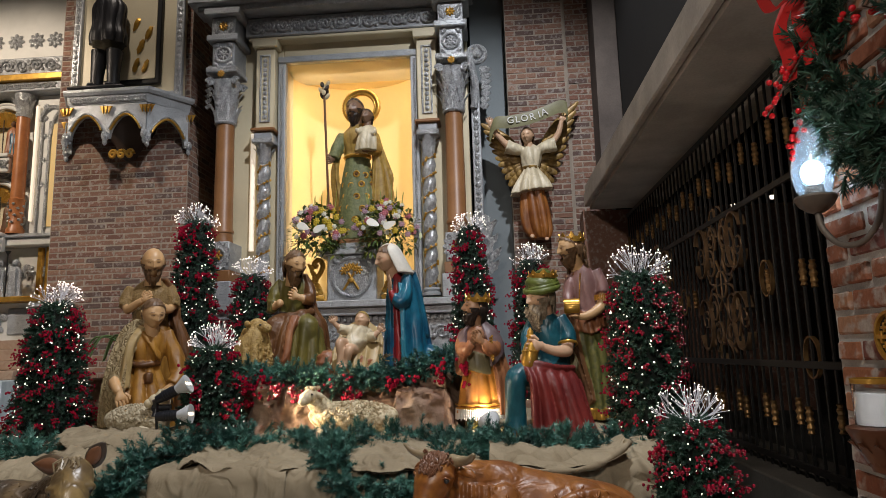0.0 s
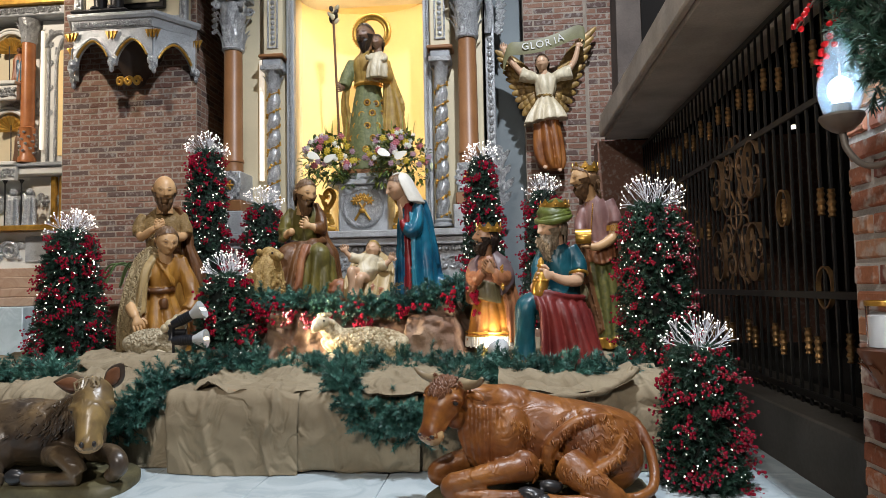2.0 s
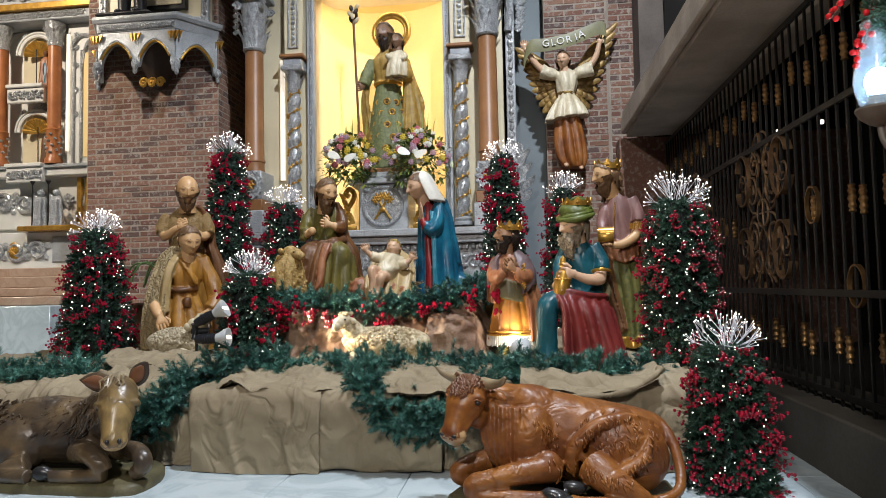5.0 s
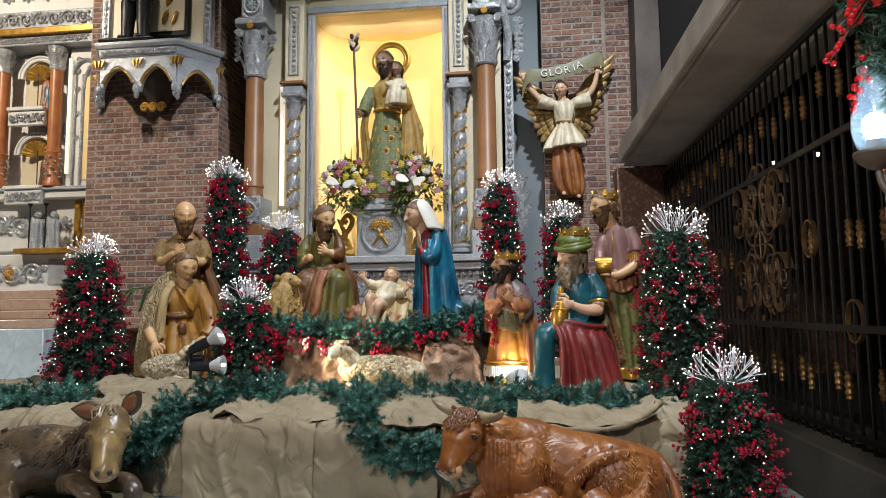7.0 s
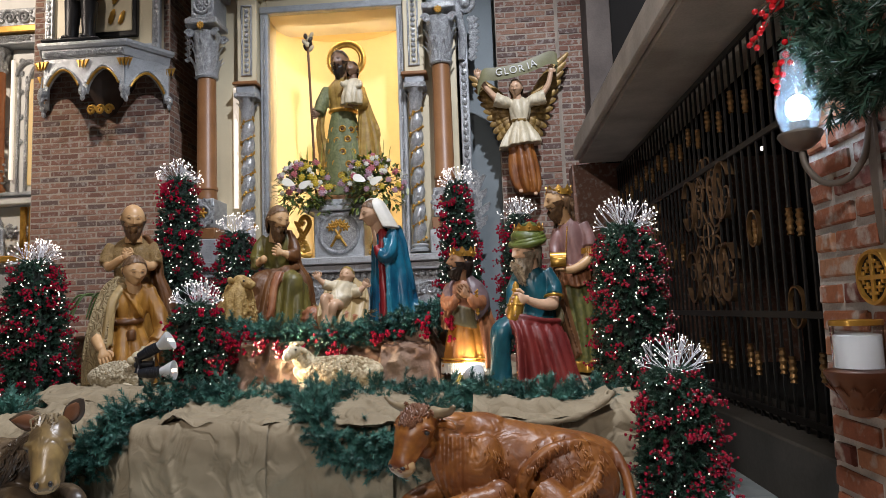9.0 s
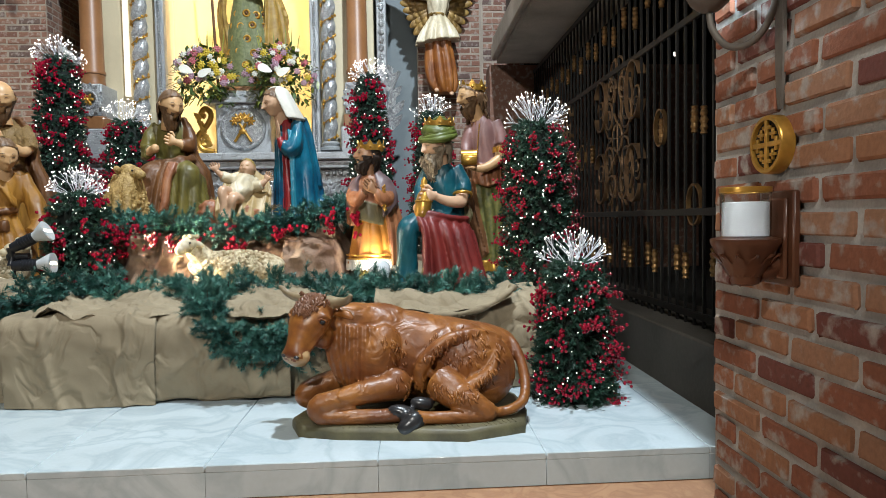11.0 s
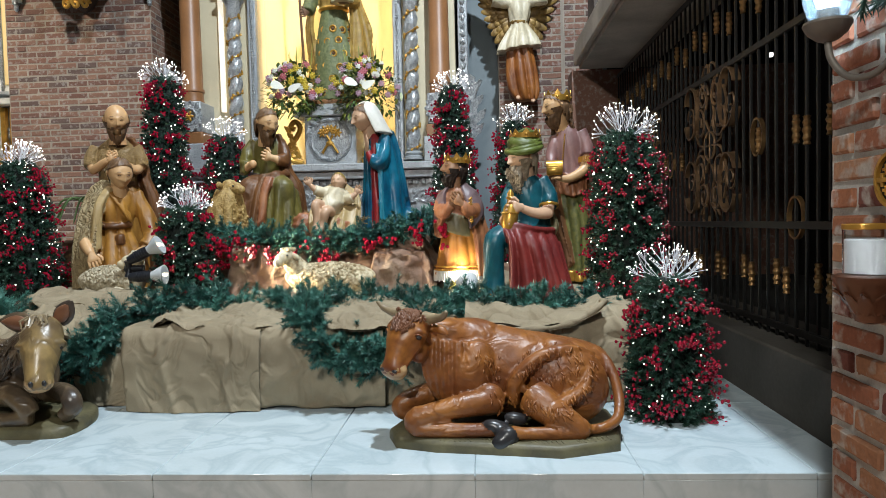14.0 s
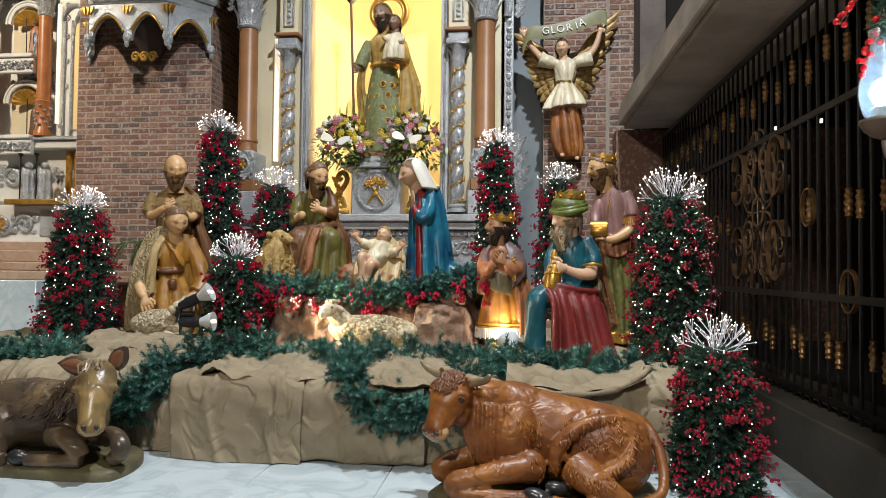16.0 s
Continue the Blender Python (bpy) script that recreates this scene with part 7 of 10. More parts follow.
        d.tube([p - n * 0.002, p + n * 0.008 + dn * 0.008, p + n * 0.003 + dn * 0.020], [0.006, 0.0075, 0.002], 6, 6)
    # bevelled plinth with chiselled rim
    rim = [(-0.53, -0.16), (-0.48, -0.30), (-0.30, -0.36), (0.0, -0.40), (0.24, -0.44), (0.50, -0.35), (0.55, -0.12), (0.54, 0.12), (0.38, 0.25), (0.0, 0.28), (-0.40, 0.24)]
    d.loft([[(x * s, y * s, z) for x, y in rim] for s, z in ((1, 0), (1.0, 0.030), (0.985, 0.044), (0.955, 0.05), (0.5, 0.052))], 4)
    for k in range(34):
        t = k / 33
        x, y = -0.28 + 0.74 * t, -0.362 - 0.075 * t + (0.08 * max(0.0, t - 0.75) * 4)
        if k % 9 < 7:
            d.tube([(x, y + 0.012, 0.047), (x - 0.012, y + 0.045, 0.053)], [0.005, 0.003], 4, 5)
    o = len(out.v)
    out.v.extend(d.v)
    out.f.extend(tuple(i + o for i in f) for f in d.f)
    out.m.extend(d.m)
    return out


statue("ox_statue", ox(), [OX_COAT, OX_FACE, HORN, HOOF, PLINTH, MUZZLE, OX_POLL], "glossy brown ox statue lying on an olive plinth", (0.30, 3.60, 0.0))


def donkey():
    g, d = Geo(), Geo()
    rim = [(-0.70, -0.08), (-0.55, -0.25), (-0.1, -0.30), (0.33, -0.30), (0.42, -0.22), (0.40, 0.0), (0.28, 0.17), (0.0, 0.23), (-0.5, 0.21)]
    rim = [smooth_line(rim + rim[:1], 4)[i] for i in range(36)]
    d.loft([[(x * s, y * s, z) for x, y in rim] for s, z in ((1, 0), (1.0, 0.04), (0.95, 0.055), (0.4, 0.056))], 4)
    body(g, [(-0.66, 0.0, 0.20, 0.05, 0.06), (-0.56, 0.0, 0.24, 0.14, 0.15), (-0.30, 0.0, 0.265, 0.165, 0.185), (-0.05, 0.0, 0.26, 0.16, 0.175), (0.10, -0.03, 0.26, 0.13, 0.155), (0.18, -0.06, 0.27, 0.07, 0.10)], 0, 40, 7, 0.04, 5)
    body(g, [(0.0, -0.02, 0.31, 0.12, 0.14), (0.12, -0.08, 0.37, 0.105, 0.14), (0.19, -0.14, 0.41, 0.085, 0.11), (0.245, -0.18, 0.45, 0.06, 0.07)], 0, 36, 7, 0.05, 2)
    # head that looks at the viewer: wide brow, narrow cheeks, soft muzzle
    def face(y):
        return 0.345 - 0.48 * (y + 0.355)
    body(g, [(face(y), y, z, w, h) for y, z, w, h in ((-0.14, 0.535, 0.05, 0.04), (-0.18, 0.525, 0.084, 0.066), (-0.225, 0.475, 0.096, 0.078), (-0.26, 0.42, 0.090, 0.078), (-0.295, 0.36, 0.072, 0.068), (-0.325, 0.31, 0.062, 0.056), (-0.345, 0.275, 0.060, 0.046), (-0.355, 0.252, 0.035, 0.03))], 1, 34, 7, 0.02, 4)
    g.ell((face(-0.335), -0.335, 0.285), (0.066, 0.050, 0.050), 5, (20, 0, 26), 18, 12)
    for s in (-1, 1):
        sx, sy = s * 0.90, s * 0.43
        arm(g, [(face(-0.285) + 0.06 * sx, -0.285 + 0.06 * sy, 0.462), (face(-0.262) + 0.090 * sx, -0.262 + 0.090 * sy, 0.456), (face(-0.23) + 0.10 * sx, -0.23 + 0.10 * sy, 0.440)], [0.016, 0.022, 0.014], 1, 0, 0)
        d.ell((face(-0.388) + 0.028 * sx, -0.382 + 0.028 * sy, 0.292), (0.011, 0.010, 0.014), 3, nu=10, nv=6)
        d.ell((face(-0.268) + 0.084 * sx, -0.268 + 0.084 * sy, 0.436), (0.013, 0.013, 0.012), 3, nu=12, nv=8)
        # long cupped ears
        root, tip = Vector((0.25 + s * 0.052, -0.16 + s * 0.025, 0.545)), Vector((0.02, -0.17, 0.565)) if s < 0 else Vector((0.375, -0.13, 0.655))
        ax = (tip - root)
        wd = ax.normalized().cross(Vector((0, -1, 0))).normalized()
        for mi, sc, push in ((0, 1.0, 0.0), (6, 0.72, -0.020)):
            rings = []
            for u in (0, 0.12, 0.28, 0.45, 0.62, 0.78, 0.9, 0.97, 1.0):
                w = sc * (0.050 * math.sin(math.pi * min(1, 0.20 + 0.80 * u)) ** 0.8 + 0.004)
                cc = root + ax * (u * sc + (1 - sc) * 0.4) + Vector((0, push, 0))
                rings.append([cc + wd * w * math.cos(q) + Vector((0, -1, 0)) * ((0.006 if math.sin(q) > 0 else 0.030) * math.sin(q) * (w / 0.05) - 0.016 * abs(math.cos(q)) ** 3) for q in [2 * math.pi * j / 18 for j in range(18)]])
            d.loft(rings, mi)
    # folded fore legs and the hind leg
    arm(g, [(0.0, -0.15, 0.18), (0.12, -0.22, 0.19), (0.20, -0.25, 0.15), (0.22, -0.25, 0.11)], [0.07, 0.062, 0.056, 0.052], 0, 0, 0)
    arm(g, [(0.23, -0.255, 0.09), (0.10, -0.265, 0.085), (-0.06, -0.27, 0.085)], [0.044, 0.04, 0.038], 0, 0, 0)
    arm(g, [(0.18, -0.06, 0.17), (0.32, -0.14, 0.19), (0.40, -0.20, 0.175), (0.415, -0.21, 0.13), (0.36, -0.20, 0.085)], [0.06, 0.056, 0.054, 0.05, 0.045], 0, 0, 0)
    g.ell((-0.11, -0.27, 0.10), (0.055, 0.036, 0.04), 3)
    g.ell((-0.38, -0.12, 0.20), (0.18, 0.10, 0.15), 0, (0, -15, 0), 24, 14, 0.05)
    arm(g, [(-0.25, -0.20, 0.14), (-0.36, -0.25, 0.09), (-0.18, -0.28, 0.085)], [0.06, 0.05, 0.042], 0, 0, 0)

    def forelock(r):
        x = r.uniform(-0.04, 0.04)
        return (0.26 + x, -0.18 - 0.06 * r.random(), 0.595 - 0.03 * r.random()), (x * 0.5, -0.04, -0.065)
    curls(d, forelock, 46, 0.007, 2, 4)

    def shag(r):
        u, v = r.random(), r.uniform(-0.3, 1.4)
        x, y, z, w = -0.04 + 0.26 * u, -0.02 - 0.11 * u, 0.31 + 0.13 * u, 0.135 - 0.04 * u
        return (x, y - w * math.cos(v), z + w * math.sin(v)), (-0.02, -0.008, -0.055)
    curls(d, shag, 150, 0.008, 0, 6)

    def flank(r):
        x, v = r.uniform(-0.6, 0.08), r.uniform(0.1, 1.4)
        return (x, -0.165 * math.cos(v), 0.26 + 0.18 * math.sin(v)), (-0.035, -0.004, -0.03)
    curls(d, flank, 120, 0.007, 0, 7)
    return fuse(g, d, 0.0075, 3)


statue("donkey_statue", donkey(), [DONKEY_COAT, DONKEY_FACE, HORN, HOOF, PLINTH, MUZZLE, OX_POLL], "dark grey-brown donkey statue lying on an olive plinth", (-2.24, 3.74, 0.0))


def lying_sheep(head_at, face_yaw=0.0, dense=420, length=0.5):
    """A lamb that lies along x with curly wool, head at the given end."""
    g = Geo()
    s = -1 if head_at < 0 else 1
    body(g, [(-s * 0.5 * length, 0.0, 0.09, 0.04, 0.04), (-s * 0.40 * length, 0, 0.11, 0.10, 0.095), (0, 0, 0.12, 0.12, 0.11), (s * 0.32 * length, 0, 0.13, 0.10, 0.11), (s * 0.46 * length, -0.01, 0.16, 0.07, 0.08), (s * 0.5 * length, -0.02, 0.19, 0.03, 0.04)], 0, 28, 6, 0.12, 3)
    rnd = random.Random(dense)
    for _ in range(dense):
        u, a = rnd.uniform(-0.48, 0.46), rnd.uniform(0.0, math.pi)
        k = math.sqrt(max(0.02, 1 - (u / 0.52) ** 2))
        p = Vector((u * length, -0.125 * k * math.cos(a), 0.12 + 0.115 * k * math.sin(a)))
        g.ell(p, (0.017, 0.014, 0.015), 0, (rnd.uniform(-40, 40), rnd.uniform(-40, 40), 0), 6, 4, 0.4)
    g.tube([(s * 0.36 * length, 0, 0.16), (s * 0.46 * length, -0.03, 0.24), (s * 0.50 * length, -0.05, 0.27)], [0.085, 0.07, 0.06], 0, 14)
    c = Vector((s * 0.52 * length, -0.07, 0.29))
    m = Euler((0, 0, radians(face_yaw))).to_matrix()
    for q, r in (((0, 0, 0), 0.062), ((0, -0.05, -0.015), 0.05), ((0, -0.09, -0.035), 0.036)):
        g.ell(c + m @ Vector(q), (r * 0.85, r, r * 0.9), 1, (0, 0, face_yaw), 14, 9)
    for e in (-1, 1):
        g.ell(c + m @ Vector((e * 0.07, 0.01, 0.0)), (0.04, 0.014, 0.022), 1, (0, e * 25, face_yaw), 10, 6)
        g.ell(c + m @ Vector((e * 0.042, -0.045, 0.012)), (0.008, 0.008, 0.007), 2, nu=6, nv=4)
    for _ in range(30):
        g.ell(c + m @ Vector((rnd.uniform(-0.035, 0.035), rnd.uniform(-0.02, 0.05), 0.05)), 0.015, 0, nu=6, nv=4, lumps=0.4)
    for e in (-1, 1):
        g.tube(smooth_line([(s * 0.2 * length, -0.11 * 1, 0.05 + 0.02 * e), (s * 0.42 * length, -0.14, 0.04), (s * 0.30 * length, -0.16, 0.025)], 5), 0.026, 1, 10)
    return g


statue("lamb_statue", lying_sheep(-1, -20, 420, 0.58), [FLEECE, CREAM_ROBE, HOOF], "cream woolly lamb statue lying in the garland", (-0.84, 4.98, 0.50), 0)
statue("lamb_statue", lying_sheep(1, -60, 380, 0.44), [FLEECE_GREY, CREAM_ROBE, HOOF], "pale woolly lamb statue held by the kneeling shepherd", (-2.55, 5.15, 0.50), 0)


def sitting_sheep():
    g = Geo()
    robe(g, [(0.0, 0, 0, 0.15, 0.16), (0.12, 0, 0, 0.15, 0.15), (0.26, 0.02, -0.02, 0.115, 0.12), (0.34, 0.04, -0.03, 0.075, 0.08), (0.40, 0.05, -0.03, 0.04, 0.05)], 0, 36, 5, 0.03, 2)
    rnd = random.Random(12)
    for _ in range(340):
        a, z = rnd.uniform(0, 6.28), rnd.uniform(0.02, 0.34)
        r = 0.15 if z < 0.14 else 0.15 - (z - 0.14) * 0.36
        g.ell((0.10 * max(0, z - 0.1) + r * math.cos(a), -0.08 * max(0, z - 0.1) + r * math.sin(a), z), (0.019, 0.019, 0.017), 0, (rnd.uniform(-40, 40), rnd.uniform(-40, 40), 0), 6, 4, 0.4)
    for q, r in (((0.05, -0.04, 0.37), 0.068), ((0.10, -0.06, 0.36), 0.055), ((0.145, -0.08, 0.345), 0.04)):
        g.ell(q, (r, r * 0.85, r * 0.88), 1, (0, 0, 0), 14, 9)
    for e in (-1, 1):
        g.ell((0.0, -0.04 + e * 0.075, 0.38), (0.024, 0.04, 0.026), 1, (e * 30, 0, 0), 10, 6)
    g.ell((0.10, -0.108, 0.375), (0.009, 0.006, 0.008), 2, nu=6, nv=4)
    g.tube([(0.06, -0.12, 0.20), (0.07, -0.15, 0.08), (0.08, -0.17, 0.0)], [0.04, 0.03, 0.028], 1, 10)
    g.tube([(0.0, -0.13, 0.20), (0.0, -0.16, 0.08), (0.0, -0.18, 0.0)], [0.04, 0.03, 0.028], 1, 10)
    return g


statue("sheep_statue", sitting_sheep(), [FLEECE_DARK, FLEECE_DARK, HOOF], "golden tan woolly sheep statue sitting upright", (-1.84, 5.62, 0.94), 0, 1.05)

# ---- greenery ----
RND = random.Random(77)


def tuft(g, p, d, length, needles, reach, mi=0):
    """A pine tip: a short stem with needles raking forward."""
    p, d = Vector(p), Vector(d).normalized()
    side = d.orthogonal().normalized()
    up = d.cross(side)
    for k in range(needles):
        t, a = k / needles, RND.uniform(0, 6.28)
        o = p + d * length * t
        w = side * math.cos(a) + up * math.sin(a)
        n = (w * RND.uniform(0.7, 1.0) + d * RND.uniform(0.5, 1.0)).normalized() * reach * RND.uniform(0.7, 1.15) * (1 - 0.35 * t)
        q = w.cross(d).normalized() * 0.0036
        r = w * 0.0036
        g.add([o + q, o - q, o + r, o + n], [(0, 1, 3), (1, 2, 3), (2, 0, 3)], mi)


def garland(name, pts, label, thick=0.10, per=60, reach=0.05, seed=1, material=None):
    """A pine garland along a line of points, of short tips in all directions."""
    RND.seed(seed)
    line = [Vector(p) for p in smooth_line(pts, 10)]
    th = thing(name, tuple(line[0]), label, "garland")
    o = line[0]
    g, st = Geo(), Geo()
    st.tube([p - o for p in line], 0.008, 0, 6)
    run = sum((b - a).length for a, b in zip(line, line[1:]))
    for _ in range(int(run * per * 3.2)):
        k = RND.randrange(len(line) - 1)
        p = line[k].lerp(line[k + 1], RND.random()) - o
        d = Vector((RND.gauss(0, 1), RND.gauss(-0.25, 1), RND.gauss(0.25, 0.8))).normalized()
        s = p + d * thick * RND.uniform(0.0, 1.1)
        st.tube([p, s], 0.003, 0, 3)
        tuft(g, s, d + Vector((RND.gauss(0, 0.4), RND.gauss(0, 0.4), RND.gauss(0, 0.3))), RND.uniform(0.05, 0.095), 40, reach * 0.88)
    part("wire_stem", st, TWIG, th)
    part("needles", g, material or NEEDLE, th, smooth=0, kind="stuff")
    return th


def berries(g, st, p, d, n, r=0.0085, spread=0.035):
    """A spray of berries on thin stalks."""
    p, d = Vector(p), Vector(d).normalized()
    for _ in range(n):
        q = p + d * RND.uniform(0.01, 0.05) + Vector((RND.gauss(0, 1), RND.gauss(0, 1), RND.gauss(0, 1))) * spread * 0.42
        st.tube([p, q], 0.0012, 0, 3)
        g.ell(q, r * RND.uniform(0.8, 1.15), 0, nu=5, nv=4)


def topper(th, z, r, n=44, seed=1, rod=0.0019, bead=0.005):
    """A burst of clear rods that end in small lit beads."""
    RND.seed(seed)
    g, b = Geo(), Geo()
    for _ in range(n):
        a, e = RND.uniform(0, 6.28), RND.uniform(0.15, 1.45)
        d = Vector((math.cos(a) * math.cos(e), math.sin(a) * math.cos(e), math.sin(e) * 0.8))
        base = Vector((d.x * r * 0.2, d.y * r * 0.2, z))
        mid = base + d * r * RND.uniform(0.45, 0.6)
        g.tube([base, mid], rod, 0, 5)
        for _ in range(3):
            tip = base * 0.0 + Vector((0, 0, z)) + (d + Vector((RND.gauss(0, 0.16), RND.gauss(0, 0.16), RND.gauss(0, 0.12)))).normalized() * r * RND.uniform(0.86, 1.03)
            g.tube([mid, tip], rod * 0.75, 0, 4)
            b.ell(tip, bead * 1.25, 0, nu=5, nv=3)
    t = part("light_spray", g, FIBRE, th, "burst of clear white rods")
    part("beads", b, WHITE_GLOW, t, "tiny lit beads", kind="stuff")


def tree(loc, h, r, seed, label, top=0.18, n_berry=60, n_light=90, bead=0.007, shape=0.45, dense=520, berry_r=0.0085, topper_n=64, group="berry trees", tuft_n=22):
    """A slim artificial tree: bullet-shaped crown of pine tips, berry sprays, fairy lights and a lit burst on top."""
    RND.seed(seed)
    th = thing("artificial_tree", loc, label, "tree", group)

    def rad(t):
        return r * (1 - shape * t) * math.sqrt(max(0.0, 1 - max(0, (t - 0.8) / 0.22) ** 2))
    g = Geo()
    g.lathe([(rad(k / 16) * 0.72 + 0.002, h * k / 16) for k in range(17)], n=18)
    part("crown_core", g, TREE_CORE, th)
    g = Geo()
    for _ in range(int(dense * h * r * 10)):
        t, a = RND.random(), RND.uniform(0, 6.28)
        q = rad(t) * RND.uniform(0.70, 0.95)
        d = Vector((math.cos(a), math.sin(a), RND.uniform(-0.5, 0.6)))
        tuft(g, (q * math.cos(a), q * math.sin(a), h * t), d + Vector((RND.gauss(0, 0.3), RND.gauss(0, 0.3), 0)), RND.uniform(0.03, 0.06), tuft_n, 0.034)
    part("needles", g, NEEDLE_DARK, th, kind="stuff", smooth=0)
    g, st = Geo(), Geo()
    for _ in range(int(n_berry * 1.65)):
        t, a = RND.uniform(0.02, 0.97), RND.uniform(0, 6.28)
        q = rad(t)
        d = Vector((math.cos(a), math.sin(a), RND.uniform(-0.5, 0.2)))
        p = Vector((q * 0.9 * math.cos(a), q * 0.9 * math.sin(a), h * t))
        st.tube([p - d * 0.06, p + d * 0.02], 0.0022, 0, 4)
        berries(g, st, p, d, RND.randint(7, 12), berry_r)
        if RND.random() < 0.6:
            e = p + d * RND.uniform(0.03, 0.06)
            st.tube([p, e], 0.002, 0, 4)
            berries(g, st, e, d, 5, berry_r)
    tw = part("twigs", st, TWIG, th, kind="stuff")
    part("berries", g, BERRY, tw, "glossy dark red berries", kind="stuff")
    g = Geo()
    for _ in range(int(n_light * 1.3)):
        t, a = RND.random(), RND.uniform(0, 6.28)
        q = rad(t) * RND.uniform(0.92, 1.06)
        g.ell((q * math.cos(a), q * math.sin(a), h * t), bead * RND.uniform(0.45, 1.0), 0, nu=5, nv=3)
    part("fairy_lights", g, WHITE_GLOW, th, "small lit fairy lights", kind="stuff")
    topper(th, h * 0.97, top, topper_n // 2, seed + 1, bead=bead * 0.55)
    return th


tree((1.15, 3.78, 0.0), 0.70, 0.205, 11, "short pine tree with red berries and a lit white burst", 0.20, 70, 121, 0.005, 0.30, 900, topper_n=56)
tree((1.20, 4.92, 0.30), 1.28, 0.27, 12, "tall pine tree with red berries beside the gate", 0.25, 95, 202, 0.007, 0.30, 560)
tree((-3.42, 5.4, 0.36), 1.20, 0.32, 13, "wide pine tree with red berries and a lit white burst", 0.22, 110, 202, 0.0075, 0.5, 430)
tree((-3.20, 7.4, 0.93), 1.72, 0.29, 14, "tall slim pine tree with red berries before the pier", 0.26, 90, 202, 0.009, 0.40, 380, 0.011)
tree((-2.46, 7.2, 0.93), 1.05, 0.27, 15, "small pine tree with berries beside the altar column", 0.24, 60, 108, 0.008, 0.42, 380, 0.010)
tree((-2.0, 5.23, 0.46), 0.70, 0.27, 16, "bushy pine tree with bright red berries and a lit burst", 0.22, 32, 121, 0.0065, 0.42, 640, 0.012)
tree((-0.05, 7.3, 0.93), 1.50, 0.25, 17, "slim pine tree with red berries beside the altar", 0.22, 80, 175, 0.009, 0.50, 380, 0.011)
tree((0.58, 6.9, 0.60), 1.38, 0.25, 18, "slim pine tree with red berries before the brick pier", 0.22, 75, 148, 0.008, 0.42, 380, 0.010)

garland("pine_garland", [(-3.6, 4.5, 0.46), (-3.0, 4.45, 0.48), (-2.75, 4.35, 0.46)], "dark green pine garland lying on burlap", 0.13, 150, 0.055, 2)
garland("pine_garland", [(-2.15, 4.0, 0.18), (-2.0, 3.98, 0.32), (-1.95, 4.1, 0.44), (-1.75, 4.3, 0.52), (-1.5, 4.55, 0.53)], "green pine garland trailing down the burlap", 0.11, 170, 0.05, 3)
garland("pine_garland", [(-1.58, 4.48, 0.48), (-1.2, 4.46, 0.46), (-0.8, 4.42, 0.48), (-0.4, 4.42, 0.47), (0.0, 4.38, 0.46), (0.4, 4.34, 0.455), (0.7, 4.34, 0.44), (0.95, 4.42, 0.42)], "thick green pine garland along the mound", 0.135, 290, 0.058, 4)
garland("pine_garland", [(-0.85, 4.4, 0.50), (-0.80, 4.12, 0.47), (-0.72, 3.98, 0.42), (-0.58, 3.93, 0.30), (-0.40, 3.92, 0.26), (-0.28, 3.95, 0.28)], "green pine garland hanging over the burlap edge", 0.10, 200, 0.05, 5)
garland("pine_garland", [(-0.45, 3.96, 0.36), (-0.30, 3.95, 0.30), (-0.18, 3.97, 0.36), (-0.10, 4.05, 0.48)], "green pine garland beside the ox", 0.09, 150, 0.05, 6)
gl = garland("berry_garland", [(-1.80, 5.36, 0.93), (-1.4, 5.28, 0.92), (-1.0, 5.24, 0.87), (-0.6, 5.27, 0.92), (-0.2, 5.37, 0.99), (0.02, 5.5, 1.0)], "pine garland with bright red berries before the manger", 0.095, 150, 0.05, 7)
RND.seed(9)
g, st = Geo(), Geo()
o = Vector((-1.80, 5.36, 0.93))
for _ in range(38):
    x = RND.uniform(-1.75, 0.0)
    p = Vector((x, 5.17 + 0.05 * RND.random(), 0.90 - 0.07 * math.cos((x + 1.0) * 1.6) + RND.gauss(0, 0.055))) - o
    berries(g, st, p, (0, -1, -0.1), RND.randint(6, 11), 0.013, 0.045)
tw = part("twigs", st, TWIG, gl, kind="stuff")
part("berries", g, BERRY, tw, "bright red berries", kind="stuff")

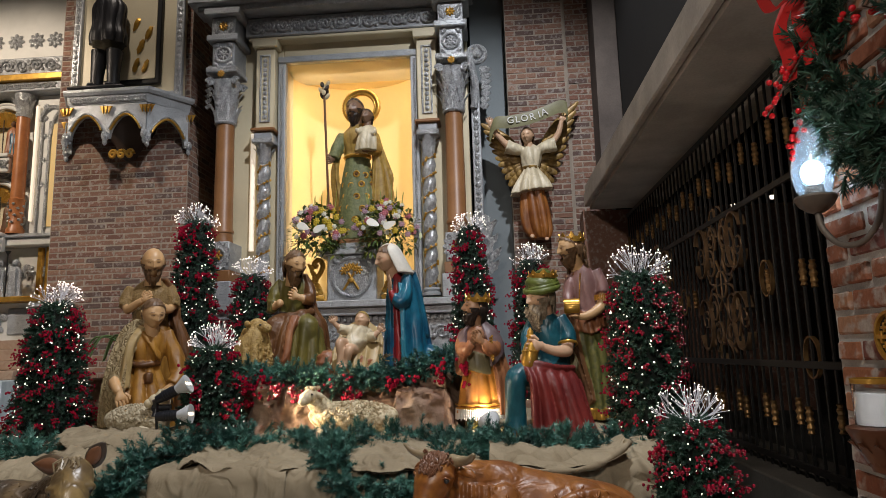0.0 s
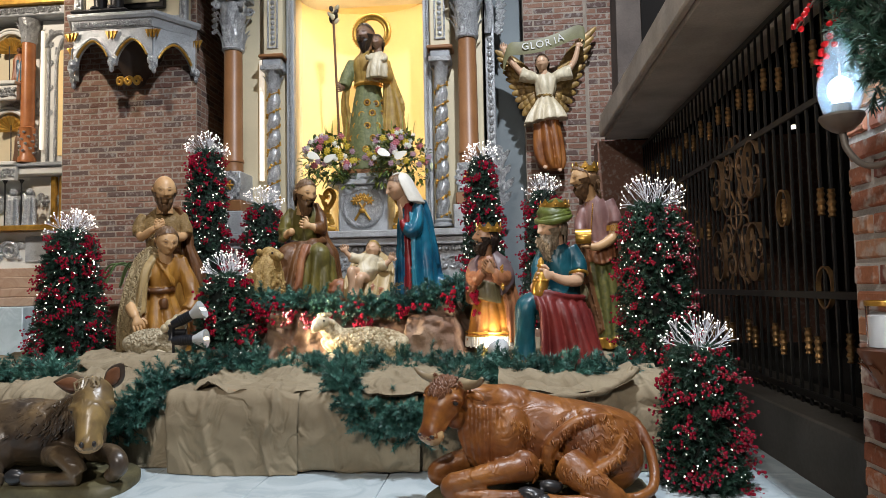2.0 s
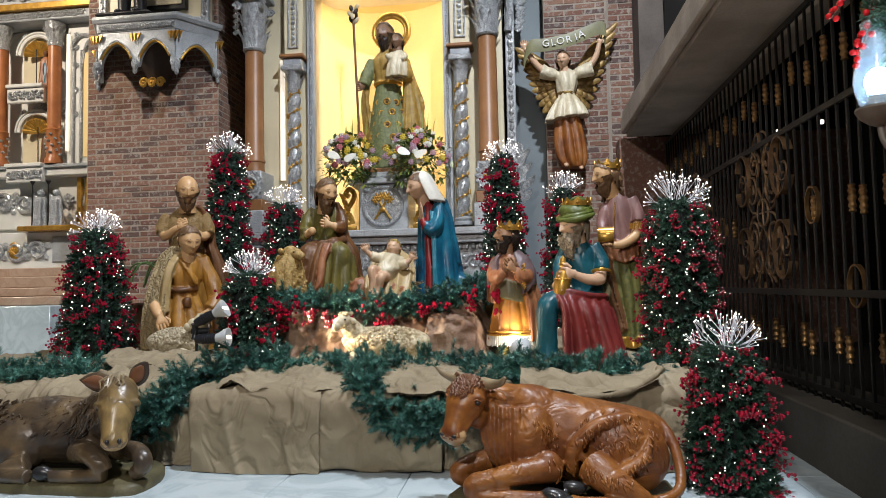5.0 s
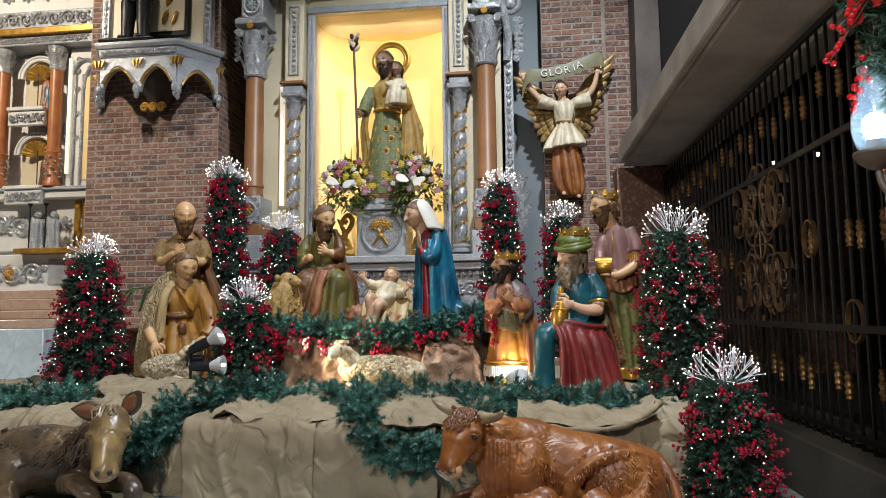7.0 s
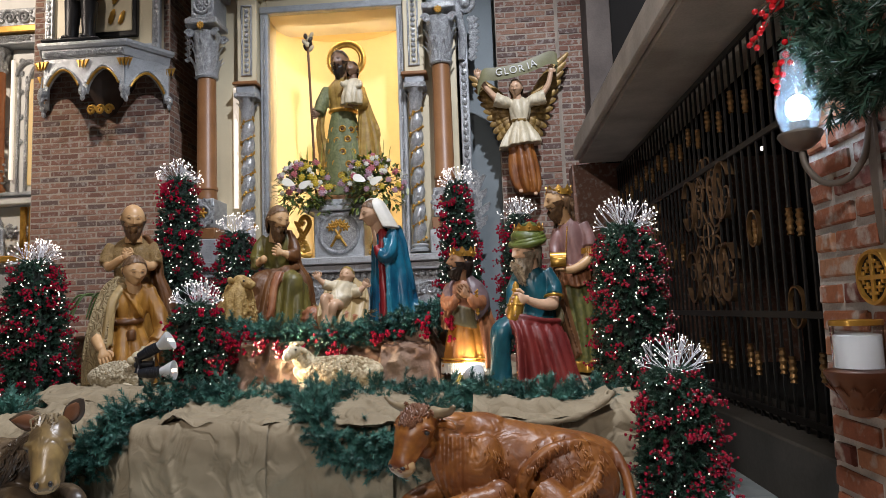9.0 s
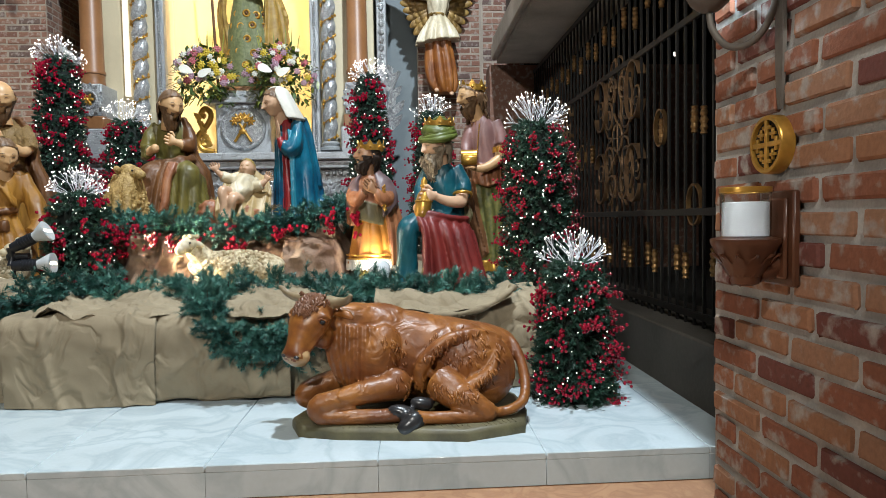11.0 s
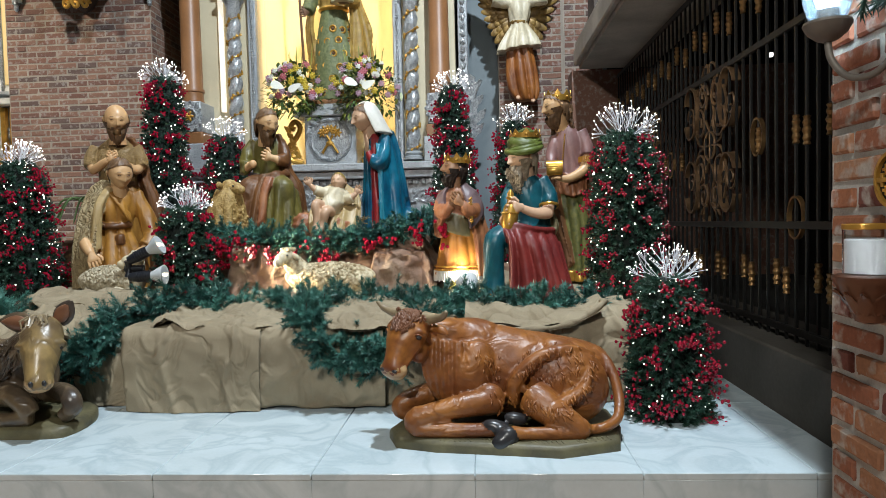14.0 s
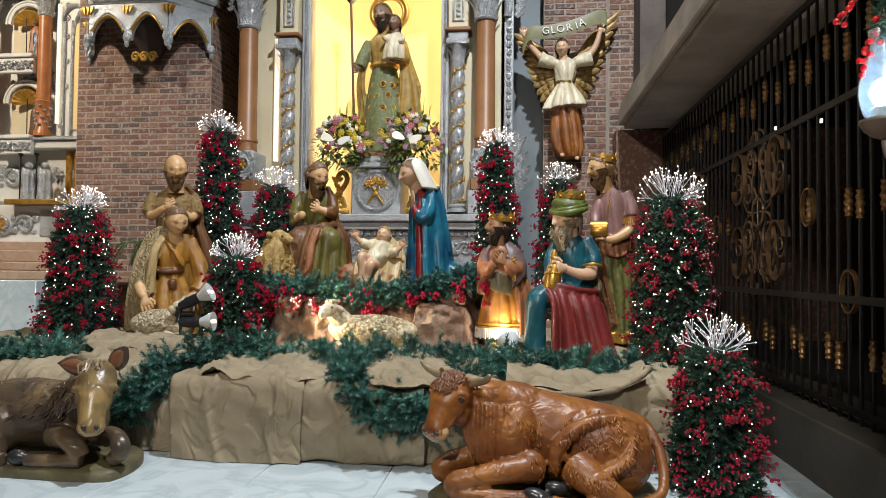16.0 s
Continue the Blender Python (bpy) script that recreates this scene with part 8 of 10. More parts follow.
# ---- floodlamps on a stake ----
th = thing("floodlamp_stand", (-2.22, 4.82, 0.44), "two black floodlamps with white reflectors on a stake", "lamp")
g = Geo()
g.tube([(0, 0, 0.0), (0, 0, 0.42)], 0.012, 0, 8)
g.tube([(0.0, -0.03, 0.27), (0, -0.015, 0.335), (0.0, -0.03, 0.40)], [0.03, 0.018, 0.03], 0, 12)
g.tube([(-0.04, 0, 0.335), (0.10, 0.02, 0.335)], 0.028, 0, 12)
part("stake", g, BLACK_PLASTIC, th)
for z, rise in ((0.40, 0.12), (0.27, 0.012)):
    g = Geo()
    d = Vector((0.95, 0.10, rise * 4)).normalized()
    g.tube([Vector((0.01, -0.03, z)), Vector((0.01, -0.03, z)) + d * 0.05, Vector((0.01, -0.03, z)) + d * 0.17], [0.034, 0.04, 0.042], 0, 16)
    for k in range(5):
        c = Vector((0.01, -0.03, z)) + d * (0.06 + 0.02 * k)
        g.tube([c, c + d * 0.008], 0.045, 0, 16)
    hs = part("lamp_housing", g, BLACK_PLASTIC, th)
    g = Geo()
    c = Vector((0.01, -0.03, z)) + d * 0.17
    g.tube([c, c + d * 0.02, c + d * 0.05, c + d * 0.085, c + d * 0.100, c + d * 0.105, c + d * 0.09], [0.036, 0.042, 0.058, 0.074, 0.079, 0.076, 0.02], 0, 20)
    part("reflector", g, WHITE_GLASS, hs, "white glass reflector")
    g = Geo()
    g.tube([c + d * 0.098, c + d * 0.103], [0.066, 0.06], 0, 20)
    part("lens", g, TUBE_GLOW, hs, "glowing warm lens")
    lamp("floodlamp_beam", "SPOT", look(Vector((-2.22, 4.82, 0.44)) + c + d * 0.12, Vector((-2.22, 4.82, 0.44)) + Vector((1.25, 0.12, 0.20))), 150, (1.0, 0.84, 0.58), 0.03, 60, 0.7)
th.scale = (0.88, 0.88, 0.88)
# small lamp at the feet of the crowned king
th = thing("ground_floodlamp", (0.13, 4.98, 0.50), "small white floodlamp at the feet of a king", "lamp")
g = Geo()
g.tube([(0.02, -0.05, 0.02), (0.0, 0.0, 0.05), (-0.01, 0.03, 0.07), (-0.02, 0.05, 0.085)], [0.03, 0.05, 0.075, 0.08], 0, 18)
part("reflector", g, WHITE_GLASS, th)
g = Geo()
g.tube([(-0.02, 0.052, 0.086), (-0.021, 0.056, 0.089)], 0.065, 0, 16)
part("lens", g, WHITE_GLOW, th)
lamp("floodlamp_beam", "SPOT", look((0.10, 5.03, 0.60), (0.02, 5.4, 0.68)), 26, (1.0, 0.92, 0.74), 0.03, 120, 0.7)

# ---- bracket on the west pier, with the framed figure above ----
bracket = thing("wall_bracket", (-4.85, 8.70, 3.6), "silver carved pier bracket with pointed arches edged in gold", "bracket")
RIM = [(-0.92, 0.0), (-0.62, -0.52), (0.55, -0.52), (0.92, 0.0)]


def prism(g, rim, z0, z1, s0=1.0, s1=1.0, mi=0):
    g.loft([[(x * s0, y * s0, z0) for x, y in rim], [(x * s1, y * s1, z1) for x, y in rim]], mi)


g = Geo()
prism(g, RIM, 1.02, 1.06, 1.0, 1.03)
prism(g, RIM, 1.06, 1.10, 1.03, 1.03)
prism(g, RIM, 0.90, 1.02, 0.95, 0.97)
part("cornice", g, SILVER_PAINT, bracket, smooth=20)
g = Geo()
carved_band(g, -0.56, 0.50, -0.50, 0.90, 0.11, 14)
part("band_carving", g, SILVER, bracket)


def arch_panel(p0, p1, n_arch, z_top, z_tip, apex):
    """A face of the bracket: pointed arches between hanging points, with gilded rims."""
    p0, p1 = Vector((*p0, 0)), Vector((*p1, 0))
    out = Vector(((p1 - p0).y, -(p1 - p0).x, 0)).normalized()
    m, cols, rims = 26 * n_arch, [], [[] for _ in range(n_arch)]
    for i in range(m + 1):
        u = i / m
        k, f = min(int(u * n_arch), n_arch - 1), (u * n_arch) % 1 if i < m else 1.0
        e = abs(2 * f - 1)
        z = z_tip if e > 0.82 else z_tip + 0.06 + (apex - z_tip - 0.06) * (1 - (e / 0.82) ** 1.7) ** 0.75
        p = p0.lerp(p1, u)
        cols.append([p + Vector((0, 0, z)), p + Vector((0, 0, z_top)), p - out * 0.05 + Vector((0, 0, z_top)), p - out * 0.05 + Vector((0, 0, z))])
        if e <= 0.82:
            rims[k].append(p + out * 0.012 + Vector((0, 0, z)))
    g = Geo()
    g.loft(cols)
    ob = part("arch_panel", g, SILVER_PAINT, bracket, "silver-grey arched panel", smooth=30)
    g, s = Geo(), Geo()
    for r in rims:
        g.tube(r, 0.017, 0, 6)
        c = r[len(r) // 2]
        s.tube([p + out * 0.012 + (p - c) * 0.10 + Vector((0, 0, 0.03)) for p in r], 0.010, 0, 6)
    for i in range(n_arch + 1):
        p = p0.lerp(p1, i / n_arch) + out * 0.02
        s.ell(p + Vector((0, 0, z_tip + 0.02)), (0.05, 0.05, 0.07), 0, nu=10, nv=6)
        s.ell(p + Vector((0, 0, z_tip - 0.06)), (0.03, 0.03, 0.05), 0, nu=10, nv=6)
        for q in (-1, 0, 1):
            g.loft([[p + Vector((q * 0.035, 0, z_top - 0.15)), p + Vector((q * 0.06 + 0.03, 0, z_top - 0.04)), p + Vector((q * 0.06 - 0.03, 0, z_top - 0.04))],
                    [p + out * 0.02 + Vector((q * 0.035, 0, z_top - 0.15)), p + out * 0.02 + Vector((q * 0.06 + 0.02, 0, z_top - 0.05)), p + out * 0.02 + Vector((q * 0.06 - 0.02, 0, z_top - 0.05))]])
    part("gilded_rim", g, GOLD, ob, "gilded arch edging and fans")
    part("pendant", s, SILVER, ob, "silver hanging points")


arch_panel((RIM[1][0] * 0.93, RIM[1][1] * 0.93), (RIM[2][0] * 0.93, RIM[2][1] * 0.93), 2, 0.90, 0.42, 0.74)
arch_panel((RIM[2][0] * 0.95, RIM[2][1] * 0.90), (RIM[3][0] * 0.95, -0.02), 1, 0.90, 0.38, 0.72)
arch_panel((RIM[0][0] * 0.95, -0.02), (RIM[1][0] * 0.95, RIM[1][1] * 0.90), 1, 0.90, 0.38, 0.72)
# dark brown that paints in the shadow under the bracket
SHADE_CORBEL = mat("shade_brown_corbel", (0.05, 0.028, 0.018), 0.6, scale=6, bump=0.2)
g = Geo()
g.lathe([(0.03, 0.22), (0.10, 0.27), (0.13, 0.34), (0.20, 0.45), (0.34, 0.62), (0.42, 0.88)], (0.05, -0.06, 0), 0, 24)
part("corbel_cone", g, SHADE_CORBEL, bracket, smooth=50)
g = Geo()
for s in (-1, 0, 1):
    g.tube([(0.06 + s * 0.12 + 0.06 * (1 - k / 20) * math.cos(k * 0.5), -0.26, 0.26 + 0.07 * (1 - k / 20) * math.sin(k * 0.5)) for k in range(18)], 0.022, 0, 8)
part("gilded_boss", g, GOLD, bracket, "gilded scroll boss")
cabinet = thing("wall_shrine", (-4.85, 8.70, 4.702), "cream panel with silver frame and dark framed picture", "shrine")
box_part("backing", (-0.80, -0.10, 0.0), (0.80, 0.0, 2.4), CREAM, cabinet)
for lo, hi in (((-0.82, -0.15, 0.0), (-0.70, -0.098, 2.4)), ((0.70, -0.15, 0.0), (0.82, -0.098, 2.4)), ((-0.699, -0.15, 0.0), (0.699, -0.098, 0.09))):
    box_part("frame", lo, hi, SILVER_PAINT, cabinet)
g = Geo()
for s in (-1, 1):
    for k in range(26):
        g.ell((s * 0.76, -0.155, 0.05 + 0.09 * k), (0.035, 0.012, 0.04), 0, nu=8, nv=5, lumps=0.3)
part("frame_carving", g, SILVER, cabinet)
box_part("inner_frame", (-0.48, -0.17, 0.20), (0.50, -0.10, 2.4), IRON, cabinet, label="dark inner frame")
box_part("inner_panel", (-0.42, -0.178, 0.27), (0.44, -0.171, 2.4), CREAM, cabinet)
g = Geo()
for x, z in ((0.16, 0.48), (0.30, 0.46), (0.22, 0.75), (0.33, 0.95), (0.14, 1.1)):
    g.ell((x, -0.19, z), (0.04, 0.02, 0.10), 0, (0, 20, 0), 10, 6, 0.5, 4)
part("gilded_ornament", g, GOLD, cabinet)
DARK_CLOTH = paint("black_cassock_paint", (0.02, 0.02, 0.024), (0.012, 0.012, 0.014), 0.3)
g = Geo()
g.box((-0.42, -0.22, 0.0), (0.36, 0.16, 0.05), 0, 0.02)
for s in (-1, 1):
    g.tube([(s * 0.12, -0.02, 0.05), (s * 0.115, -0.02, 0.3), (s * 0.11, 0, 0.62)], [0.075, 0.085, 0.11], 0, 14)
    g.ell((s * 0.13, -0.08, 0.08), (0.06, 0.11, 0.045), 0)
gown(g, [(0.72, 0, 0, 0.24, 0.17), (0.85, 0, 0, 0.25, 0.18), (1.0, 0, 0, 0.22, 0.16), (1.3, 0, 0, 0.23, 0.15), (1.45, 0, 0, 0.08, 0.08)], 0, amp=0.023)
head(g, (0, -0.03, 1.62), 0.12, 0, 1, 2, 5)
statue("saint_statue", g, [DARK_CLOTH, SKIN_DARK, HAIR_DARK], "dark standing saint statue on the pier bracket", (-5.02, 8.36, 4.702))

# ---- angel with its banner on the east pier ----
GOLD_DULL = mat("dull_gold_paint", (0.40, 0.25, 0.07), 0.42, 0.3, second=(0.17, 0.10, 0.03), scale=14, grain=60, var=0.35, bump=0.3)
RUST_SKIRT = paint("rust_skirt_paint", (0.36, 0.13, 0.025), (0.20, 0.06, 0.015))


def angel():
    g, d = Geo(), Geo()
    gown(g, [(-0.04, 0.08, -0.02, 0.10, 0.09), (0.08, 0.05, -0.01, 0.17, 0.13), (0.30, 0.02, 0, 0.185, 0.14), (0.60, 0.0, 0, 0.145, 0.11), (0.72, 0.0, 0, 0.12, 0.10)], 2, 7, 0.045, 2, top=0.4)
    gown(g, [(0.58, 0.0, 0, 0.27, 0.19), (0.70, 0.0, 0, 0.22, 0.16), (0.88, 0.0, 0, 0.10, 0.09), (0.92, 0.0, 0, 0.095, 0.085)], 3, 8, 0.04, 4, top=0.3, shear=0.12)
    gown(g, [(0.90, 0.0, 0, 0.095, 0.085), (1.02, 0.01, -0.01, 0.125, 0.10), (1.15, 0.0, 0, 0.125, 0.09), (1.22, 0, 0, 0.06, 0.06)], 3, 6, 0.016, 1, swag=0.008)
    g.tube([(0.10 * math.cos(q), 0.09 * math.sin(q), 0.905) for q in [2 * math.pi * k / 30 for k in range(31)]], 0.014, 4, 8)
    for s, ex, hx in ((-1, 0.30, 0.50), (1, 0.33, 0.42)):
        arm(g, [(s * 0.13, 0, 1.15), (s * 0.22, -0.03, 1.17), (s * ex, -0.04, 1.20)], [0.075, 0.085, 0.10], 3, s, 0.12)
        arm(g, [(s * 0.28, -0.04, 1.20), (s * (ex + hx) * 0.5, -0.06, 1.34), (s * hx, -0.07, 1.50)], [0.05, 0.045, 0.034], 0, 0, 0)
        palm(d, (s * hx, -0.07, 1.49), (s * (hx + 0.02), -0.09, 1.60), 0, 1.2, (1, 0, 0))
        d.ell((0.06 + s * 0.09, -0.10, -0.03 - 0.02 * s), (0.028, 0.05, 0.022), 0, (30, 0, 0))
        # wings of layered feathers, longest at the tip
        reach = 1.0 if s > 0 else 0.88
        for row in range(3):
            for k in range(11):
                t = k / 10
                a = Vector((s * (0.05 + 0.05 * row * t), 0.10 - 0.02 * row, 0.92 + 0.30 * t))
                tip = Vector((s * (0.22 + 0.44 * t ** 0.8 * reach), 0.12, 0.62 + (1.18 if s > 0 else 0.95) * t))
                e = tip - a
                cc = a + e * (0.68 - 0.20 * row)
                d.ell(cc, (e.length * (0.36 - 0.05 * row), 0.016, 0.052), 4, (0, -math.degrees(math.atan2(e.z, e.x)), 0), 12, 7)
    head(d, (-0.03, -0.06, 1.32), 0.110, -14, 0, 1, 10, lean=(0.2, 0.3))
    return fuse(g, d, 0.012, 3)


statue("angel_statue", angel(), [SKIN, HAIR, RUST_SKIRT, CREAM_ROBE, GOLD_DULL], "hanging angel statue in cream tunic with gold wings", (0.74, 8.50, 2.50))
banner = thing("scroll_banner", (0.72, 8.36, 4.0), "olive green scroll banner with painted letters", "banner")
g = Geo()
pts = smooth_line([(-0.50, 0.06, -0.20), (-0.42, 0.0, -0.02), (-0.25, -0.02, -0.01), (0.0, -0.03, 0.02), (0.25, -0.02, 0.10), (0.42, 0.0, 0.17), (0.52, 0.02, 0.14), (0.50, 0.06, 0.04)], 6)
g.loft([[(x, y, z - 0.085), (x, y - 0.012, z), (x, y, z + 0.085), (x, y + 0.012, z + 0.08), (x, y + 0.012, z - 0.08)] for x, y, z in pts])
part("scroll", g, mat("olive_scroll_paint", (0.24, 0.235, 0.12), 0.5, second=(0.17, 0.16, 0.08), scale=6, bump=0.05), banner, smooth=60)
for ch, x, z, a in (("G", -0.22, 0.0, 4), ("L", -0.13, 0.005, 6), ("O", -0.04, 0.018, 8), ("R", 0.06, 0.032, 11), ("I", 0.15, 0.055, 14), ("A", 0.215, 0.085, 17)):
    cu = bpy.data.curves.new("letter", "FONT")
    cu.body, cu.size, cu.extrude, cu.align_x, cu.align_y = ch, 0.125, 0.003, "CENTER", "CENTER"
    cu.materials.append(WHITE_PAINT)
    t = new("letter", cu)
    t.parent = banner
    t.matrix_local = Matrix.Translation((x, -0.045, z)) @ pose(0, 0, 0, 90, 0, 0) @ pose(0, 0, 0, 0, 0, a)

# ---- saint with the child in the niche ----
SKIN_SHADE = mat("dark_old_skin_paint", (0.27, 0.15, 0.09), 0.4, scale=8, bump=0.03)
GREY_GREEN = paint("sage_brocade_paint", (0.20, 0.22, 0.09), (0.13, 0.15, 0.06), 0.5, 0.25, 0.3, 30.0)
GOLD_CLOTH = paint("gold_cloth_paint", (0.46, 0.30, 0.07), (0.32, 0.19, 0.04), 0.4, 0.25, 0.2, 12.0)


def saint():
    g, d = Geo(), Geo()
    gown(g, [(0.0, 0.03, 0, 0.33, 0.26), (0.4, 0.02, 0, 0.28, 0.23), (0.85, 0.0, 0, 0.21, 0.17), (1.10, 0.0, 0, 0.16, 0.14), (1.16, 0.0, 0, 0.155, 0.135)], 2, 5, 0.016, 1)
    gown(g, [(1.12, 0, 0, 0.165, 0.14), (1.30, 0, 0, 0.19, 0.15), (1.45, 0, 0, 0.20, 0.14), (1.55, 0, 0, 0.13, 0.10), (1.62, 0, 0, 0.07, 0.07)], 3, 9, 0.014, 6)
    g.tube([(0.175 * math.cos(q), 0.15 * math.sin(q), 1.14) for q in [2 * math.pi * k / 30 for k in range(31)]], 0.022, 4, 8)
    # cape: narrow on the staff side, wide behind the child
    sheet(g, [[(-0.12, -0.04, 1.56), (-0.20, 0.0, 1.50)], [(-0.22, -0.08, 1.25), (-0.31, 0.0, 1.2)], [(-0.27, -0.10, 0.95), (-0.37, 0.0, 0.92)], [(-0.23, -0.08, 0.55), (-0.34, 0.0, 0.5)], [(-0.25, -0.06, 0.18), (-0.33, 0.0, 0.2)]], 3, 8, 3, 0.020, 1, 0.05)
    sheet(g, [[(0.14, -0.04, 1.54), (0.24, 0.0, 1.48), (0.22, 0.08, 1.4)], [(0.22, -0.10, 1.2), (0.33, -0.02, 1.15), (0.32, 0.08, 1.1)], [(0.22, -0.12, 0.9), (0.40, -0.02, 0.86), (0.42, 0.08, 0.84)], [(0.22, -0.14, 0.48), (0.44, -0.04, 0.42), (0.50, 0.08, 0.40)]], 3, 9, 3, 0.022, 2, 0.05)
    for x0, x1, z in ((0.22, 0.48, 0.50), (0.22, 0.48, 0.455)):
        g.tube(smooth_line([(x0, -0.165, z + 0.02), (0.35, -0.10, z), (x1, 0.02, z - 0.05)], 6), 0.010, 4, 6)
    sheet(g, [[(0.26, -0.06, 0.42), (0.40, 0.02, 0.36)], [(0.28, -0.06, 0.25), (0.44, 0.02, 0.2)]], 5, 8, 2, 0.02, 1, 0.05)
    arm(g, [(-0.19, 0, 1.46), (-0.27, -0.06, 1.24), (-0.30, -0.14, 1.10)], [0.085, 0.09, 0.075], 2, 1, 0.1)
    palm(d, (-0.30, -0.14, 1.10), (-0.37, -0.22, 1.06), 0, 1.4)
    arm(g, [(0.19, 0, 1.46), (0.27, -0.08, 1.25), (0.20, -0.20, 1.18)], [0.085, 0.09, 0.07], 3, 2, 0.1)
    palm(d, (0.22, -0.21, 1.18), (0.10, -0.27, 1.20), 0, 1.4)
    head(d, (-0.02, -0.05, 1.80), 0.150, -16, 0, 1, 6, beard=1, beard_len=0.9)
    d.ring((0.03, 0.12, 1.90), 0.235, 0.030, 4, 40)
    d.ring((0.03, 0.12, 1.90), 0.190, 0.020, 4, 40)
    for k in range(44):
        a = 2 * math.pi * k / 44
        d.ell((0.03 + 0.225 * math.cos(a), 0.11, 1.90 + 0.225 * math.sin(a)), (0.05, 0.012, 0.016), 4, (0, -math.degrees(a), 0), 6, 4)
    d.tube([(-0.33, -0.20, 0.05), (-0.37, -0.20, 1.1), (-0.41, -0.18, 1.98)], 0.016, 5, 8)
    for k in range(9):
        a = k * 2.4
        d.ell((-0.41 + 0.045 * math.cos(a), -0.18 + 0.035 * math.sin(a), 1.96 + 0.022 * k), (0.028, 0.024, 0.05), 1 if k % 2 else 6, (25 * math.sin(a), 35 * math.cos(a), 0), 8, 5)
    # the child on the arm
    gown(g, [(1.16, 0.16, -0.22, 0.13, 0.10), (1.30, 0.17, -0.22, 0.125, 0.095), (1.45, 0.18, -0.19, 0.095, 0.08), (1.53, 0.18, -0.17, 0.045, 0.045)], 6, 7, 0.02, 3)
    arm(g, [(0.11, -0.20, 1.48), (0.06, -0.26, 1.42), (0.04, -0.30, 1.45)], [0.04, 0.036, 0.02], 6, 1)
    arm(g, [(0.25, -0.20, 1.47), (0.28, -0.27, 1.40), (0.24, -0.30, 1.37)], [0.04, 0.036, 0.02], 6, 1)
    head(d, (0.17, -0.20, 1.64), 0.098, -20, 0, 1, 4)
    # gilt flowers scattered over the skirt
    rnd = random.Random(4)
    for row in range(6):
        for k in range(4):
            z = 0.10 + 0.155 * row + rnd.uniform(-0.02, 0.02)
            a = radians(218 + 34 * k + (17 if row % 2 else 0) + rnd.uniform(-4, 4))
            rr = 1 - 0.42 * z / 0.95
            x, y = 0.02 + 0.325 * rr * math.cos(a), 0.262 * rr * math.sin(a)
            d.ring((x, y, z), 0.036, 0.013, 4, 14)
            d.ell((x, y, z), (0.020, 0.016, 0.020), 7, nu=8, nv=5)
    return fuse(g, d, 0.011, 3)


statue("saint_statue", saint(), [SKIN_SHADE, HAIR_DARK, GREY_GREEN, GOLD_CLOTH, GOLD, BROWN_ROBE, CREAM_ROBE, BROWN_ROBE], "bearded saint statue in sage and gold holding a child and staff", (-1.63, 8.95, 2.60), 0, 1.05)
g = Geo()
g.box((-0.38, -0.25, 0.0), (0.38, 0.25, 0.11), 0, 0.02)
solo("wooden_block", g, BRONZE_WOOD, "dark wooden base block under the niche statue", "block", loc=(-1.63, 8.90, 2.491))

# ---- flower arrangements ----
LEAF = mat("green_leaf", (0.12, 0.20, 0.06), 0.45, second=(0.06, 0.11, 0.03), scale=6, bump=0.0)
LEAF_LIME = mat("lime_leaf", (0.34, 0.37, 0.07), 0.4, second=(0.12, 0.17, 0.02), scale=6, bump=0.0)
PETAL_WHITE = mat("white_petal", (0.70, 0.70, 0.62), 0.4, scale=8, var=0.1, bump=0.0)
PETAL_MAUVE = mat("mauve_petal", (0.46, 0.28, 0.36), 0.5, scale=8, bump=0.0)
PETAL_PINK = mat("pink_petal", (0.50, 0.13, 0.16), 0.5, scale=8, bump=0.0)
PETAL_YELLOW = mat("yellow_petal", (0.62, 0.46, 0.03), 0.5, scale=8, bump=0.0)


def blade(g, p, d, l, w, droop=0.3, mi=0):
    p, d = Vector(p), Vector(d).normalized()
    side = d.cross(Vector((0, 0, 1)))
    side = side.normalized() if side.length > 0.05 else Vector((1, 0, 0))
    rows = []
    for i in range(5):
        t = i / 4
        c = p + d * l * t - Vector((0, 0, droop * l * t * t))
        ww = w * math.sin(math.pi * (0.12 + 0.84 * t)) * 0.5
        rows.append([c - side * ww, c + Vector((0, 0, 0.15 * ww)), c + side * ww, c - Vector((0, 0, 0.002))])
    g.loft(rows, mi)


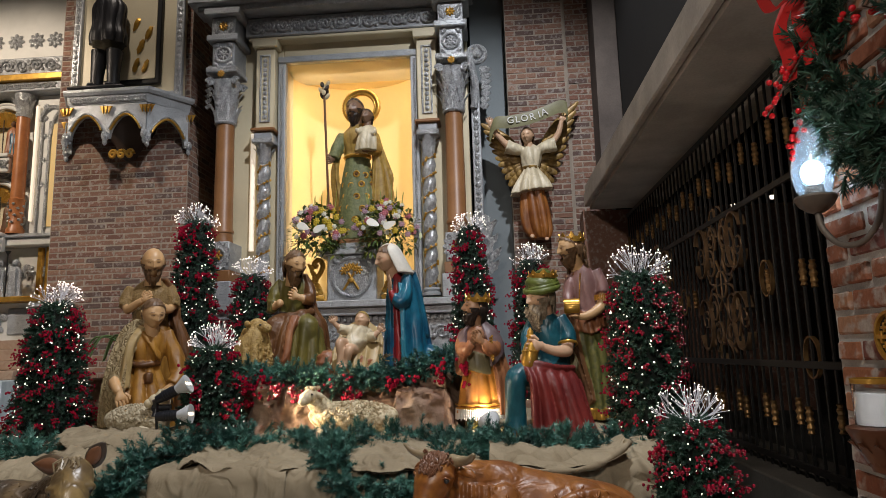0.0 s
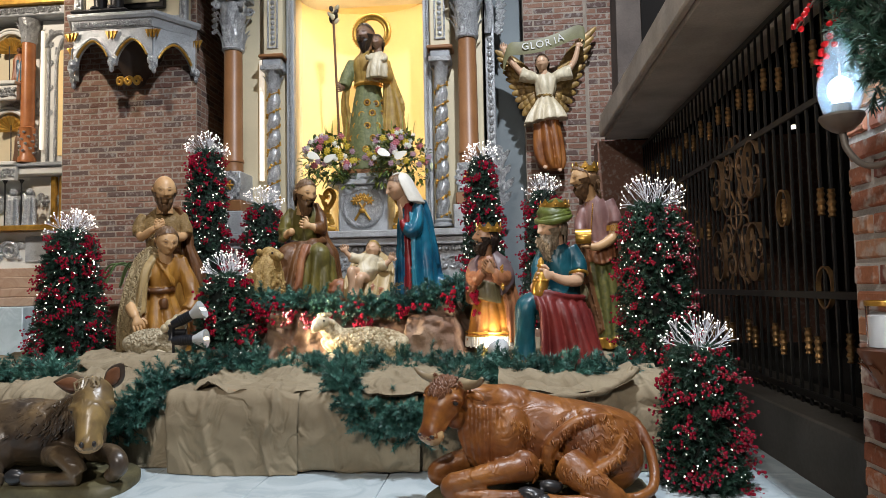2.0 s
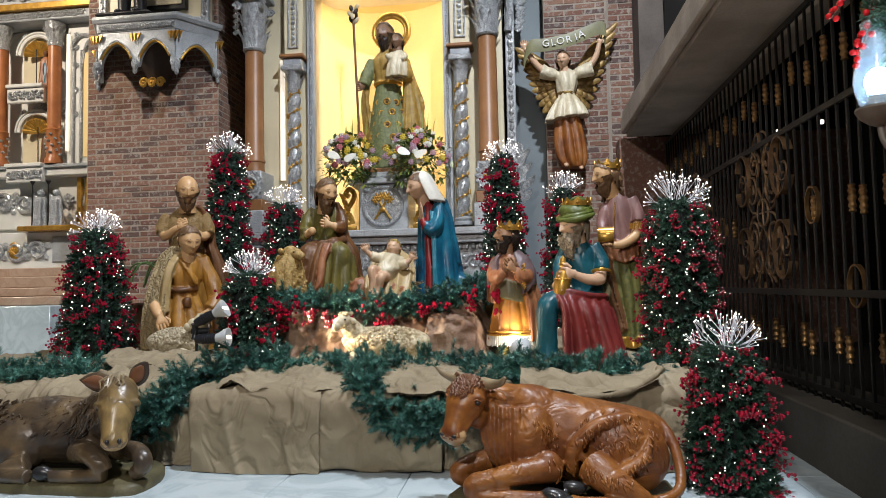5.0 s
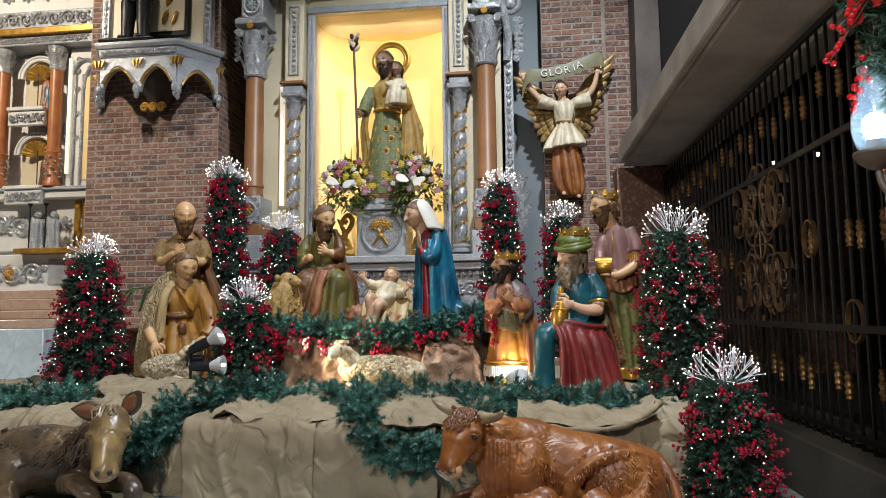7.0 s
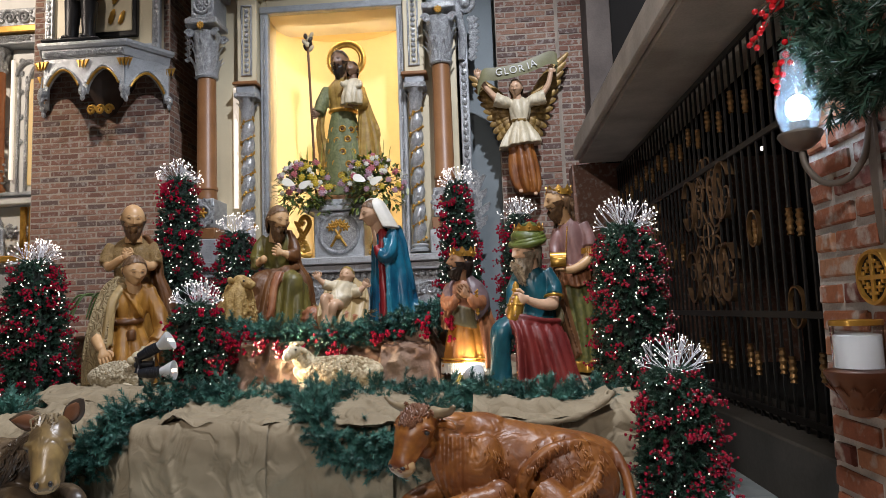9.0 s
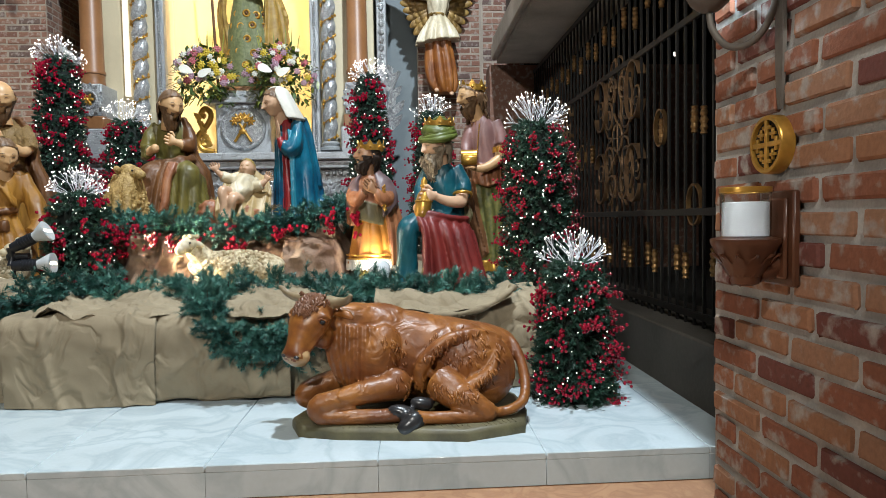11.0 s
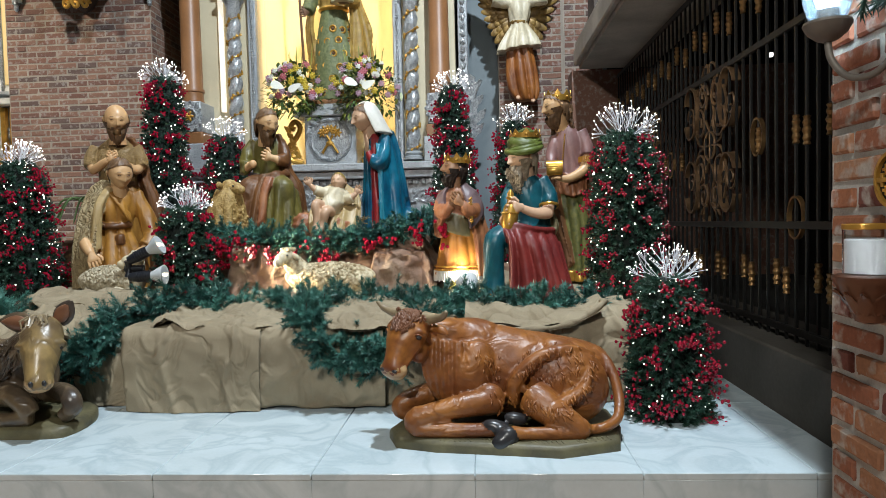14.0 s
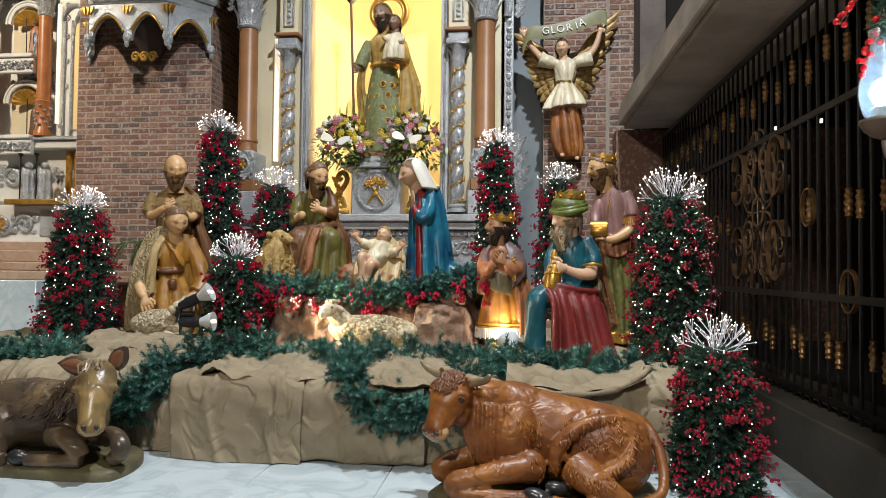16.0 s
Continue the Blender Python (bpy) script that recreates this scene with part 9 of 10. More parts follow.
def bouquet(loc, w, h, seed, label):
    rnd = random.Random(seed)
    th = thing("flower_arrangement", loc, label, "flowers", "altar flowers")
    g, lime = Geo(), Geo()
    for _ in range(820):
        a, e = rnd.uniform(0, 6.28), rnd.uniform(-0.75, 1.4)
        d = Vector((math.cos(a) * math.cos(e) * w, -abs(math.sin(a)) * math.cos(e) * 0.7 * w, math.sin(e) * h))
        blade(g if rnd.random() < 0.62 else lime, d * rnd.uniform(0.35, 0.98), d.normalized() + Vector((rnd.gauss(0, 0.7), rnd.gauss(-0.2, 0.5), rnd.gauss(0, 0.6))), rnd.uniform(0.045, 0.10), rnd.uniform(0.022, 0.05), rnd.uniform(0, 0.5))
    for _ in range(6):
        x = rnd.uniform(-0.6, 0.6) * w
        lime.tube([(x, 0, 0.2), (x * 1.2, -0.02, h * 1.1), (x * 1.3, -0.02, h * 1.1 + rnd.uniform(0.05, 0.18))], [0.004, 0.006, 0.002], 0, 5)
    part("leaves", g, LEAF, th, kind="stuff", smooth=60)
    part("lime_sprays", lime, LEAF_LIME, th, kind="stuff", smooth=60)
    for name, m, n, r in (("white_blossom", PETAL_WHITE, 20, 0.034), ("mauve_blossom", PETAL_MAUVE, 18, 0.040), ("pink_blossom", PETAL_PINK, 7, 0.045), ("yellow_blossom", PETAL_YELLOW, 14, 0.044)):
        for _ in range(n):
            a, e = rnd.uniform(3.3, 6.1), rnd.uniform(-0.1, 1.2)
            c = Vector((math.cos(a) * math.cos(e) * w, math.sin(a) * math.cos(e) * 0.75 * w, math.sin(e) * h)) * rnd.uniform(0.85, 1.0)
            g = Geo()
            for k in range(7):
                q = 2 * math.pi * k / 7
                g.ell((0.6 * r * math.cos(q), -0.2 * r, 0.6 * r * math.sin(q)), (r * 0.55, r * 0.22, r * 0.32), 0, (0, -math.degrees(q), 0), 7, 4, 0.3)
            g.ell((0, -0.3 * r, 0), r * 0.35, 0, nu=7, nv=4)
            b = part(name, g, m, th)
            b.location = c
    for x, z, s in ((-0.12, 0.08, 1), (0.10, 0.05, -1)):
        g = Geo()
        g.loft([[(0.085 * q * math.cos(t), -0.01 - 0.03 * q * q, 0.05 * q * math.sin(t) * (1 - 0.4 * math.cos(t))) for t in [2 * math.pi * k / 20 for k in range(20)]] for q in (1.0, 0.6, 0.15)])
        a = part("anthurium", g, PETAL_WHITE, th, "broad white waxy bloom", smooth=60)
        a.matrix_local = Matrix.Translation((x, -0.78 * w, z)) @ pose(0, 0, 0, -20, 25 * s, 0)
    return th


bouquet((-2.06, 8.52, 2.60), 0.40, 0.45, 31, "white lilies, mauve and yellow flowers with long green leaves")
bouquet((-1.16, 8.52, 2.60), 0.45, 0.47, 32, "full arrangement of white, pink and yellow flowers with leaves")

# ---- the bright main altar beyond the west pier ----
ret = thing("main_altar", (-7.2, 9.6, 0.0), "white and silver main altar with orange columns and gold shells", "altar")
W = (lambda n, lo, hi, m, label="", ch=0.012: box_part(n, lo, hi, m, ret, ch, label))
W("back_wall", (-3.0, 0.42, LOW), (1.25, 0.7, 7.5), WHITE_PAINT)
W("base", (-3.0, 0.05, 1.0), (0.62, 0.418, 2.0), WHITE_PAINT)
W("base_panel", (0.02, 0.03, 1.52), (0.5, 0.048, 1.92), SILVER_PAINT)
TAN_STONE = marble_mat("tan_veined_stone", (0.44, 0.32, 0.24), (0.28, 0.17, 0.11), 3.0, 0.25)
W("step", (-3.0, -0.92, LOW), (0.75, 0.0, 0.86), MARBLE, "white marble step")
for y, z0, z1 in ((-0.72, 0.862, 0.99), (-0.50, 0.992, 1.12), (-0.28, 1.122, 1.29), (-0.08, 1.292, 1.43)):
    W("step", (-3.0, y, z0), (0.75, 0.04, z1), TAN_STONE, "tan veined stone step")
W("table_edge", (-0.45, -0.15, 2.002), (0.64, 0.418, 2.08), GOLD, "gilded table edge")
W("panel", (-3.0, 0.30, 2.082), (0.60, 0.418, 2.9), WHITE_PAINT)
W("cornice", (-3.0, 0.10, 2.902), (0.66, 0.418, 3.02), WHITE_PAINT)
W("cornice", (-3.0, 0.05, 3.022), (0.62, 0.418, 3.08), SILVER_PAINT)
W("pilaster", (0.10, 0.22, 3.082), (0.60, 0.418, 5.4), WHITE_PAINT)
W("arched_panel", (0.40, 0.19, 3.2), (0.58, 0.218, 4.9), YELLOW)
W("cornice", (-3.0, 0.0, 5.402), (0.64, 0.418, 5.55), SILVER_PAINT)
W("cornice", (-3.0, -0.08, 5.552), (0.70, 0.418, 5.66), GOLD)
W("cornice", (-3.0, -0.04, 5.662), (0.66, 0.418, 5.95), SILVER_PAINT)
W("attic", (-3.0, 0.1, 5.952), (0.60, 0.418, 7.4), WHITE_PAINT)
g = Geo()
carved_band(g, -1.6, -0.1, 0.29, 2.25, 0.5, 4)
carved_band(g, -1.6, 0.6, -0.045, 5.68, 0.26, 9)
carved_band(g, -1.6, 0.55, -0.005, 5.42, 0.12, 18)
carved_band(g, -1.5, -0.05, 0.04, 1.50, 0.40, 4)
carved_band(g, -0.66, -0.10, 0.41, 3.85, 0.42, 3)
for k in range(30):
    g.ell((0.37, 0.2, 3.2 + 0.055 * k), (0.022, 0.016, 0.03), 0, nu=7, nv=4, lumps=0.3)
part("silver_carving", g, SILVER, ret, "silver relief carving")
g = Geo()
g.tube([(0.39 + 0.17 * (1 - math.cos(k * math.pi / 24)), 0.2, 4.70 + 0.42 * math.sin(k * math.pi / 24)) for k in range(13)], 0.03, 0, 8)
part("arch_moulding", g, SILVER, ret)
for x in (0.205, 0.335):
    W("carved_strip", (x, 0.185, 3.10), (x + 0.045, 0.219, 4.95), SILVER, "silver carved strip")
g = Geo()
g.tube([(0.40 + 0.20 * math.cos(math.pi - k * math.pi / 20), 0.20, 4.95 + 0.24 * math.sin(k * math.pi / 20)) for k in range(21)], 0.035, 0, 8)
part("arch_moulding", g, SILVER, ret)
for x in (-0.06, -1.0):
    g = Geo()
    g.lathe([(0.13, 3.09), (0.13, 3.16), (0.10, 3.20), (0.11, 3.62), (0.12, 3.64), (0.10, 3.66), (0.095, 5.0)], (x, 0.14, 0), 0, 22)
    part("column", g, ORANGE_MARBLE, ret, "glossy orange marbled column")
    g = Geo()
    g.lathe([(0.105, 5.0), (0.115, 5.04), (0.10, 5.1), (0.15, 5.38)], (x, 0.14, 0), 0, 18)
    for k in range(9):
        a = 2 * math.pi * k / 9
        o = Vector((math.cos(a), math.sin(a), 0))
        leaf(g, Vector((x, 0.14, 5.06)) + o * 0.10, (0, 0, 1), o, (-o.y, o.x, 0), 0.26, 0.09, 0, 0.35)
    for k in range(26):
        a = k * 2.4
        g.ell((x + 0.11 * math.cos(a), 0.14 + 0.11 * math.sin(a), 3.24 + 0.014 * k), (0.03, 0.03, 0.02), 0, nu=7, nv=4, lumps=0.4)
    part("column_capital", g, SILVER, ret)
# lit tube beside the orange column
g = Geo()
g.tube([(0.155, 0.17, 3.3), (0.155, 0.17, 5.2)], 0.03, 0, 10)
part("warm_glow", g, STRIP_SOFT, ret, "glowing vertical strip")
g = Geo()
g.tube([(0.60, 0.1, 1.2), (0.60, 0.1, 2.85)], 0.022, 0, 10)
part("warm_glow", g, STRIP_SOFT, ret, "glowing vertical strip")
for z in (4.38, 3.10):
    W("niche_floor", (-0.80, -0.02, z - 0.06), (-0.16, 0.418, z), WHITE_PAINT)
    W("niche_front", (-0.80, 0.02, z - 0.30), (-0.16, 0.10, z - 0.062), WHITE_PAINT)
    W("niche_back", (-0.80, 0.36, z), (-0.16, 0.417, z + 0.92), CREAM, "cream niche back")
    g = Geo()
    for k in range(9):
        a = math.pi * (0.02 + 0.96 * k / 8)
        g.tube([(-0.44, 0.30, z + 0.56), (-0.44 + 0.12 * math.cos(a), 0.26, z + 0.56 + 0.12 * math.sin(a)), (-0.44 + 0.22 * math.cos(a), 0.22, z + 0.56 + 0.20 * math.sin(a)), (-0.44 + 0.24 * math.cos(a), 0.22, z + 0.56 + 0.22 * math.sin(a))], [0.02, 0.042, 0.048, 0.02], 0, 8)
    part("gilded_shell", g, GOLD, ret, "gilded scallop shell")
    g = Geo()
    g.tube([(-0.46 + 0.31 * math.cos(k * math.pi / 18), 0.26, z + 0.56 + 0.31 * math.sin(k * math.pi / 18)) for k in range(19)], 0.035, 0, 8)
    g.tube([(-0.46 + 0.36 * math.cos(k * math.pi / 18), 0.24, z + 0.56 + 0.36 * math.sin(k * math.pi / 18)) for k in range(19)], 0.02, 0, 8)
    part("niche_arch", g, WHITE_PAINT, ret)
    g = Geo()
    carved_band(g, -0.78, -0.18, 0.012, z - 0.28, 0.20, 4)
    for s2 in (-1, 1):
        rosette(g, (-0.46 + s2 * 0.27, 0.30, z + 0.90), 0.06)
    part("silver_relief", g, SILVER, ret, "silver leaf relief")
g = Geo()
for z in (3.9, 4.3, 4.7, 5.0, 5.2):
    rosette(g, (0.26, 0.21, z), 0.055)
    rosette(g, (0.52, 0.21, 5.18), 0.05)
for x in (-1.3, -0.95, -0.6, -0.25, 0.1, 0.42):
    rosette(g, (x, 0.09, 6.3), 0.14)
    rosette(g, (x, 0.285, 2.5), 0.13)
part("rosette_relief", g, SILVER, ret, "silver rosette reliefs", kind="stuff")
for (x, z, mats, lab) in ((-7.45, 4.382, [SKIN_DARK, HAIR_DARK, ROSE, BLUE], "small statue in red and blue in an upper niche"), (-7.40, 3.102, [SKIN_DARK, HAIR_DARK, BROWN_ROBE, OLIVE], "small bronze-toned statue with a staff in a niche")):
    g = Geo()
    gown(g, [(0, 0, 0, 0.12, 0.09), (0.2, 0, 0, 0.10, 0.08), (0.40, 0, 0, 0.10, 0.07), (0.48, 0, 0, 0.04, 0.04)], 2, amp=0.036, n=32)
    gown(g, [(0.02, 0.06, -0.02, 0.07, 0.07), (0.3, 0.04, -0.02, 0.07, 0.06), (0.42, 0.0, 0.0, 0.06, 0.05)], 3, amp=0.036, n=28)
    g.tube([(-0.13, -0.06, 0.0), (-0.14, -0.06, 0.6)], 0.008, 1, 6)
    head(g, (0, -0.01, 0.53), 0.055, 0, 0, 1)
    solo("saint_statuette", g, mats, lab, "statue", loc=(x, 9.80, z), smooth=50)
for x in (-7.32, -7.05):
    g = Geo()
    gown(g, [(0, 0, 0, 0.10, 0.08), (0.25, 0, 0, 0.08, 0.07), (0.40, 0, 0, 0.09, 0.07), (0.46, 0, 0, 0.03, 0.03)], 0, amp=0.045, n=32)
    for s in (-1, 1):
        g.ell((s * 0.09, 0.05, 0.36), (0.05, 0.02, 0.16), 0, (0, s * 20, 0), 10, 7)
    g.tube([(-0.10, -0.05, 0.0), (-0.10, -0.05, 0.66)], 0.011, 1, 6)
    g.lathe([(0.01, 0.64), (0.04, 0.70)], (-0.10, -0.05, 0), 1, 10)
    g.ell((0, 0, 0.52), 0.055, 0)
    solo("angel_statuette", g, [SILVER, IRON], "silver angel statuette holding a dark torch", "statue", loc=(x, 9.55, 2.082), smooth=50)
W("gilded_pilaster", (0.28, 0.22, 2.09), (0.36, 0.298, 2.88), GOLD)
W("gilded_pilaster", (0.42, 0.22, 2.09), (0.48, 0.298, 2.88), GOLD)
g = Geo()
g.ell((-0.64, 0.03, 1.70), (0.10, 0.03, 0.15), 0, nu=18, nv=10)
rosette(g, (-0.64, 0.0, 1.70), 0.07)
part("gilded_medallion", g, GOLD, ret)
# added spot, out of view, that brightens the main altar
lamp("main_altar_fill", "SPOT", look((-8.6, 4.6, 7.2), (-7.4, 9.8, 3.4)), 2100, (1.0, 0.89, 0.72), 0.15, 70, 0.5)

# ---- on the brick column ----
disc_ob = thing("wall_medallion", (PX - 0.004, 1.80, 1.07), "round gilded disc with a pierced cross", "medallion")
g = Geo()
R = 0.060
g.loft([[(x, q * R * math.cos(2 * math.pi * k / 40), q * R * math.sin(2 * math.pi * k / 40)) for k in range(40)] for x, q in ((0, 1.0), (-0.024, 1.0), (-0.028, 0.96), (-0.028, 0.84), (-0.020, 0.82), (-0.020, 0.1))])
part("rim", g, GOLD, disc_ob)
g = Geo()
g.loft([[(x, 0.82 * R * math.cos(2 * math.pi * k / 40), 0.82 * R * math.sin(2 * math.pi * k / 40)) for k in range(40)] for x in (-0.0195, -0.0205)])
part("backing", g, IRON, disc_ob)
g = Geo()
g.box((-0.027, -0.050, -0.005), (-0.0206, 0.050, 0.005), 0, 0.001)
g.box((-0.0275, -0.005, -0.050), (-0.0208, 0.005, 0.050), 0, 0.001)
for s in (-1, 1):
    g.box((-0.0268, s * 0.034 - 0.004, -0.014), (-0.0206, s * 0.034 + 0.004, 0.014), 0, 0.001)
    g.box((-0.0268, -0.014, s * 0.034 - 0.004), (-0.0206, 0.014, s * 0.034 + 0.004), 0, 0.001)
    for r in (-1, 1):
        g.box((-0.0266, s * 0.021 - 0.011, r * 0.021 - 0.003), (-0.0206, s * 0.021 + 0.011, r * 0.021 + 0.003), 0, 0.001)
        g.box((-0.0264, s * 0.021 - 0.003, r * 0.021 - 0.011), (-0.0204, s * 0.021 + 0.003, r * 0.021 + 0.011), 0, 0.001)
part("cross", g, GOLD, disc_ob)

WOOD = mat("dark_red_wood", (0.13, 0.05, 0.025), 0.32, second=(0.08, 0.03, 0.016), scale=8, grain=70, var=0.3, bump=0.12)
WAX = mat("white_wax", (0.46, 0.48, 0.49), 0.45, scale=10, var=0.08, bump=0.02)
GLASS = bpy.data.materials.new("clear_glass")
GLASS.use_nodes = True
b = GLASS.node_tree.nodes["Principled BSDF"]
b.inputs["Base Color"].default_value = (0.92, 0.96, 1.0, 1)
b.inputs["Transmission Weight"].default_value, b.inputs["Roughness"].default_value, b.inputs["IOR"].default_value = 1.0, 0.03, 1.45
FROST = GLASS.copy()
FROST.name = "frosted_glass"
FROST.node_tree.nodes["Principled BSDF"].inputs["Transmission Weight"].default_value = 0.90
FROST.node_tree.nodes["Principled BSDF"].inputs["Roughness"].default_value = 0.10
FROST.node_tree.nodes["Principled BSDF"].inputs["Base Color"].default_value = (0.70, 0.84, 0.95, 1)
sconce = thing("candle_sconce", (PX - 0.004, 1.775, 0.88), "carved dark wood sconce with a white candle in glass", "sconce")
g = Geo()
g.box((-0.016, -0.055, -0.095), (0.0, 0.055, 0.095), 0, 0.004)
g.box((-0.026, -0.042, -0.080), (-0.0162, 0.042, 0.080), 0, 0.004)
part("back_plate", g, WOOD, sconce)
CX = -0.082
g = Geo()
g.lathe([(0.012, -0.095), (0.026, -0.09), (0.030, -0.075), (0.036, -0.06), (0.055, -0.03), (0.062, -0.015), (0.066, -0.008), (0.066, 0.0), (0.05, 0.004)], (CX, 0.0, 0), 0, 28)
g.tube([(-0.02, 0, -0.05), (CX + 0.02, 0, -0.06)], 0.03, 0, 10)
for k in range(11):
    a = 2 * math.pi * k / 11
    o = Vector((math.cos(a), math.sin(a), 0))
    leaf(g, Vector((CX, 0, -0.075)) + o * 0.030, (o.x * 0.4, o.y * 0.4, 0.9), o, (-o.y, o.x, 0), 0.058, 0.026, 0, 0.25)
part("bracket_bowl", g, WOOD, sconce, "carved leafy wooden bowl")
g = Geo()
g.lathe([(0.044, 0.006), (0.044, 0.072), (0.040, 0.074), (0.004, 0.070)], (CX, 0, 0), 0, 28)
part("candle", g, WAX, sconce)
g = Geo()
g.lathe([(0.047, 0.005), (0.048, 0.098), (0.046, 0.098), (0.0455, 0.005)], (CX, 0, 0), 0, 32, cap=False)
gl_ob = part("glass_holder", g, GLASS, sconce)
gl_ob.visible_shadow = False
g = Geo()
g.lathe([(0.0485, 0.092), (0.0495, 0.093), (0.0495, 0.102), (0.0485, 0.103), (0.0465, 0.10)], (CX, 0, 0), 0, 32, cap=False)
part("gold_band", g, GOLD, sconce)

lantern = thing("wall_lantern", (PX - 0.004, 1.79, 1.30), "grey iron wall lantern with a lit hurricane glass", "lamp")
IRON_GREY = mat("grey_iron", (0.16, 0.14, 0.12), 0.55, 0.2, scale=14, bump=0.2)
g = Geo()
g.loft([[(x, w, z), (x, -w, z), (x - 0.006, -w * 0.8, z), (x - 0.006, w * 0.8, z)] for x, w, z in smooth_line([(0, 0.004, -0.16), (0, 0.014, -0.10), (0, 0.018, 0.0), (0, 0.016, 0.12), (0, 0.012, 0.20), (0, 0.003, 0.25)], 4)])
part("wall_plate", g, IRON_GREY, lantern)
LX, LY = -0.075, 0.155
g = Geo()
g.tube(smooth_line([(-0.004, 0.0, 0.10), (-0.012, 0.02, 0.03), (-0.03, 0.06, -0.01), (-0.055, 0.11, -0.005), (-0.072, 0.145, 0.04), (LX, LY, 0.085)], 7), 0.0075, 0, 10)
part("arm", g, IRON_GREY, lantern)
g = Geo()
g.lathe([(0.010, 0.08), (0.022, 0.085), (0.040, 0.10), (0.050, 0.118), (0.048, 0.124), (0.03, 0.12)], (LX, LY, 0), 0, 26)
g.lathe([(0.022, 0.122), (0.022, 0.150), (0.016, 0.152)], (LX, LY, 0), 0, 18)
part("bowl", g, IRON_GREY, lantern)
prof = smooth_line([(0.034, 0.124), (0.044, 0.15), (0.050, 0.185), (0.044, 0.23), (0.032, 0.27), (0.028, 0.30), (0.030, 0.325)], 5)
g = Geo()
g.lathe(prof + [(r - 0.0018, z) for r, z in prof[::-1]], (LX, LY, 0), 0, 32, cap=False)
gl_ob = part("hurricane_glass", g, FROST, lantern, "clear bulbous glass chimney")
gl_ob.visible_shadow = False
g = Geo()
g.ell((LX, LY, 0.185), (0.027, 0.027, 0.032), 0, nu=20, nv=14)
bulb = part("bulb", g, glow("cool_bulb", (0.80, 0.92, 1.0), 18.0), lantern, "glowing cool white bulb")
bulb.visible_shadow = False
lamp("lantern_light", "POINT", pose(PX - 0.004 + LX, 1.79 + LY, 1.30 + 0.185), 3.6, (0.75, 0.90, 1.0), 0.03)

wreath = thing("wreath", (PX + 0.02, 1.90, 1.86), "dark green pine wreath with red berries and ribbon", "wreath")
RND.seed(21)
g, st = Geo(), Geo()
for _ in range(760):
    a = RND.uniform(0, 6.28)
    c = Vector((-0.02 + RND.gauss(0, 0.03), -0.20 + 0.21 * math.cos(a) + RND.gauss(0, 0.04), -0.10 + 0.27 * math.sin(a) + RND.gauss(0, 0.03)))
    d = Vector((RND.gauss(-0.5, 0.5), RND.gauss(0, 1) + 0.5 * math.cos(a), RND.gauss(0, 1) + 0.5 * math.sin(a)))
    tuft(g, c + d.normalized() * 0.03, d, 0.06, 26, 0.042)
st.ring((0, -0.20, -0.10), 0.24, 0.02, 0, 40, "x")
part("wire_ring", st, TWIG, wreath)
part("needles", g, NEEDLE_DARK, wreath, kind="stuff", smooth=0)
g, st = Geo(), Geo()
for p, d, n in (((-0.14, 0.02, -0.10), (-0.5, 0.1, -0.6), 9), ((-0.17, 0.03, -0.18), (-0.5, 0.1, -0.8), 9), ((-0.12, 0.05, -0.24), (-0.3, 0.1, -0.9), 9), ((-0.13, 0.05, -0.30), (-0.3, 0.1, -0.9), 7), ((-0.03, -0.1, -0.05), (-0.8, -0.2, 0.1), 9), ((-0.06, -0.25, -0.10), (-0.8, -0.2, 0.1), 9)):
    p, d = Vector(p), Vector(d).normalized()
    st.tube([p - d * 0.12, p, p + d * 0.05], 0.002, 0, 4)
    for k in range(n):
        q = p + d * (0.012 * k - 0.04) + Vector((RND.gauss(0, 0.008), RND.gauss(0, 0.008), RND.gauss(0, 0.008)))
        st.tube([p, q], 0.001, 0, 3)
        g.ell(q, 0.0075, 0, nu=10, nv=7)
tw = part("sprigs", st, TWIG, wreath)
part("berries", g, mat("bright_red_berry", (0.60, 0.015, 0.02), 0.2, bump=0.0), tw, "bright red berries", kind="stuff")
g = Geo()
RIB = mat("red_ribbon", (0.45, 0.012, 0.010), 0.5, second=(0.34, 0.01, 0.008), scale=10, grain=200, bump=0.15)
for pts, w in (([(-0.10, 0.06, 0.10), (-0.13, 0.06, 0.02), (-0.12, 0.05, -0.06), (-0.13, 0.04, -0.13)], 0.035), ([(-0.08, 0.04, 0.12), (-0.10, 0.02, 0.03), (-0.085, 0.02, -0.05), (-0.09, 0.0, -0.10)], 0.032),
               ([(-0.09, 0.05, 0.12), (-0.15, 0.10, 0.18), (-0.12, 0.12, 0.11), (-0.09, 0.06, 0.12)], 0.03), ([(-0.09, 0.04, 0.12), (-0.11, -0.06, 0.19), (-0.08, -0.07, 0.11), (-0.09, 0.04, 0.12)], 0.03)):
    line = smooth_line(pts, 6)
    g.loft([[(x - w * 0.3, y + w * 0.5, z), (x, y, z + 0.004), (x + w * 0.3, y - w * 0.5, z), (x, y + 0.002, z - 0.003)] for x, y, z in line])
part("ribbon_bow", g, RIB, wreath, "red fabric ribbon bow")

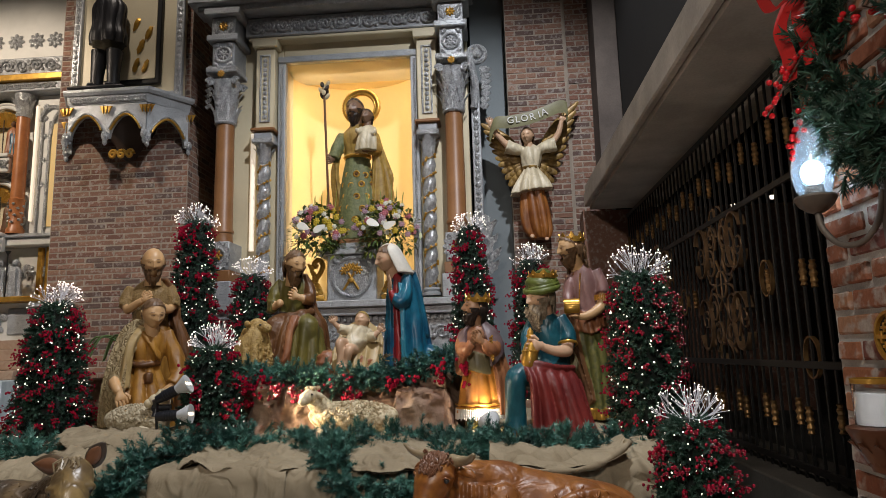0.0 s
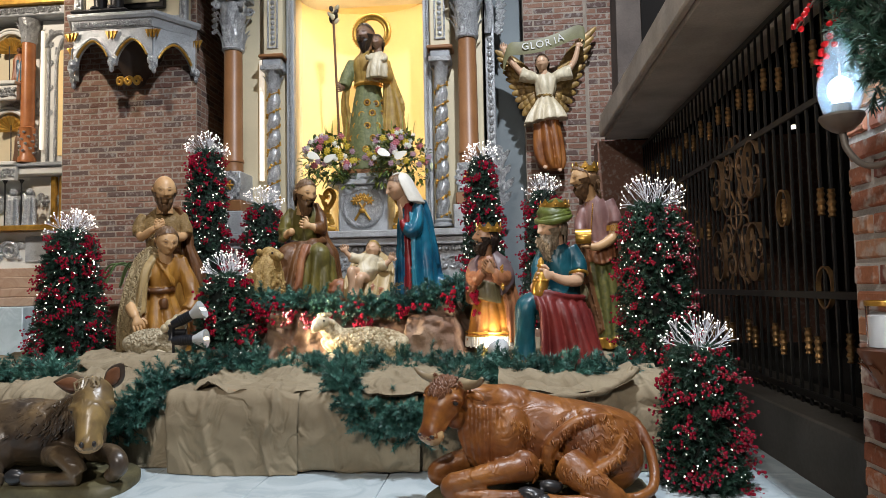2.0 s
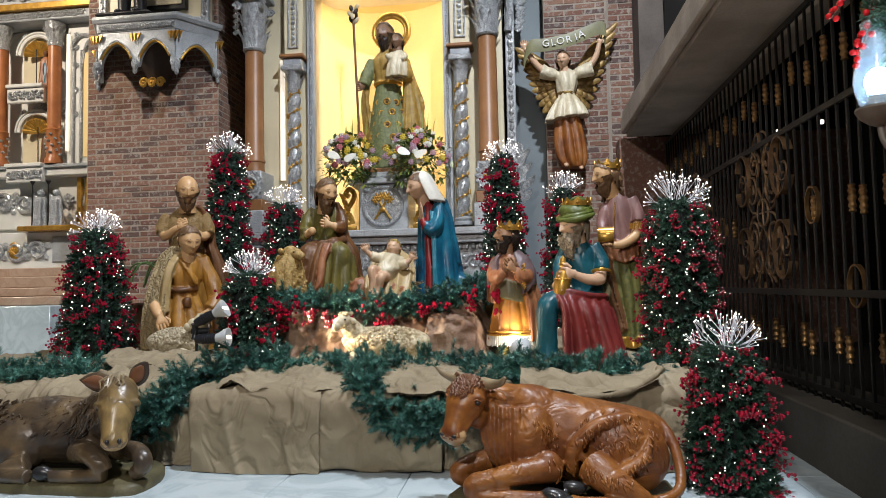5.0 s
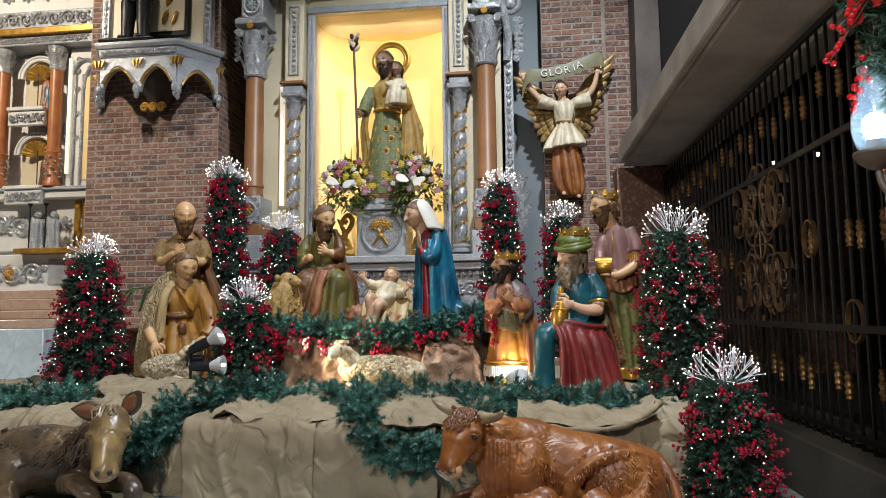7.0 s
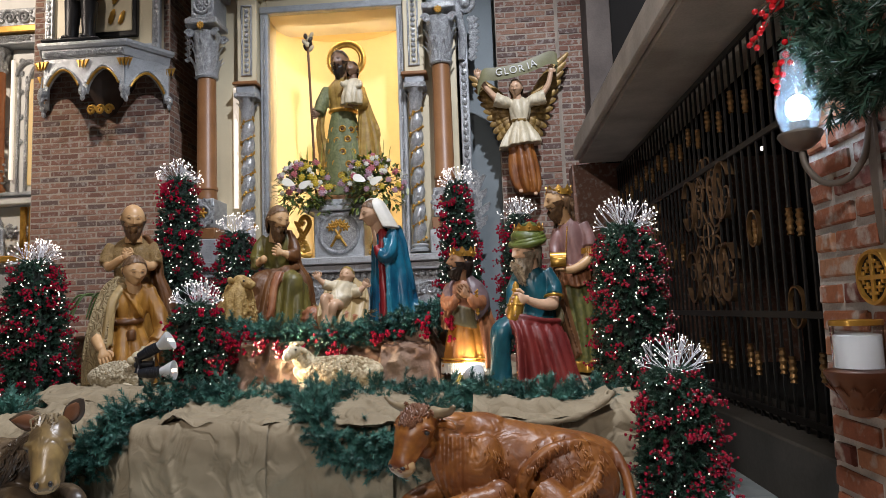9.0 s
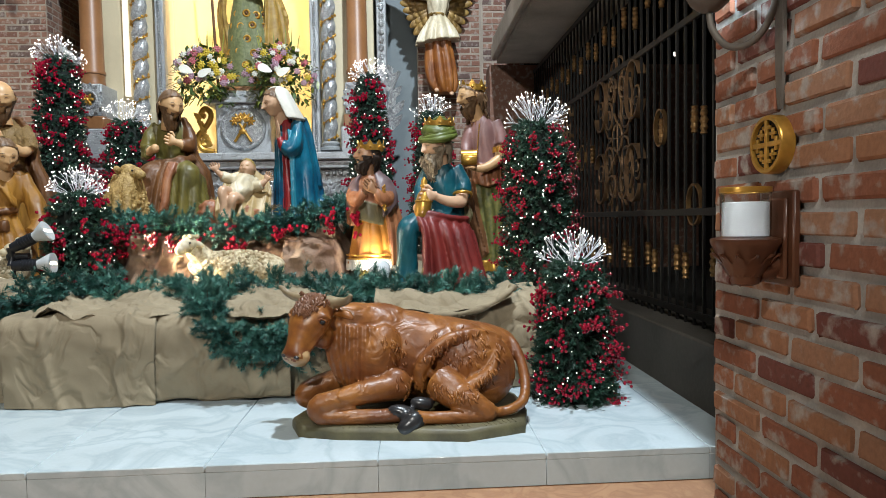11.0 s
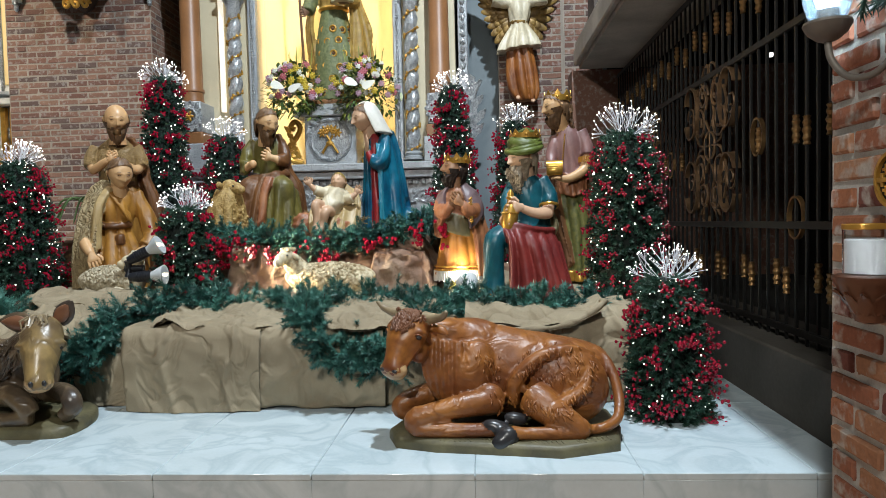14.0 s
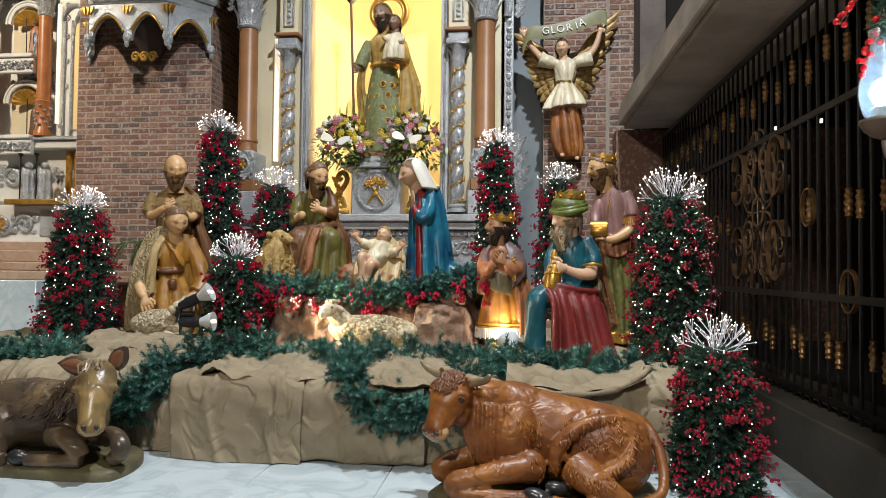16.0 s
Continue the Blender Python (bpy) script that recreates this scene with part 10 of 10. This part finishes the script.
# small pots and leafy plants behind the shepherds
pot = thing("potted_plant", (-3.22, 6.35, 0.45), "white pot with long arching green leaves", "plant")
g = Geo()
g.lathe([(0.10, 0), (0.13, 0.02), (0.16, 0.3), (0.17, 0.31), (0.17, 0.34), (0.15, 0.34)], n=22)
part("pot", g, WHITE_PAINT, pot)
g = Geo()
for k in range(16):
    a = k * 2.4
    g.tube(smooth_line([(0, 0, 0.3), (0.15 * math.cos(a), 0.15 * math.sin(a), 0.75), (0.38 * math.cos(a), 0.38 * math.sin(a), 0.85), (0.52 * math.cos(a), 0.5 * math.sin(a), 0.62)], 5), [0.012] * 8 + [0.009] * 7 + [0.003], 0, 5)
part("leaves", g, LEAF, pot)

# ---- marble slabs of the platform ----
g = Geo()
for k in range(-14, 3):
    x0 = 0.174 + 0.664 * k
    x1 = min(x0 + 0.664, 1.70)
    if k == 2:
        x1 = 1.70
    for (y0, y1) in ((STEP_Y - 0.015, 3.98), (3.98, 5.2), (5.2, 6.4), (6.4, 7.6), (7.6, 8.6)):
        if y0 > 4 and x0 > -3.4:
            continue
        g = Geo()
        g.box((x0 + 0.0004, y0 + 0.0004, -0.03), (x1 - 0.0004, y1 - 0.0004, 0.0), 0, 0.0012 if y0 > 3.1 else 0.004)
        part("slab", g, MARBLE, platform)
    g = Geo()
    g.box((x0 + 0.0006, STEP_Y - 0.011, LOW + 0.002), (x1 - 0.0006, STEP_Y + 0.011, -0.0305), 0, 0.001)
    part("riser", g, MARBLE, platform)
# filler under the mound and the trees
g = Geo()
g.box((-3.4, 3.99, -0.03), (1.70, 8.6, -0.002))
part("slab_field", g, MARBLE, platform, smooth=0)

# ---- bricks ----


def brick_meshes(name, size, material, face, count=6, seed=1):
    """A few worn bricks of one size, with uneven edges."""
    rnd, out = random.Random(seed), []
    for _ in range(count):
        g = Geo()
        lx, ly, lz = size
        g.box((-lx / 2, -ly / 2, -lz / 2), (lx / 2, ly / 2, lz / 2), 0, min(lz * 0.10, 0.005))
        g.v = [tuple(c + rnd.uniform(-1, 1) * min(lz * 0.05, 0.003) for c in v) for v in g.v]
        me = bpy.data.meshes.new(name)
        me.from_pydata(g.v, [], g.f)
        me.materials.append(material)
        out.append(me)
    return out


def lay(parent, meshes, where, length, rnd, swing):
    for p, s in where:
        o = new("brick", rnd.choice(meshes))
        o.parent = parent
        o.location = (p[0] + rnd.uniform(-1, 1) * swing, p[1] + rnd.uniform(-1, 1) * swing, p[2] + rnd.uniform(-1, 1) * swing)
        o.scale = (s, 1, 1) if length == "x" else (1, s, 1)


rnd = random.Random(4)
LB, HB = 0.205, 0.0632
near_meshes = brick_meshes("brick", (0.03, LB - 0.022, HB - 0.018), BRICK, "x", 8, 2)
where = []
for row in range(36):
    z = LOW + 0.036 + HB * row
    y1 = PY1 - 0.008
    first_len = LB if row % 2 else LB * 0.5
    y = y1
    k = 0
    while y > 0.25:
        l = (first_len if k == 0 else LB) * (1 + rnd.uniform(-0.06, 0.06))
        where.append(((PX + 0.010, y - l / 2, z), (l - 0.022) / (LB - 0.022)))
        y -= l
        k += 1
lay(column_core, near_meshes, where, "y", rnd, 0.0025)

FL, FH = 0.268, 0.0785
far_meshes = brick_meshes("brick", (FL - 0.018, 0.024, FH - 0.016), BRICK_FAR, "y", 6, 3)


def far_wall(parent, x0, x1, y, z0, z1, part_z0, part_z1):
    near, rest = [], []
    row, z = 0, z0
    while z < z1:
        x = x0 - (FL * 0.5 if row % 2 else 0)
        while x < x1 - 0.02:
            a, b = max(x, x0), min(x + FL, x1)
            if b - a > 0.05:
                (near if part_z0 <= z < part_z1 else rest).append((((a + b) / 2, y, z), (b - a - 0.018) / (FL - 0.018)))
            x += FL
        row, z = row + 1, z + FH
    lay(parent, far_meshes, near, "x", rnd, 0.002)
    g = Geo()
    for p, s in rest:
        g.box((p[0] - s * (FL - 0.018) / 2, p[1] - 0.012, p[2] - FH / 2 + 0.008), (p[0] + s * (FL - 0.018) / 2, p[1] + 0.012, p[2] + FH / 2 - 0.008), 0, 0.004)
    part("brickwork", g, BRICK_FAR, parent, kind="stuff", smooth=0)


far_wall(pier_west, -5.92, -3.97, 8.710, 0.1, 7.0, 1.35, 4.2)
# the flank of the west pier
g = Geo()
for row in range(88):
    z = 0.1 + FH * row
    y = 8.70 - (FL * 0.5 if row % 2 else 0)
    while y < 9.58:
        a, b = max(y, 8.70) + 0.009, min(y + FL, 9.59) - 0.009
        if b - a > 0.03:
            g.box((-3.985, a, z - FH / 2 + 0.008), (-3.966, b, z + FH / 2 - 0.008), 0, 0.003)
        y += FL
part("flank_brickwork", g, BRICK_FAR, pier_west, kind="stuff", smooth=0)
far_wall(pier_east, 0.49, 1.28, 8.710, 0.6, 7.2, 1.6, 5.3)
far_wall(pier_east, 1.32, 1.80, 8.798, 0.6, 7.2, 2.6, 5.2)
